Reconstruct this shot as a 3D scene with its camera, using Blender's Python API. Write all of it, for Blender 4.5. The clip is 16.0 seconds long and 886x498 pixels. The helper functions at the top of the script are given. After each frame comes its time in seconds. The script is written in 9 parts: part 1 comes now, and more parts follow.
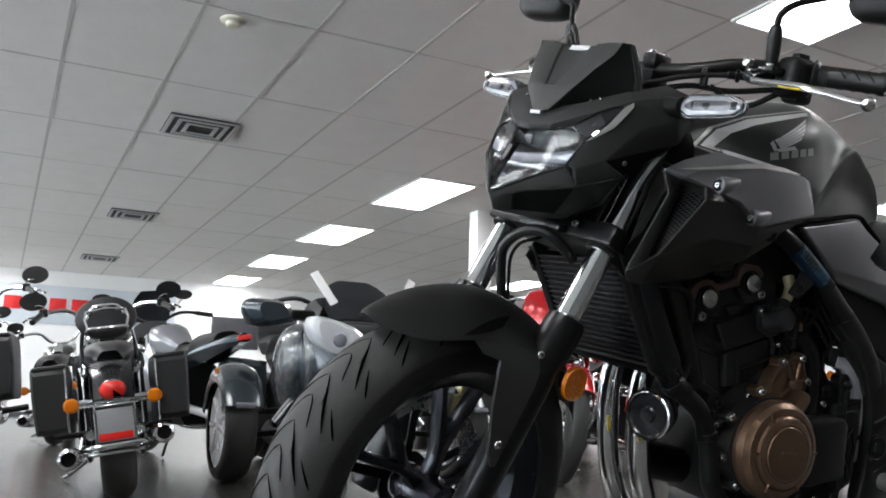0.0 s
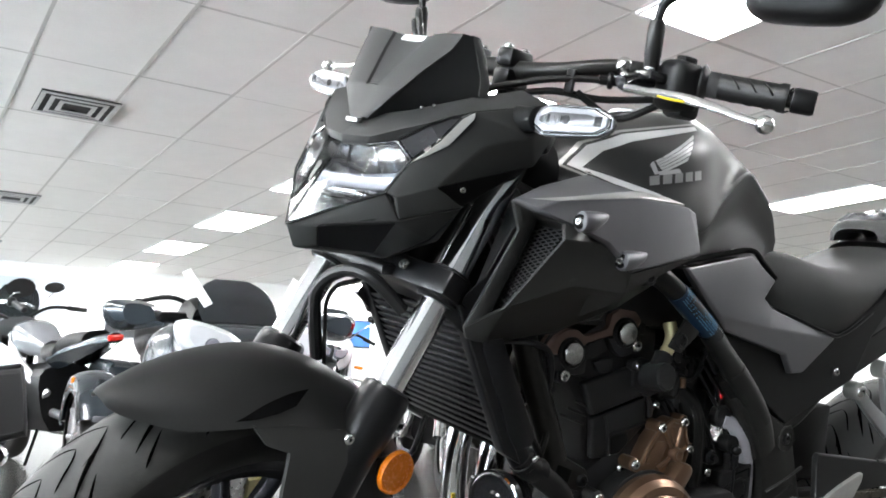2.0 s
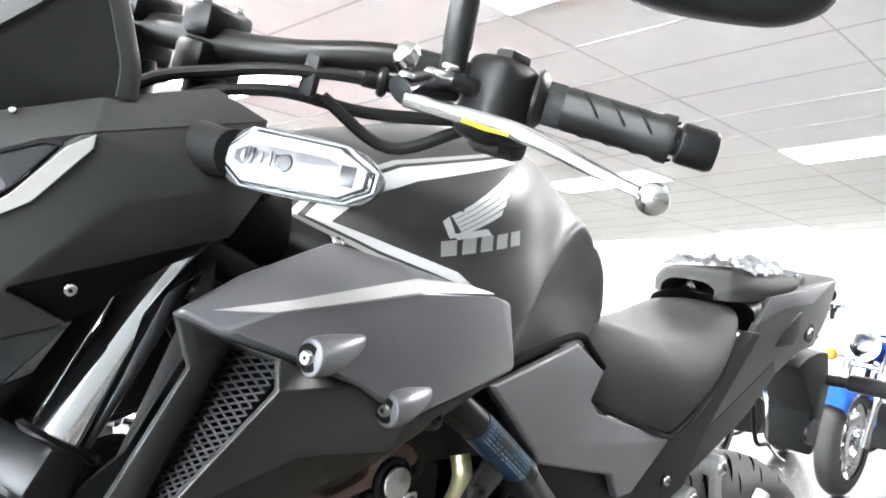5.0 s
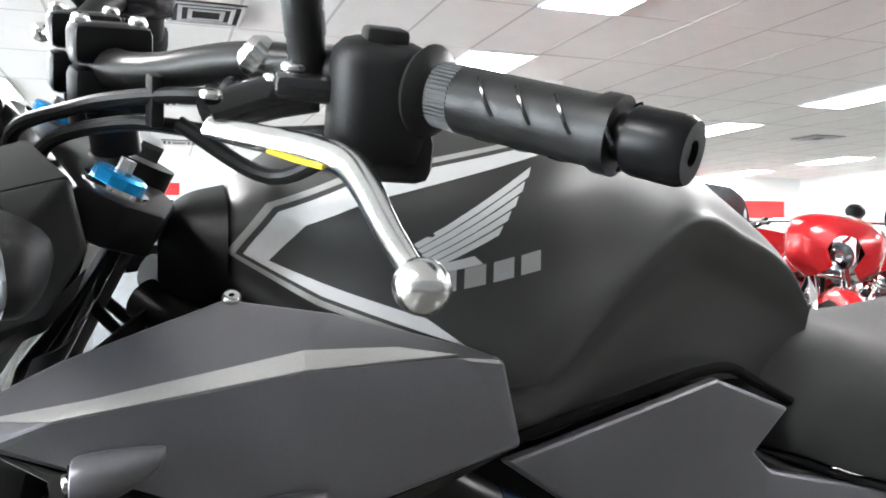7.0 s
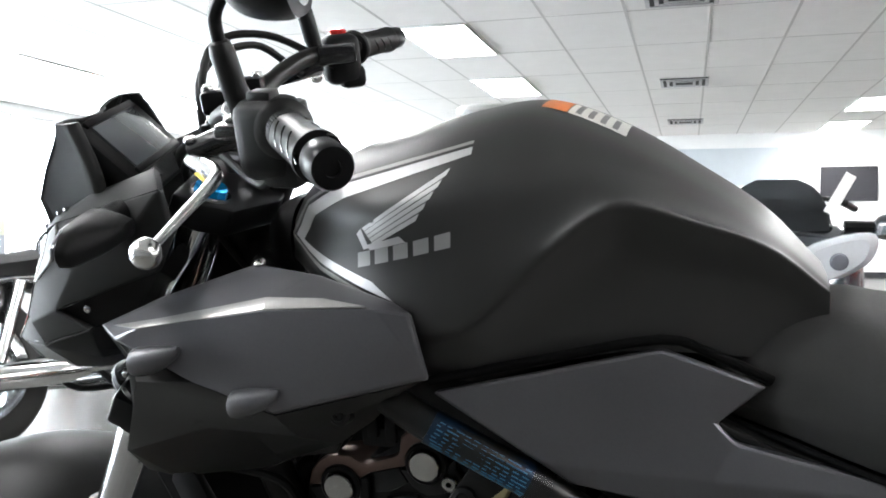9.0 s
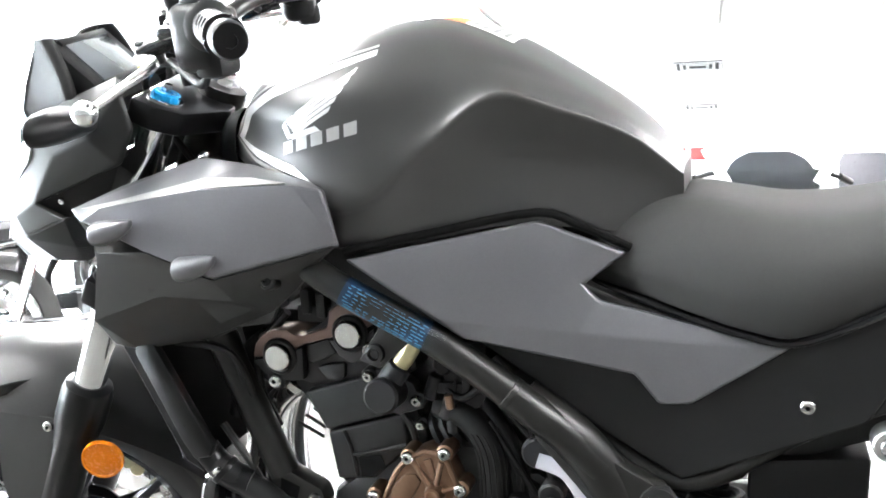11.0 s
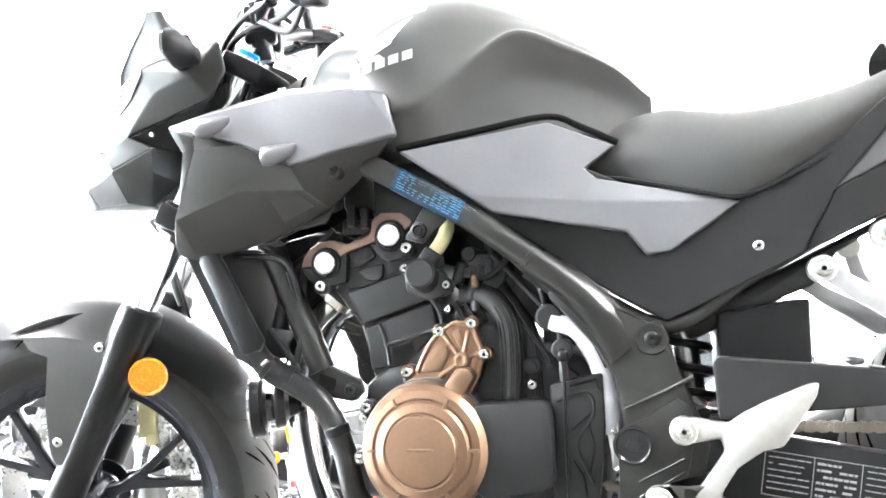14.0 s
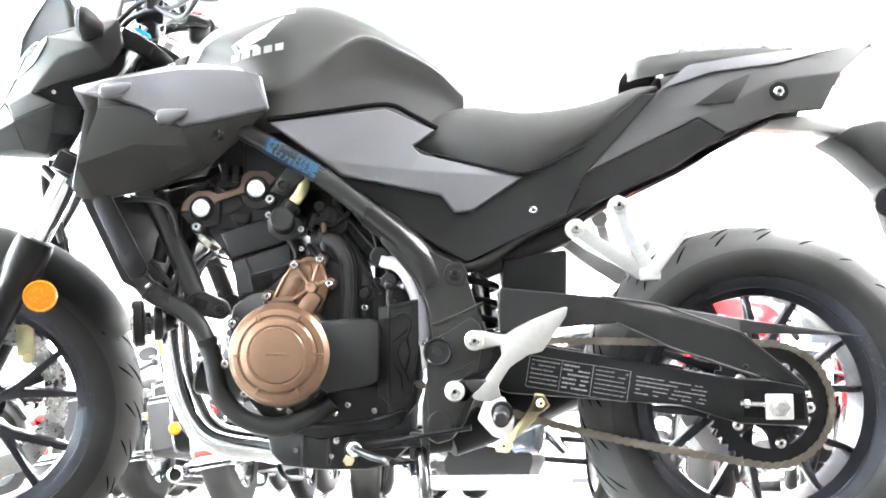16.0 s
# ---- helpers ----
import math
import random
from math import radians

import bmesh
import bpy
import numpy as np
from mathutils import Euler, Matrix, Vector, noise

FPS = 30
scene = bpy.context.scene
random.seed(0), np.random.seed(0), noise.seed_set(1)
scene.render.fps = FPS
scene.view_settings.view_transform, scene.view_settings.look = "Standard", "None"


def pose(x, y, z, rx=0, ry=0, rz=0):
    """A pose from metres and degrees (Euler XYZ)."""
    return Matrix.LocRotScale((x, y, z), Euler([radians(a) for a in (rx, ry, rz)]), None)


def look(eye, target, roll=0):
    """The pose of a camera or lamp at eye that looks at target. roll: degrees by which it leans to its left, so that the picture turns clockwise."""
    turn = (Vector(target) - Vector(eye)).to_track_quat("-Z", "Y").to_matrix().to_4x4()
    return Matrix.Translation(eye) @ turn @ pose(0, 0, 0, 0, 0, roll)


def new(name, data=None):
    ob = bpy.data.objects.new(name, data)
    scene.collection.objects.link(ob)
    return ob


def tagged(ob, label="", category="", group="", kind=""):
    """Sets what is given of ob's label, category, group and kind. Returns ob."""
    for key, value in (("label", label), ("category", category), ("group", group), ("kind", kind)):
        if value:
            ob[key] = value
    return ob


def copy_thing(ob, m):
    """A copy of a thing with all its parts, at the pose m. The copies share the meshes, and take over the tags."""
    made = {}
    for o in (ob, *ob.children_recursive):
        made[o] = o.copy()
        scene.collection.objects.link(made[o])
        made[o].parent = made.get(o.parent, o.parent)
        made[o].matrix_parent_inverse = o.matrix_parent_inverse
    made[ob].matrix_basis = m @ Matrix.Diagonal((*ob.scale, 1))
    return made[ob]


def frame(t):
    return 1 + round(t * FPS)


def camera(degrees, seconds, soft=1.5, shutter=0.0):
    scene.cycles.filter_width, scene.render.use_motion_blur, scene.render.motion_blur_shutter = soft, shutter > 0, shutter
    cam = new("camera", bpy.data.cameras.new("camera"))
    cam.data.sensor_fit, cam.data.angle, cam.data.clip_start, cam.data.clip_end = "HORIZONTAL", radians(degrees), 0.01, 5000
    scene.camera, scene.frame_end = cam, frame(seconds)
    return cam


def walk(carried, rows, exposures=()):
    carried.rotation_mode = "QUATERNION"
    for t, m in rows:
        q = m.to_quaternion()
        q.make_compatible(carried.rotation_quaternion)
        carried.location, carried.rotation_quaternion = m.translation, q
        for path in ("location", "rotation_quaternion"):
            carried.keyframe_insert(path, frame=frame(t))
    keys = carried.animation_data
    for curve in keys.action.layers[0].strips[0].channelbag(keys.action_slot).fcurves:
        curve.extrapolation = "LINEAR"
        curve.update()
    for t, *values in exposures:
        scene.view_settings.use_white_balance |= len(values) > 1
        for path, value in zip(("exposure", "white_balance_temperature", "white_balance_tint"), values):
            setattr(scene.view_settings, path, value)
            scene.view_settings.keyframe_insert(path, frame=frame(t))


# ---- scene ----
cam = camera(55.5, 16.0, soft=1.8)
PATH = [
    (0, (-0.578, -1.33, 0.441), (0.246, 0.457, 0.799), 1.3),
    (0.5, (-0.552, -1.378, 0.467), (0.332, 0.381, 0.82), 1.4),
    (1, (-0.461, -1.3, 0.492), (0.49, 0.426, 0.837), 1.1),
    (1.5, (-0.397, -1.218, 0.529), (0.599, 0.484, 0.863), 1.2),
    (2, (-0.322, -1.144, 0.576), (0.681, 0.556, 0.9), 1.1),
    (2.5, (-0.268, -1.06, 0.631), (0.799, 0.601, 0.954), 1.1),
    (3, (-0.253, -0.982, 0.666), (0.925, 0.602, 0.99), 1.2),
    (3.5, (-0.232, -0.902, 0.686), (1.043, 0.603, 1.013), 1.2),
    (4, (-0.167, -0.839, 0.707), (1.223, 0.562, 1.031), 1.6),
    (4.5, (-0.083, -0.809, 0.741), (1.366, 0.542, 1.02), 1.3),
    (6.8, (0.327, -0.824, 0.882), (1.016, 1.053, 0.887), 0.1),
    (7, (0.373, -0.834, 0.886), (0.93, 1.087, 0.894), 0.1),
    (7.5, (0.506, -0.859, 0.899), (0.699, 1.132, 0.907), 0.1),
    (8, (0.612, -0.912, 0.896), (0.416, 1.079, 0.879), 0.1),
    (10.5, (0.977, -1.069, 0.852), (0.201, 0.774, 0.785), 0.2),
    (11, (0.962, -1.084, 0.79), (0.265, 0.789, 0.719), 0.3),
    (11.5, (0.926, -1.089, 0.734), (0.315, 0.815, 0.67), 0.3),
    (12, (0.889, -1.09, 0.676), (0.371, 0.841, 0.628), 0.3),
    (12.5, (0.86, -1.116, 0.599), (0.418, 0.834, 0.65), 0.4),
    (13, (0.834, -1.162, 0.525), (0.394, 0.779, 0.724), 0.2),
    (13.5, (0.848, -1.233, 0.448), (0.366, 0.671, 0.826), 0.3),
    (14, (0.878, -1.297, 0.331), (0.404, 0.571, 0.862), 0.4),
    (14.5, (0.88, -1.375, 0.258), (0.52, 0.504, 0.84), 0.6),
    (15, (0.883, -1.472, 0.215), (0.658, 0.425, 0.808), 0.3),
    (15.5, (0.885, -1.555, 0.197), (0.775, 0.362, 0.757), -0.2),
    (16, (0.887, -1.611, 0.177), (0.842, 0.321, 0.694), -0.2),
]
walk(cam, [(t, look(eye, target, roll)) for t, eye, target, roll in PATH],
     exposures=[(0.0, 0.6), (0.5, -0.15), (1.0, -0.2), (1.5, 0.8), (2.0, 1.8), (2.5, 2.58), (3.0, 2.92), (3.5, 3.02), (4.5, 2.9),
                (7.0, 2.0), (8.0, 1.38), (10.3, 1.5), (10.5, 1.95), (11.0, 3.3), (11.5, 3.7), (12.0, 3.87), (12.5, 4.37), (13.0, 4.7), (13.5, 4.8), (14.5, 4.65), (16.0, 4.42)])

# daylight outside the shop windows on the west side
world = bpy.data.worlds.new("showroom_air")
scene.world = world
world.use_nodes = True
sky = world.node_tree.nodes.new("ShaderNodeTexSky")
sky.sky_type = "NISHITA"
sky.sun_disc = False
sky.sun_elevation = radians(40)
sky.sun_rotation = radians(100)
world.node_tree.links.new(sky.outputs[0], world.node_tree.nodes["Background"].inputs[0])
world.node_tree.nodes["Background"].inputs[1].default_value = 0.12
sun = new("sun", bpy.data.lights.new("sun", "SUN"))
sun.data.energy = 2.5
sun.data.angle = radians(0.5)
sun.data.color = (1.0, 0.95, 0.88)
sun.matrix_basis = Matrix.Rotation(radians(50), 4, "Y")


# ---- materials ----
def material(name, color, rough=0.5, metal=0.0, grain=0.0, grain_scale=60.0, bump=0.0, bump_scale=400.0, stain=0.0,
             coat=0.0, coat_rough=0.1, transmission=0.0, emission=None, strength=0.0, alpha=1.0, ior=1.45, spec=0.5):
    """A surface with two scales of variation: broad stains and fine grain, in colour, gloss and relief."""
    m = bpy.data.materials.new(name)
    m.use_nodes = True
    nt = m.node_tree
    b = nt.nodes["Principled BSDF"]
    b.inputs["Base Color"].default_value = (*color, 1)
    b.inputs["Roughness"].default_value = rough
    b.inputs["Metallic"].default_value = metal
    b.inputs["IOR"].default_value = ior
    b.inputs["Specular IOR Level"].default_value = spec
    b.inputs["Coat Weight"].default_value = coat
    b.inputs["Coat Roughness"].default_value = coat_rough
    b.inputs["Transmission Weight"].default_value = transmission
    b.inputs["Alpha"].default_value = alpha
    if emission:
        b.inputs["Emission Color"].default_value = (*emission, 1)
        b.inputs["Emission Strength"].default_value = strength
    if grain or bump or stain:
        tc = nt.nodes.new("ShaderNodeTexCoord")
        fine = nt.nodes.new("ShaderNodeTexNoise")
        fine.inputs["Scale"].default_value = grain_scale
        fine.inputs["Detail"].default_value = 4
        nt.links.new(tc.outputs["Object"], fine.inputs["Vector"])
        broad = nt.nodes.new("ShaderNodeTexNoise")
        broad.inputs["Scale"].default_value = 5.0
        broad.inputs["Detail"].default_value = 5
        nt.links.new(tc.outputs["Object"], broad.inputs["Vector"])
        mix = nt.nodes.new("ShaderNodeMath")
        mix.operation = "MULTIPLY_ADD"
        nt.links.new(fine.outputs["Fac"], mix.inputs[0])
        mix.inputs[1].default_value = 2 * grain
        mix.inputs[2].default_value = 1 - grain
        mul = nt.nodes.new("ShaderNodeMath")
        mul.operation = "MULTIPLY_ADD"
        nt.links.new(broad.outputs["Fac"], mul.inputs[0])
        mul.inputs[1].default_value = 2 * stain
        mul.inputs[2].default_value = 1 - stain
        both = nt.nodes.new("ShaderNodeMath")
        both.operation = "MULTIPLY"
        nt.links.new(mix.outputs[0], both.inputs[0])
        nt.links.new(mul.outputs[0], both.inputs[1])
        tint = nt.nodes.new("ShaderNodeMix")
        tint.data_type = "RGBA"
        tint.blend_type = "MULTIPLY"
        tint.inputs["Factor"].default_value = 1.0
        tint.inputs["A"].default_value = (*color, 1)
        nt.links.new(both.outputs[0], tint.inputs["B"])
        nt.links.new(tint.outputs["Result"], b.inputs["Base Color"])
        r = nt.nodes.new("ShaderNodeMath")
        r.operation = "MULTIPLY"
        r.inputs[0].default_value = rough
        nt.links.new(both.outputs[0], r.inputs[1])
        nt.links.new(r.outputs[0], b.inputs["Roughness"])
        if bump:
            tex = nt.nodes.new("ShaderNodeTexNoise")
            tex.inputs["Scale"].default_value = bump_scale
            tex.inputs["Detail"].default_value = 3
            nt.links.new(tc.outputs["Object"], tex.inputs["Vector"])
            bp = nt.nodes.new("ShaderNodeBump")
            bp.inputs["Strength"].default_value = bump
            bp.inputs["Distance"].default_value = 0.001
            nt.links.new(tex.outputs["Fac"], bp.inputs["Height"])
            nt.links.new(bp.outputs["Normal"], b.inputs["Normal"])
    return m


TANK = material("matte_black_paint", (0.0200, 0.0200, 0.0193), 0.45, 0.0, 0.1, 300, 0.03, 900, 0.06, spec=0.75, coat=0.25, coat_rough=0.40)
COWL = material("matte_graphite_paint", (0.0265, 0.027, 0.0265), 0.54, 0.15, 0.1, 300, 0.03, 900, 0.06, spec=0.26, coat=0.08, coat_rough=0.45)
LOWPANEL = material("dark_moulded_panel", (0.0215, 0.0215, 0.0205), 0.46, 0.15, 0.12, 300, 0.1, 900, 0.08, spec=0.36, coat=0.12, coat_rough=0.35)
GREY = material("matte_silver_grey_paint", (0.138, 0.137, 0.147), 0.40, 0.6, 0.08, 400, 0.03, 900, 0.05, coat=0.22, coat_rough=0.32)
PLASTIC = material("grained_black_plastic", (0.0085, 0.0085, 0.0088), 0.46, 0.0, 0.15, 200, 0.25, 1100, 0.12, spec=0.3)
SATIN = material("satin_black_metal", (0.006, 0.006, 0.0065), 0.30, 0.1, 0.12, 120, 0.06, 600, 0.12, spec=0.28)
FRAME = material("black_frame_paint", (0.013, 0.0128, 0.012), 0.34, 0.2, 0.12, 120, 0.05, 500, 0.12, spec=0.4)
GLOSSBLACK = material("gloss_black_metal", (0.012, 0.012, 0.013), 0.16, 0.1, 0.1, 60, 0, 1, 0.1, coat=0.5)
ENGINE = material("cast_black_engine_paint", (0.0105, 0.0105, 0.011), 0.44, 0.15, 0.18, 160, 0.35, 700, 0.2, spec=0.42)
# near-black that paints the shade inside gaps, slots and holes
SHADEBLACK = material("recess_shade_black", (0.005, 0.005, 0.005), 0.8, spec=0.1)
RUBBER = material("tyre_rubber", (0.040, 0.040, 0.0385), 0.62, 0.0, 0.15, 120, 0.2, 500, 0.35, spec=0.3)
SIDEWALL = material("tyre_sidewall_rubber", (0.0170, 0.0170, 0.0168), 0.48, 0.0, 0.15, 120, 0.15, 500, 0.25, spec=0.36)
GROOVESHADE = material("groove_shade_black", (0.0015, 0.0015, 0.0015), 0.95, spec=0.0)
GRIP = material("grip_rubber", (0.008, 0.008, 0.008), 0.42, 0.0, 0.15, 150, 0.15, 700, 0.15, spec=0.4)
HOSE = material("ribbed_rubber_hose", (0.008, 0.008, 0.008), 0.42, 0, 0.12, 200, 0.1, 500, 0.15, spec=0.35)
CHROME = material("chrome", (0.78, 0.79, 0.80), 0.07, 1.0, 0.03, 40, 0, 1, 0.05)
STEEL = material("brushed_steel", (0.56, 0.56, 0.55), 0.24, 1.0, 0.08, 90, 0.05, 400, 0.1)
ALU = material("cast_aluminium", (0.60, 0.60, 0.60), 0.38, 0.9, 0.1, 140, 0.12, 500, 0.1)
ALUSHINE = material("polished_aluminium", (0.80, 0.80, 0.79), 0.2, 1.0, 0.05, 140, 0.04, 500, 0.05)
ALUWHITE = material("satin_aluminium_hanger", (0.37, 0.365, 0.35), 0.38, 0.75, 0.1, 140, 0.15, 500, 0.12)
HANGER = material("grey_cast_hanger", (0.34, 0.34, 0.34), 0.36, 0.7, 0.1, 140, 0.12, 500, 0.1)
RIM = material("satin_black_wheel", (0.036, 0.038, 0.046), 0.26, 0.6, 0.1, 120, 0.03, 500, 0.12, spec=0.5)
DISC = material("brake_disc_steel", (0.48, 0.48, 0.48), 0.28, 1.0, 0.12, 200, 0.1, 800, 0.15)
BRONZE = material("bronze_engine_cover", (0.175, 0.108, 0.070), 0.33, 0.8, 0.1, 160, 0.1, 700, 0.1)
BROWN = material("brown_head_cover", (0.155, 0.102, 0.084), 0.45, 0.4, 0.12, 160, 0.15, 700, 0.15)
CHAIN = material("oiled_chain_steel", (0.15, 0.135, 0.115), 0.38, 0.8, 0.25, 300, 0.1, 600, 0.35)
SEATM = material("black_seat_vinyl", (0.044, 0.044, 0.0430), 0.62, 0.0, 0.12, 500, 0.6, 1400, 0.12, spec=0.24)
AMBER = material("amber_reflector", (0.60, 0.155, 0.001), 0.26, 0.0, 0.25, 260, 0.9, 260, 0.15, coat=0.15, spec=0.35)
BLUE = material("blue_anodised", (0.01, 0.28, 0.62), 0.25, 0.6, 0.05, 60, 0, 1, 0.05)
STICKER = material("blue_label_film", (0.004, 0.020, 0.050), 0.3, 0.2, 0.05, 60, 0, 1, 0.05, coat=0.2)
INK = material("light_blue_ink", (0.045, 0.18, 0.31), 0.4)
DECAL = material("silver_decal", (0.66, 0.66, 0.66), 0.36, 0.4, 0.05, 200, 0, 1, 0.03)
BAND = material("silver_grey_band", (0.42, 0.415, 0.40), 0.34, 0.5, 0.06, 400, 0.03, 900, 0.04)
FIN = material("dark_radiator_fin", (0.10, 0.10, 0.105), 0.35, 0.85, 0.08, 120, 0, 1, 0.1)
LETTER = material("silver_grey_print", (0.40, 0.40, 0.40), 0.45, 0.3, 0.05, 200, 0, 1, 0.03)
CREAMLABEL = material("white_label_film", (0.75, 0.74, 0.70), 0.45, 0, 0.05, 90, 0, 1, 0.05)
PRINT = material("grey_print", (0.20, 0.20, 0.20), 0.5)
MILK = material("milky_tank_plastic", (0.36, 0.36, 0.39), 0.40, 0.0, 0.05, 80, 0.05, 300, 0.06)
YELLOW = material("yellow_zinc", (0.66, 0.60, 0.36), 0.35, 0.75, 0.1, 200, 0, 1, 0.1)
PAINTMARK = material("yellow_paint_mark", (0.75, 0.55, 0.02), 0.5, 0, 0.1, 200, 0, 1, 0.1)
REDPLASTIC = material("red_plastic", (0.62, 0.02, 0.015), 0.25, 0, 0.05, 60, 0, 1, 0.05, coat=0.4)
SCREEN = material("display_glass", (0.09, 0.10, 0.11), 0.12, 0.0, 0.05, 30, 0, 1, 0.05, coat=0.6)
MIRROR = material("mirror_glass", (0.9, 0.9, 0.9), 0.02, 1.0)
REFLECTOR = material("headlight_reflector", (0.62, 0.635, 0.67), 0.12, 1.0, 0.06, 120, 0.15, 150, 0.06)
LENSPIECE = material("headlight_inner_lens", (0.20, 0.207, 0.235), 0.12, 0.3, 0.05, 60, 0.05, 200, 0.05, coat=0.5)
CLEAR = material("clear_lens", (1, 1, 1), 0.03, 0, transmission=1.0, ior=1.35)
SMOKED = material("smoked_lens", (0.012, 0.012, 0.014), 0.24, 0, coat=0.1, coat_rough=0.2, spec=0.3)
CLEARWHITE = material("clear_signal_lens", (0.23, 0.235, 0.255), 0.16, 0.3, 0.12, 400, 0.3, 300, 0.1, coat=0.5)
SIGNALIN = material("signal_bulb_chamber", (0.10, 0.10, 0.108), 0.25, 0.6, 0.1, 300, 0.2, 300, 0.1)
POLYBAG = material("crumpled_clear_bag", (0.42, 0.43, 0.45), 0.2, 0.1, 0.3, 60, 0.8, 90, 0.2, coat=0.4, transmission=0.35)
LAMPBACK = material("headlight_inner_housing", (0.045, 0.046, 0.05), 0.30, 0.5, 0.1, 90, 0.2, 160, 0.1)
TAILM = material("graphite_tail_paint", (0.062, 0.062, 0.063), 0.42, 0.45, 0.1, 300, 0.03, 900, 0.06, spec=0.4, coat=0.1, coat_rough=0.35)
FENDERM = material("dark_satin_paint", (0.030, 0.0305, 0.030), 0.44, 0.15, 0.1, 300, 0.03, 900, 0.08, spec=0.4, coat=0.2, coat_rough=0.34)
MESHM = material("grey_mesh_plastic", (0.024, 0.024, 0.025), 0.48, 0.1, 0.1, 200, 0.05, 600, 0.08)


# ---- helpers for shapes ----
def part(name, bm, mat, parent=None, label="", m=None, sharp=32):
    """Links a bmesh as one mesh object, smooth with sharp edges past an angle."""
    bmesh.ops.recalc_face_normals(bm, faces=bm.faces[:])
    lim = radians(sharp)
    for f in bm.faces:
        f.smooth = True
    for e in bm.edges:
        e.smooth = not (len(e.link_faces) == 2 and e.calc_face_angle(0) > lim)
    me = bpy.data.meshes.new(name)
    bm.to_mesh(me)
    bm.free()
    me.materials.append(mat)
    ob = new(name, me)
    if parent:
        ob.parent = parent
    if m is not None:
        ob.matrix_basis = m
    if label:
        tagged(ob, label)
    return ob


def shared(name, ob, m, parent=None):
    """Another object on the same mesh."""
    o = new(name, ob.data)
    o.parent = parent or ob.parent
    o.matrix_basis = m
    return o


def thing(name, label, category, m=None, group="", kind=""):
    ob = new(name)
    ob.empty_display_size = 0.1
    if m is not None:
        ob.matrix_basis = m
    return tagged(ob, label, category, group, kind)


def join(*bms):
    out = bms[0]
    for b in bms[1:]:
        me = bpy.data.meshes.new("tmp")
        b.to_mesh(me)
        b.free()
        out.from_mesh(me)
        bpy.data.meshes.remove(me)
    return out


def moved(bm, m):
    bmesh.ops.transform(bm, matrix=m, verts=bm.verts[:])
    return bm


def mirrored(bm):
    """The shape on the other side of the plane y = 0."""
    bmesh.ops.transform(bm, matrix=Matrix.Diagonal((1, -1, 1, 1)), verts=bm.verts[:])
    bmesh.ops.reverse_faces(bm, faces=bm.faces[:])
    return bm


def rounded(bm, width, segments=2, angle=30):
    es = [e for e in bm.edges if len(e.link_faces) == 2 and e.calc_face_angle(0) > radians(angle)]
    if es and width > 0:
        bmesh.ops.bevel(bm, geom=es, offset=width, segments=segments, affect="EDGES", profile=0.5, clamp_overlap=True)
    return bm


def box(c, s, bev=0.0, m=None, segments=2):
    bm = bmesh.new()
    bmesh.ops.create_cube(bm, size=1, matrix=Matrix.Translation(c) @ Matrix.Diagonal((*s, 1)))
    rounded(bm, bev, segments)
    return moved(bm, m) if m is not None else bm


def along(p0, p1):
    p0, p1 = Vector(p0), Vector(p1)
    return Matrix.Translation(p0) @ (p1 - p0).to_track_quat("Z", "Y").to_matrix().to_4x4()


def lathe(profile, p0=(0, 0, 0), p1=(0, 0, 1), n=32):
    """Turns a profile of (radius, height) round the line from p0 towards p1."""
    bm = bmesh.new()
    rings = []
    for r, h in profile:
        if r < 1e-6:
            rings.append([bm.verts.new((0, 0, h))])
        else:
            rings.append([bm.verts.new((r * math.cos(2 * math.pi * k / n), r * math.sin(2 * math.pi * k / n), h)) for k in range(n)])
    for a, b in zip(rings, rings[1:]):
        for k in range(n):
            q = [a[k % len(a)], a[(k + 1) % len(a)], b[(k + 1) % len(b)], b[k % len(b)]]
            q = list(dict.fromkeys(q))
            if len(q) > 2:
                bm.faces.new(q)
    return moved(bm, along(p0, p1))


def cyl(p0, p1, r, r1=None, n=20, bev=0.0):
    h = (Vector(p1) - Vector(p0)).length
    r1 = r if r1 is None else r1
    b = min(bev, 0.45 * h, 0.9 * min(r, r1))
    prof = [(0, 0), (r - b, 0), (r, b), (r1, h - b), (r1 - b, h), (0, h)] if b else [(0, 0), (r, 0), (r1, h), (0, h)]
    return lathe(prof, p0, p1, n)


def spline(pts, steps=6):
    """Points on a smooth curve through the given ones."""
    p = [Vector(q) for q in pts]
    p = [2 * p[0] - p[1]] + p + [2 * p[-1] - p[-2]]
    out = []
    for i in range(1, len(p) - 2):
        for s in range(steps):
            t = s / steps
            out.append(0.5 * ((2 * p[i]) + (p[i + 1] - p[i - 1]) * t + (2 * p[i - 1] - 5 * p[i] + 4 * p[i + 1] - p[i + 2]) * t * t
                              + (3 * p[i] - p[i - 1] - 3 * p[i + 1] + p[i + 2]) * t ** 3))
    return out + [p[-2]]


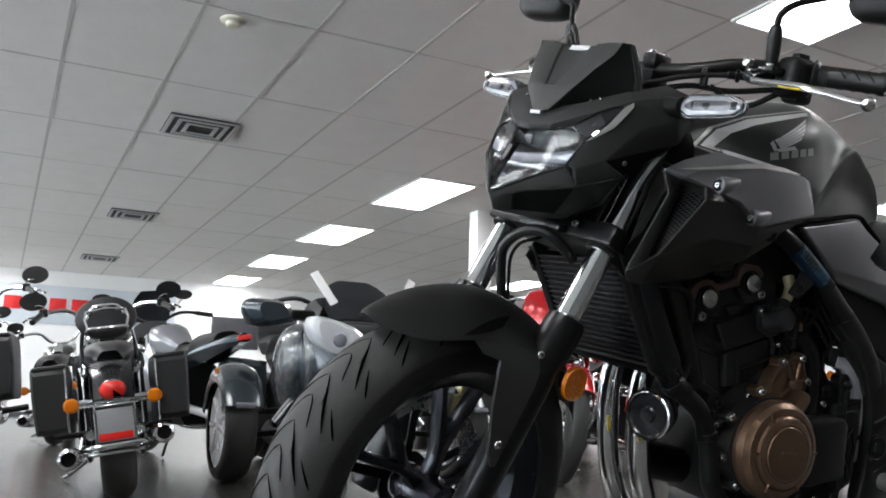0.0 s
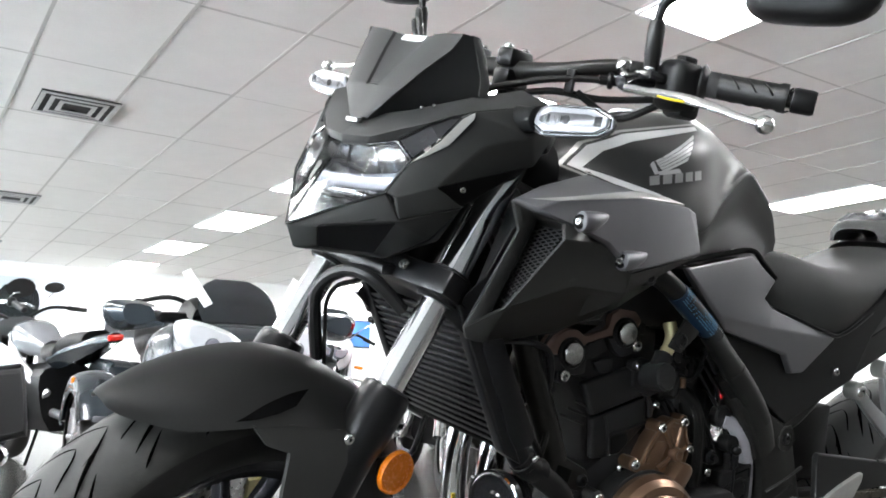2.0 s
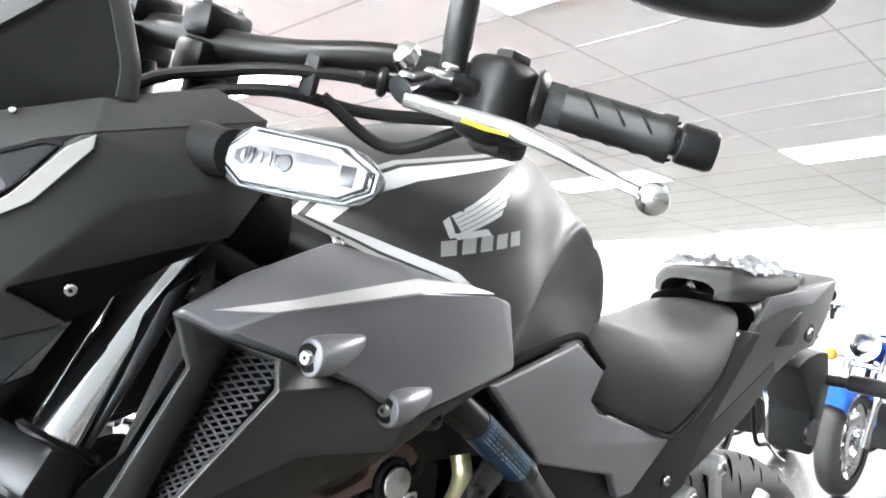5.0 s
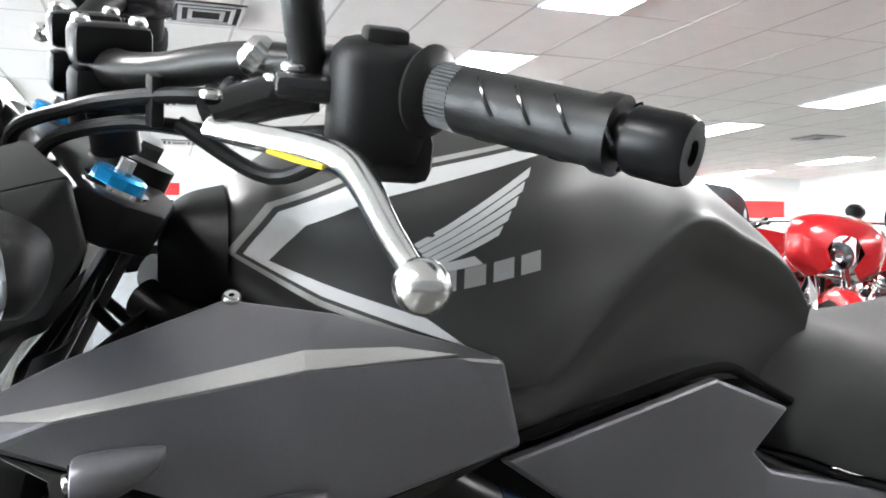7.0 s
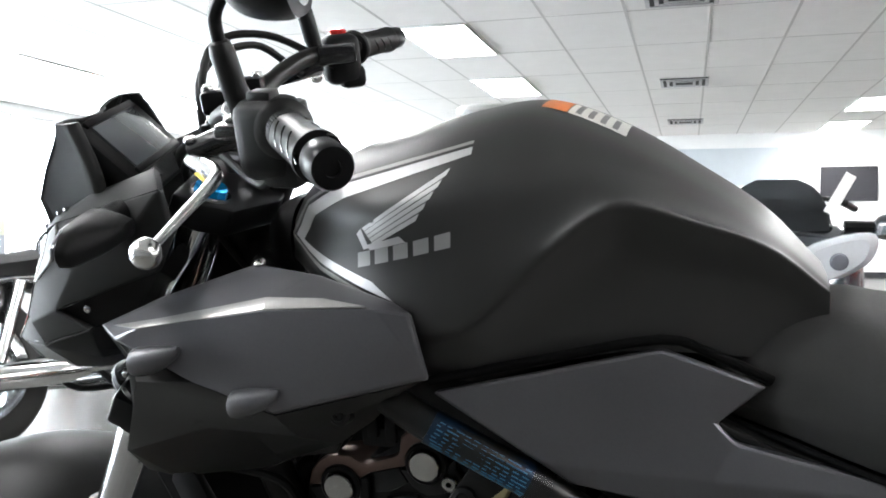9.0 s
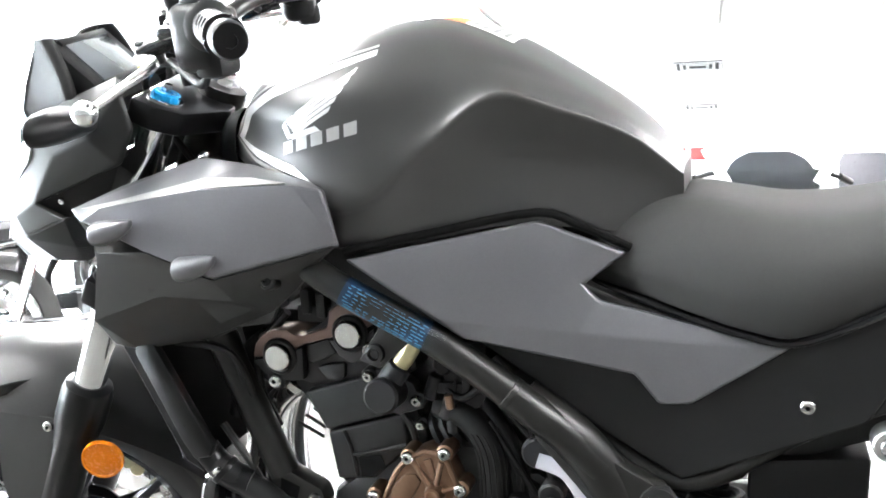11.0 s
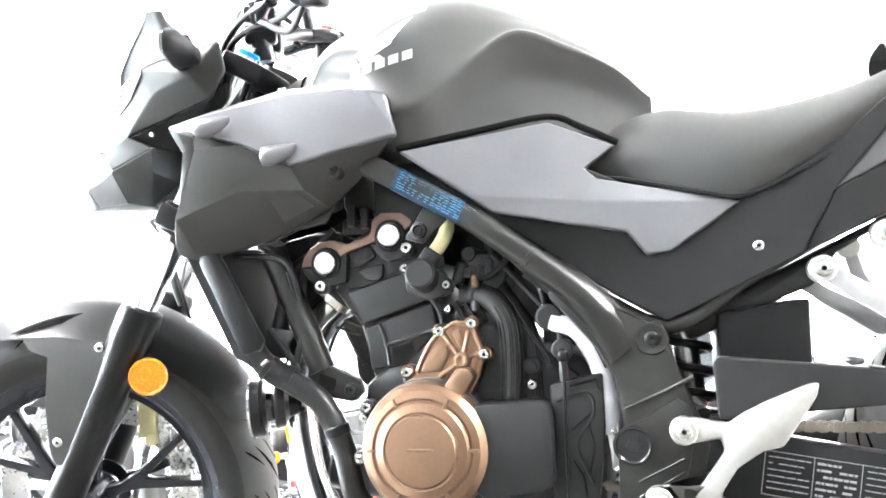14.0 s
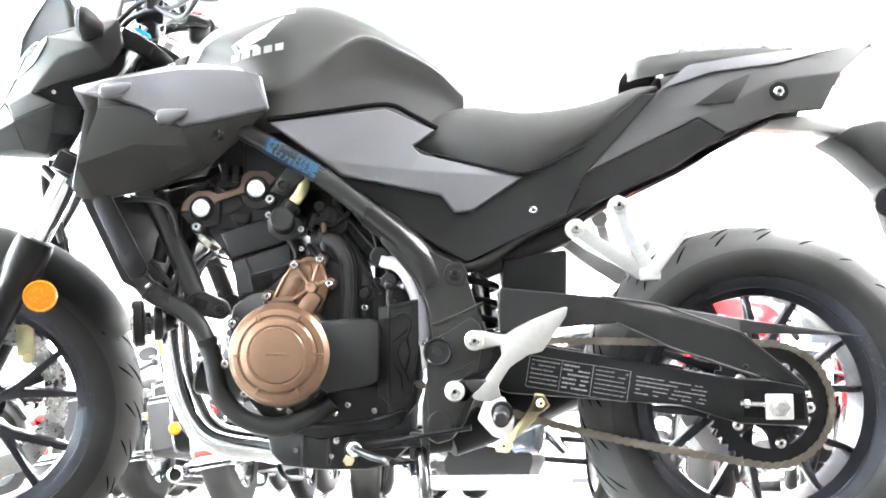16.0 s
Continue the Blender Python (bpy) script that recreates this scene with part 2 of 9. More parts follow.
def tube(pts, r, n=12, steps=6, smooth=True, flat=1.0):
    """A round bar along a curve; r is one radius or one for each given point."""
    line = spline(pts, steps) if smooth else [Vector(q) for q in pts]
    radii = [r] * len(line) if not isinstance(r, (list, tuple)) else [
        float(np.interp(i / (len(line) - 1), np.linspace(0, 1, len(r)), r)) for i in range(len(line))]
    bm = bmesh.new()
    rings, side = [], None
    for i, p in enumerate(line):
        d = (line[min(i + 1, len(line) - 1)] - line[max(i - 1, 0)]).normalized()
        if side is None:
            side = d.orthogonal().normalized()
        side = (side - d * side.dot(d)).normalized()
        up = d.cross(side)
        rings.append([bm.verts.new(p + radii[i] * (math.cos(2 * math.pi * k / n) * side + flat * math.sin(2 * math.pi * k / n) * up)) for k in range(n)])
    for a, b in zip(rings, rings[1:]):
        for k in range(n):
            bm.faces.new((a[k], a[(k + 1) % n], b[(k + 1) % n], b[k]))
    bm.faces.new(rings[0][::-1])
    bm.faces.new(rings[-1])
    return bm


def plate(poly, y0, y1, bev=0.0, segments=2):
    """A flat plate: an outline in x and z, from y0 to y1."""
    bm = bmesh.new()
    a = [bm.verts.new((x, y0, z)) for x, z in poly]
    b = [bm.verts.new((x, y1, z)) for x, z in poly]
    n = len(poly)
    bm.faces.new(a)
    bm.faces.new(b[::-1])
    for k in range(n):
        bm.faces.new((a[k], a[(k + 1) % n], b[(k + 1) % n], b[k]))
    bmesh.ops.recalc_face_normals(bm, faces=bm.faces[:])
    rounded(bm, bev, segments)
    return bm


def shell(outer, faces, inward, bev=0.002, segments=2):
    """A thick panel: corner points, faces between them, and how far it goes inwards."""
    bm = bmesh.new()
    d = Vector(inward)
    a = [bm.verts.new(p) for p in outer]
    b = [bm.verts.new(Vector(p) + d) for p in outer]
    count = {}
    for f in faces:
        bm.faces.new([a[i] for i in f])
        bm.faces.new([b[i] for i in reversed(f)])
        for i, j in zip(f, f[1:] + f[:1]):
            e = (min(i, j), max(i, j))
            count[e] = count.get(e, 0) + 1
    for (i, j), n in count.items():
        if n == 1:
            bm.faces.new((a[j], a[i], b[i], b[j]))
    bmesh.ops.recalc_face_normals(bm, faces=bm.faces[:])
    rounded(bm, bev, segments, 12)
    return bm


def loft(sections, nu=40, nv=30, closed=False, caps=True):
    """A smooth skin through cross-sections, each a list of the same number of (x, y, z)."""
    rows = []
    for s in sections:
        p = list(s)
        if closed:
            p = p + [p[0]]
        rows.append(np.array(p, float))
    grid = np.array(rows)

    def resample(a, n):
        k = a.shape[0]
        t = np.linspace(0, k - 1, n)
        i = np.clip(t.astype(int), 0, k - 2)
        f = (t - i)[:, None, None]
        p1, p2 = a[i], a[i + 1]
        p0 = np.where((i > 0)[:, None, None], a[np.maximum(i - 1, 0)], 2 * p1 - p2)
        p3 = np.where((i < k - 2)[:, None, None], a[np.minimum(i + 2, k - 1)], 2 * p2 - p1)
        return 0.5 * (2 * p1 + (p2 - p0) * f + (2 * p0 - 5 * p1 + 4 * p2 - p3) * f ** 2 + (3 * p1 - p0 - 3 * p2 + p3) * f ** 3)

    g = resample(grid, nu)
    g = resample(g.transpose(1, 0, 2), nv).transpose(1, 0, 2)
    bm = bmesh.new()
    vs = [[bm.verts.new(p) for p in row] for row in g]
    for r0, r1 in zip(vs, vs[1:]):
        for k in range(len(r0) - 1):
            bm.faces.new((r0[k], r0[k + 1], r1[k + 1], r1[k]))
    if closed:
        bmesh.ops.remove_doubles(bm, verts=bm.verts[:], dist=1e-6)
    if caps:
        bmesh.ops.holes_fill(bm, edges=[e for e in bm.edges if len(e.link_faces) == 1], sides=0)
    return bm


def half_profile(x, half):
    """A cross-section from its half, given from the top centre outwards and down."""
    return [(x, -y, z) for y, z in reversed(half)] + [(x, y, z) for y, z in half if y > 1e-6]


def screw(p, r, parent, mat=STEEL, axis=(0, -1, 0), h=0.004, name="bolt", m=None):
    """A button-head screw with a hexagon socket."""
    p = Vector(p)
    a = Vector(axis)
    bm = lathe([(0, 0), (r, 0), (r, 0.4 * h), (0.9 * r, 0.75 * h), (0.70 * r, h), (0.30 * r, h), (0.25 * r, 0.6 * h), (0, 0.6 * h)], p, p + a, 18)
    ob = part(name, bm, mat, parent, m=m)
    ob.data.materials.append(SHADEBLACK)
    # faces inside the socket go near-black to paint its shade
    for f in ob.data.polygons:
        c = Vector(f.center) - p
        up = c.dot(a.normalized())
        if up > 0.1 * h and up < 0.9 * h and (c - a.normalized() * up).length < 0.285 * r:
            f.material_index = 1
    return ob


# ---- the showroom ----
def checker_material(name, base, joint, size, joint_width, rough, variation):
    """Floor tiles laid in a square grid, with thin joints and tile-to-tile variation."""
    m = material(name, base, rough, 0.0, 0.04, 25, 0.02, 60, 0.10)
    nt = m.node_tree
    b = nt.nodes["Principled BSDF"]
    old = b.inputs["Base Color"].links[0].from_socket
    tc = nt.nodes.new("ShaderNodeTexCoord")
    br = nt.nodes.new("ShaderNodeTexBrick")
    br.offset = 0.0
    br.inputs["Scale"].default_value = 1.0
    br.inputs["Brick Width"].default_value = size
    br.inputs["Row Height"].default_value = size
    br.inputs["Mortar Size"].default_value = joint_width
    br.inputs["Color1"].default_value = (1, 1, 1, 1)
    br.inputs["Color2"].default_value = (1 - variation,) * 3 + (1,)
    br.inputs["Mortar"].default_value = (*joint, 1)
    nt.links.new(tc.outputs["Object"], br.inputs["Vector"])
    mul = nt.nodes.new("ShaderNodeMix")
    mul.data_type = "RGBA"
    mul.blend_type = "MULTIPLY"
    mul.inputs["Factor"].default_value = 1
    nt.links.new(old, mul.inputs["A"])
    nt.links.new(br.outputs["Color"], mul.inputs["B"])
    nt.links.new(mul.outputs["Result"], b.inputs["Base Color"])
    return m


FLOORM = checker_material("polished_floor_tile", (0.085, 0.083, 0.077), (0.7, 0.69, 0.67), 0.6, 0.004, 0.22, 0.05)
TILEM = material("mineral_ceiling_tile", (0.80, 0.79, 0.765), 0.9, 0, 0.05, 90, 0.5, 160, 0.05)
TBAR = material("white_ceiling_grid", (0.77, 0.77, 0.76), 0.8, 0, 0.03, 30, 0, 1, 0.04)
# ceiling grid greyed to paint the shadow lines between tiles
GRIDM = material("grid_shadow_grey", (0.54, 0.53, 0.505), 0.8, 0, 0.05, 30, 0, 1, 0.08)
WALLM = material("white_wall_paint", (0.78, 0.78, 0.77), 0.7, 0, 0.03, 40, 0.1, 200, 0.04)
UNSEENWALL = material("unseen_wall_grey", (0.10, 0.10, 0.10), 0.7, 0, 0.04, 40, 0.1, 200, 0.05)
SIGNM = material("pale_grey_sign_board", (0.55, 0.60, 0.64), 0.45, 0, 0.03, 40, 0, 1, 0.03)
SIGNRED = material("red_sign_enamel", (0.66, 0.03, 0.03), 0.35, 0, 0.04, 40, 0, 1, 0.04)
LAMPM = material("light_diffuser", (0.9, 0.9, 0.9), 0.5, emission=(0.99, 0.99, 1.0), strength=12.0)
VENTM = material("grey_vent_metal", (0.45, 0.45, 0.45), 0.4, 0.4, 0.06, 40, 0, 1, 0.08)
VENTDARK = material("vent_throat_shade", (0.05, 0.05, 0.05), 0.8)
CREAM = material("cream_detector_plastic", (0.74, 0.70, 0.58), 0.5, 0, 0.03, 40, 0, 1, 0.03)
GLASS = material("window_glass", (0.95, 0.97, 0.97), 0.02, 0, transmission=1.0, ior=1.02)
DARKPANEL = material("dark_poster_panel", (0.035, 0.035, 0.04), 0.3, 0, 0.1, 20, 0, 1, 0.2)
BLUEPANEL = material("blue_poster_panel", (0.05, 0.16, 0.42), 0.4, 0, 0.1, 20, 0, 1, 0.1)

TOP = 2.74
ROOM = Matrix.Translation((3.055, 7.154, 0)) @ Matrix.Rotation(radians(2.63), 4, "Z")
CU, CV = 0.700, 1.395
U0, U1, V0, V1 = -17.5 * CU, 17.5 * CU, -8.1 * CV, 9.25

floor = part("floor", box(((U0 + U1) / 2, (V0 + V1) / 2, -0.06), (U1 - U0 + 0.6, V1 - V0 + 0.6, 0.12)), FLOORM, m=ROOM)
tagged(floor, "polished beige-grey tiled showroom floor", "floor", kind="structure")

light_cells = [(i, j) for i in (-14, -7, 0, 7, 14) for j in (-6, -4, -2, 0, 2, 4, 6)]
light_cells = [c for c in light_cells if V0 < c[1] * CV < V1 - 0.8]
vent_cells = [(-3.84, -1.10), (-3.84, 3.0), (-3.84, 7.0), (10, 3.0)]

bm = bmesh.new()
bars = bmesh.new()
nj0, nj1 = int(V0 / CV) - 1, int(V1 / CV) + 1
for i in range(-17, 18):
    for j in range(nj0, nj1 + 1):
        if (i, j) in light_cells:
            continue
        x, y, d = i * CU, j * CV, random.uniform(-0.0015, 0.0015)
        hx, hy = CU / 2 - 0.006, CV / 2 - 0.006
        vs = [bm.verts.new((x + a * hx, y + b * hy, TOP + d)) for a, b in ((-1, -1), (-1, 1), (1, 1), (1, -1))]
        bm.faces.new(vs)
        top = [bm.verts.new((x + a * hx, y + b * hy, TOP + 0.02)) for a, b in ((-1, -1), (-1, 1), (1, 1), (1, -1))]
        bm.faces.new(top[::-1])
        for k in range(4):
            bm.faces.new((vs[k], top[k], top[(k + 1) % 4], vs[(k + 1) % 4]))
ceiling = tagged(part("ceiling", bm, TILEM, m=ROOM), "white mineral tile suspended ceiling", "ceiling", kind="structure")
for i in range(-17, 19):
    bars = join(bars, box(((i - 0.5) * CU, (V0 + V1) / 2, TOP + 0.0092), (0.024, V1 - V0, 0.022)))
for j in range(nj0, nj1 + 2):
    bars = join(bars, box(((U0 + U1) / 2, (j - 0.5) * CV, TOP + 0.0097), (U1 - U0, 0.024, 0.021)))
tagged(part("ceiling_grid", bars, GRIDM, m=ROOM), "metal grid of the suspended ceiling, greyed to paint its shadow lines", "ceiling grid", kind="structure")
part_roof = part("roof_slab", box(((U0 + U1) / 2, (V0 + V1) / 2, TOP + 0.3), (U1 - U0 + 0.6, V1 - V0 + 0.6, 0.1)), WALLM, m=ROOM)
tagged(part_roof, "plain slab above the suspended ceiling", "roof", kind="structure")

lamp = thing("ceiling_light", "lit rectangular white troffer light in the ceiling", "ceiling light", group="ceiling lights")
frame_bm = join(box((-CU / 2 + 0.02, 0, 0), (0.025, CV - 0.03, 0.03), 0.003), box((CU / 2 - 0.02, 0, 0), (0.025, CV - 0.03, 0.03), 0.003),
                box((0, -CV / 2 + 0.02, 0), (CU - 0.066, 0.025, 0.03), 0.003), box((0, CV / 2 - 0.02, 0), (CU - 0.066, 0.025, 0.03), 0.003))
part("frame", frame_bm, TBAR, lamp)
part("diffuser", box((0, 0, -0.002), (CU - 0.07, CV - 0.07, 0.012), 0.002), LAMPM, lamp, "glowing white diffuser")
for n, (i, j) in enumerate(light_cells):
    m = ROOM @ Matrix.Translation((i * CU, j * CV, TOP - 0.004))
    if n == 0:
        lamp.matrix_basis = m
    else:
        copy_thing(lamp, m)

vent = thing("ceiling_vent", "grey square louvred air vent in the ceiling", "air vent", group="ceiling vents")
# flat dark sheet paints the shade of the throat behind the louvres
part("backing", box((0, 0, 0.01), (0.58, 0.58, 0.01)), VENTDARK, vent)
for k, s in enumerate((0.58, 0.43, 0.28)):
    ring = join(*[box((a * (s / 2 - 0.02), 0, -0.004 - 0.003 * k), (0.035, s, 0.006), 0.001, m=Matrix.Identity(4)) for a in (-1, 1)],
                *[box((0, a * (s / 2 - 0.02), -0.0045 - 0.003 * k), (s - 0.07, 0.035, 0.006), 0.001) for a in (-1, 1)])
    part("louvre", ring, VENTM, vent)
for n, (i, v) in enumerate(vent_cells):
    m = ROOM @ Matrix.Translation((i * CU, v, TOP - 0.012))
    if n == 0:
        vent.matrix_basis = m
    else:
        copy_thing(vent, m)

detector = thing("smoke_detector", "cream round smoke detector on the ceiling", "smoke detector",
                 ROOM @ Matrix.Translation((-2.96, -3.38, TOP - 0.008)))
part("base", lathe([(0, 0), (0.075, 0), (0.075, -0.012), (0.062, -0.02), (0, -0.02)]), CREAM, detector)
part("sensor", lathe([(0, -0.02), (0.045, -0.02), (0.042, -0.04), (0.03, -0.048), (0, -0.048)]), CREAM, detector)

# walls: the far wall, the right and near ones, and a glazed front on the daylight side
H = TOP + 0.25
wall = part("wall_north", box(((U0 + U1) / 2, V1 + 0.1, H / 2), (U1 - U0 + 0.4, 0.2, H)), WALLM, m=ROOM)
tagged(wall, "plain white painted back wall", "wall", kind="structure")
tagged(part("wall_east", box((U1 + 0.1, (V0 + V1) / 2, H / 2), (0.2, V1 - V0, H)), WALLM, m=ROOM), "plain white painted side wall", "wall", kind="structure")
# unseen near wall, kept dark so less light bounces onto the bike
tagged(part("wall_south", box(((U0 + U1) / 2, V0 - 0.1, H / 2), (U1 - U0 + 0.4, 0.2, H)), UNSEENWALL, m=ROOM), "unseen grey wall added to close the room and cut fill light", "wall", kind="structure")
bays = 6
bay = (V1 - V0) / bays
wb = box((U0 - 0.1, (V0 + V1) / 2, 0.2), (0.2, V1 - V0, 0.4))
wb = join(wb, box((U0 - 0.1, (V0 + V1) / 2, H - 0.2), (0.2, V1 - V0, 0.4)))
for k in range(bays + 1):
    wb = join(wb, box((U0 - 0.1, V0 + k * bay, H / 2), (0.198, 0.35, H - 0.802)))
tagged(part("wall_west", wb, WALLM, m=ROOM), "white wall with a row of large shop windows", "wall", kind="structure")
for k in range(bays):
    win = thing("window_%d" % (k + 1), "large clear shop window in the white wall", "window",
                ROOM @ Matrix.Translation((U0 - 0.1, V0 + (k + 0.5) * bay, H / 2)), kind="structure")
    w, h = bay - 0.36, H - 0.81
    fb = join(box((0, -w / 2 + 0.03, 0), (0.08, 0.06, h), 0.004), box((0, w / 2 - 0.03, 0), (0.08, 0.06, h), 0.004),
              box((0, 0, -h / 2 + 0.03), (0.08, w - 0.12, 0.06), 0.004), box((0, 0, h / 2 - 0.03), (0.08, w - 0.12, 0.06), 0.004))
    part("window_frame", fb, TBAR, win)
    pane = part("pane", box((0, 0, 0), (0.008, w - 0.11, h - 0.11)), GLASS, win)
    pane.visible_shadow = False
    ld = bpy.data.lights.new("window_daylight", "AREA")
    ld.shape, ld.size, ld.size_y, ld.energy, ld.color = "RECTANGLE", h - 0.1, w - 0.1, 120.0, (0.86, 0.93, 1.0)
    new("window_daylight", ld).matrix_basis = ROOM @ Matrix.Translation((U0 - 0.25, V0 + (k + 0.5) * bay, H / 2)) @ Matrix.Rotation(radians(-90), 4, "Y")

tagged(part("ground", box((-60, 0, -0.3), (140, 200, 0.1)), material("outside_paving", (0.3, 0.3, 0.29), 0.9, 0, 0.1, 8, 0, 1, 0.2)),
       "grey paving outside the shop windows", "ground", kind="structure")

baseboard = part("baseboard", box(((U0 + U1) / 2, V1 - 0.006, 0.05), (U1 - U0 - 0.02, 0.012, 0.1), 0.002), DARKPANEL, m=ROOM)
tagged(baseboard, "dark skirting along the back wall", "baseboard", kind="structure")

# slim white column
column = thing("column", "slim square white painted column", "column", ROOM @ Matrix.Translation((1.016, 0.43, 0)), kind="structure")
part("shaft", box((0, 0, TOP / 2), (0.2, 0.2, TOP), 0.008), WALLM, column)
part("base_trim", box((0, 0, 0.05), (0.224, 0.224, 0.1), 0.006), DARKPANEL, column)

# wall sign: the brand lettering becomes plain red shapes on a pale board
sign = thing("wall_sign", "pale grey wall sign with five red shapes in a row", "sign", ROOM @ Matrix.Translation((-3.54, V1 - 0.02, 2.10)))
part("board", box((0.25, 0, 0.0), (4.6, 0.04, 0.72), 0.006), SIGNM, sign)
for k in range(5):
    part("red_bar", box((-0.77 + k * 0.385, -0.03, 0), (0.29, 0.02, 0.24), 0.003), SIGNRED, sign)
part("red_emblem", join(*[box((-1.22 - 0.02 * k, -0.03, 0.07 - 0.045 * k), (0.24 - 0.05 * k, 0.02, 0.03), 0.003) for k in range(4)]), SIGNRED, sign)

for (u, z, w, h, mat, lab) in ((0.25, 1.75, 0.95, 0.62, DARKPANEL, "dark framed poster on the white wall"),
                               (5.2, 1.75, 1.5, 0.6, BLUEPANEL, "blue framed poster on the white wall"),
                               (1.9, 1.72, 0.5, 0.62, REDPLASTIC, "small red and dark framed poster on the wall")):
    po = thing("poster", lab, "poster", ROOM @ Matrix.Translation((u, V1 - 0.015, z)))
    part("frame", join(box((-w / 2, 0, 0), (0.03, 0.03, h + 0.03), 0.003), box((w / 2, 0, 0), (0.03, 0.03, h + 0.03), 0.003),
                       box((0, 0, -h / 2), (w - 0.03, 0.03, 0.03), 0.003), box((0, 0, h / 2), (w - 0.03, 0.03, 0.03), 0.003)), DARKPANEL, po)
    part("print", box((0, 0.002, 0), (w - 0.03, 0.012, h - 0.03)), mat, po)
# long red fascia on the far right part of the back wall
fascia = thing("wall_fascia", "long red fascia board high on the white wall", "sign", ROOM @ Matrix.Translation((9.6, V1 - 0.03, 1.95)))
part("board", box((0, 0, 0), (4.2, 0.06, 0.42), 0.006), SIGNRED, fascia)


# ---- the black naked motorcycle, in its own upright frame: x back, y to its right, z up ----
from mathutils.bvhtree import BVHTree

LEAN = 10.5
BIKE = pose(0, 0, 0.006, LEAN, 0, 0)
bike = thing("motorcycle", "matte black naked motorcycle with bronze engine covers on its side stand", "motorcycle", BIKE)

RAKE, TURN = radians(26), 20.0
AXIS = Vector((math.sin(RAKE), 0, math.cos(RAKE)))
HEAD = Vector((0.324, 0, 0.958))
STEER = Matrix.Translation(HEAD) @ Matrix.Rotation(radians(TURN), 4, AXIS) @ Matrix.Translation(-HEAD)


def twin(name, pts, faces, inward, bev, mat, parent, label=""):
    """A small shell on the left and its twin on the right, as two parts."""
    part(name, shell(pts, faces, inward, bev), mat, parent, label, sharp=9)
    part(name, shell([(x, -y, z) for x, y, z in pts], faces, (inward[0], -inward[1], inward[2]), bev), mat, parent, label, sharp=9)


def both(bm_fn, name, mat, label="", m=None, parent=bike):
    """The same part on the left and on the right."""
    a = part(name, bm_fn(), mat, parent, label, m)
    b = part(name, mirrored(bm_fn()), mat, parent, label, m)
    return a, b


# -- wheels --
def tyre_point(R, w, crown, th, a):
    r = crown + (R - crown) * math.cos(a)
    return Vector((r * math.sin(th), 0.5 * w * math.sin(a), r * math.cos(th)))


def groove(bm, R, w, crown, pts, width):
    """A tapered dark strip for a groove's shade, along points of (angle round the wheel, angle across the tread)."""
    line = spline([(p[0], p[1], 0) for p in pts], 4)
    prev = None
    for i, p in enumerate(line):
        d = (line[min(i + 1, len(line) - 1)] - line[max(i - 1, 0)]).normalized()
        k = i / (len(line) - 1)
        wd = 0.5 * width * (1.1 - 0.9 * abs(2 * k - 1) ** 2)
        n = Vector((-d.y, d.x, 0)) * wd
        q = []
        for s in (-1, 1):
            v = tyre_point(R + 0.0015, w + 0.0028, crown, p.x + s * n.x, p.y + s * n.y * 3.0)
            q.append(bm.verts.new(v))
        if prev:
            bm.faces.new((prev[0], prev[1], q[1], q[0]))
        prev = q


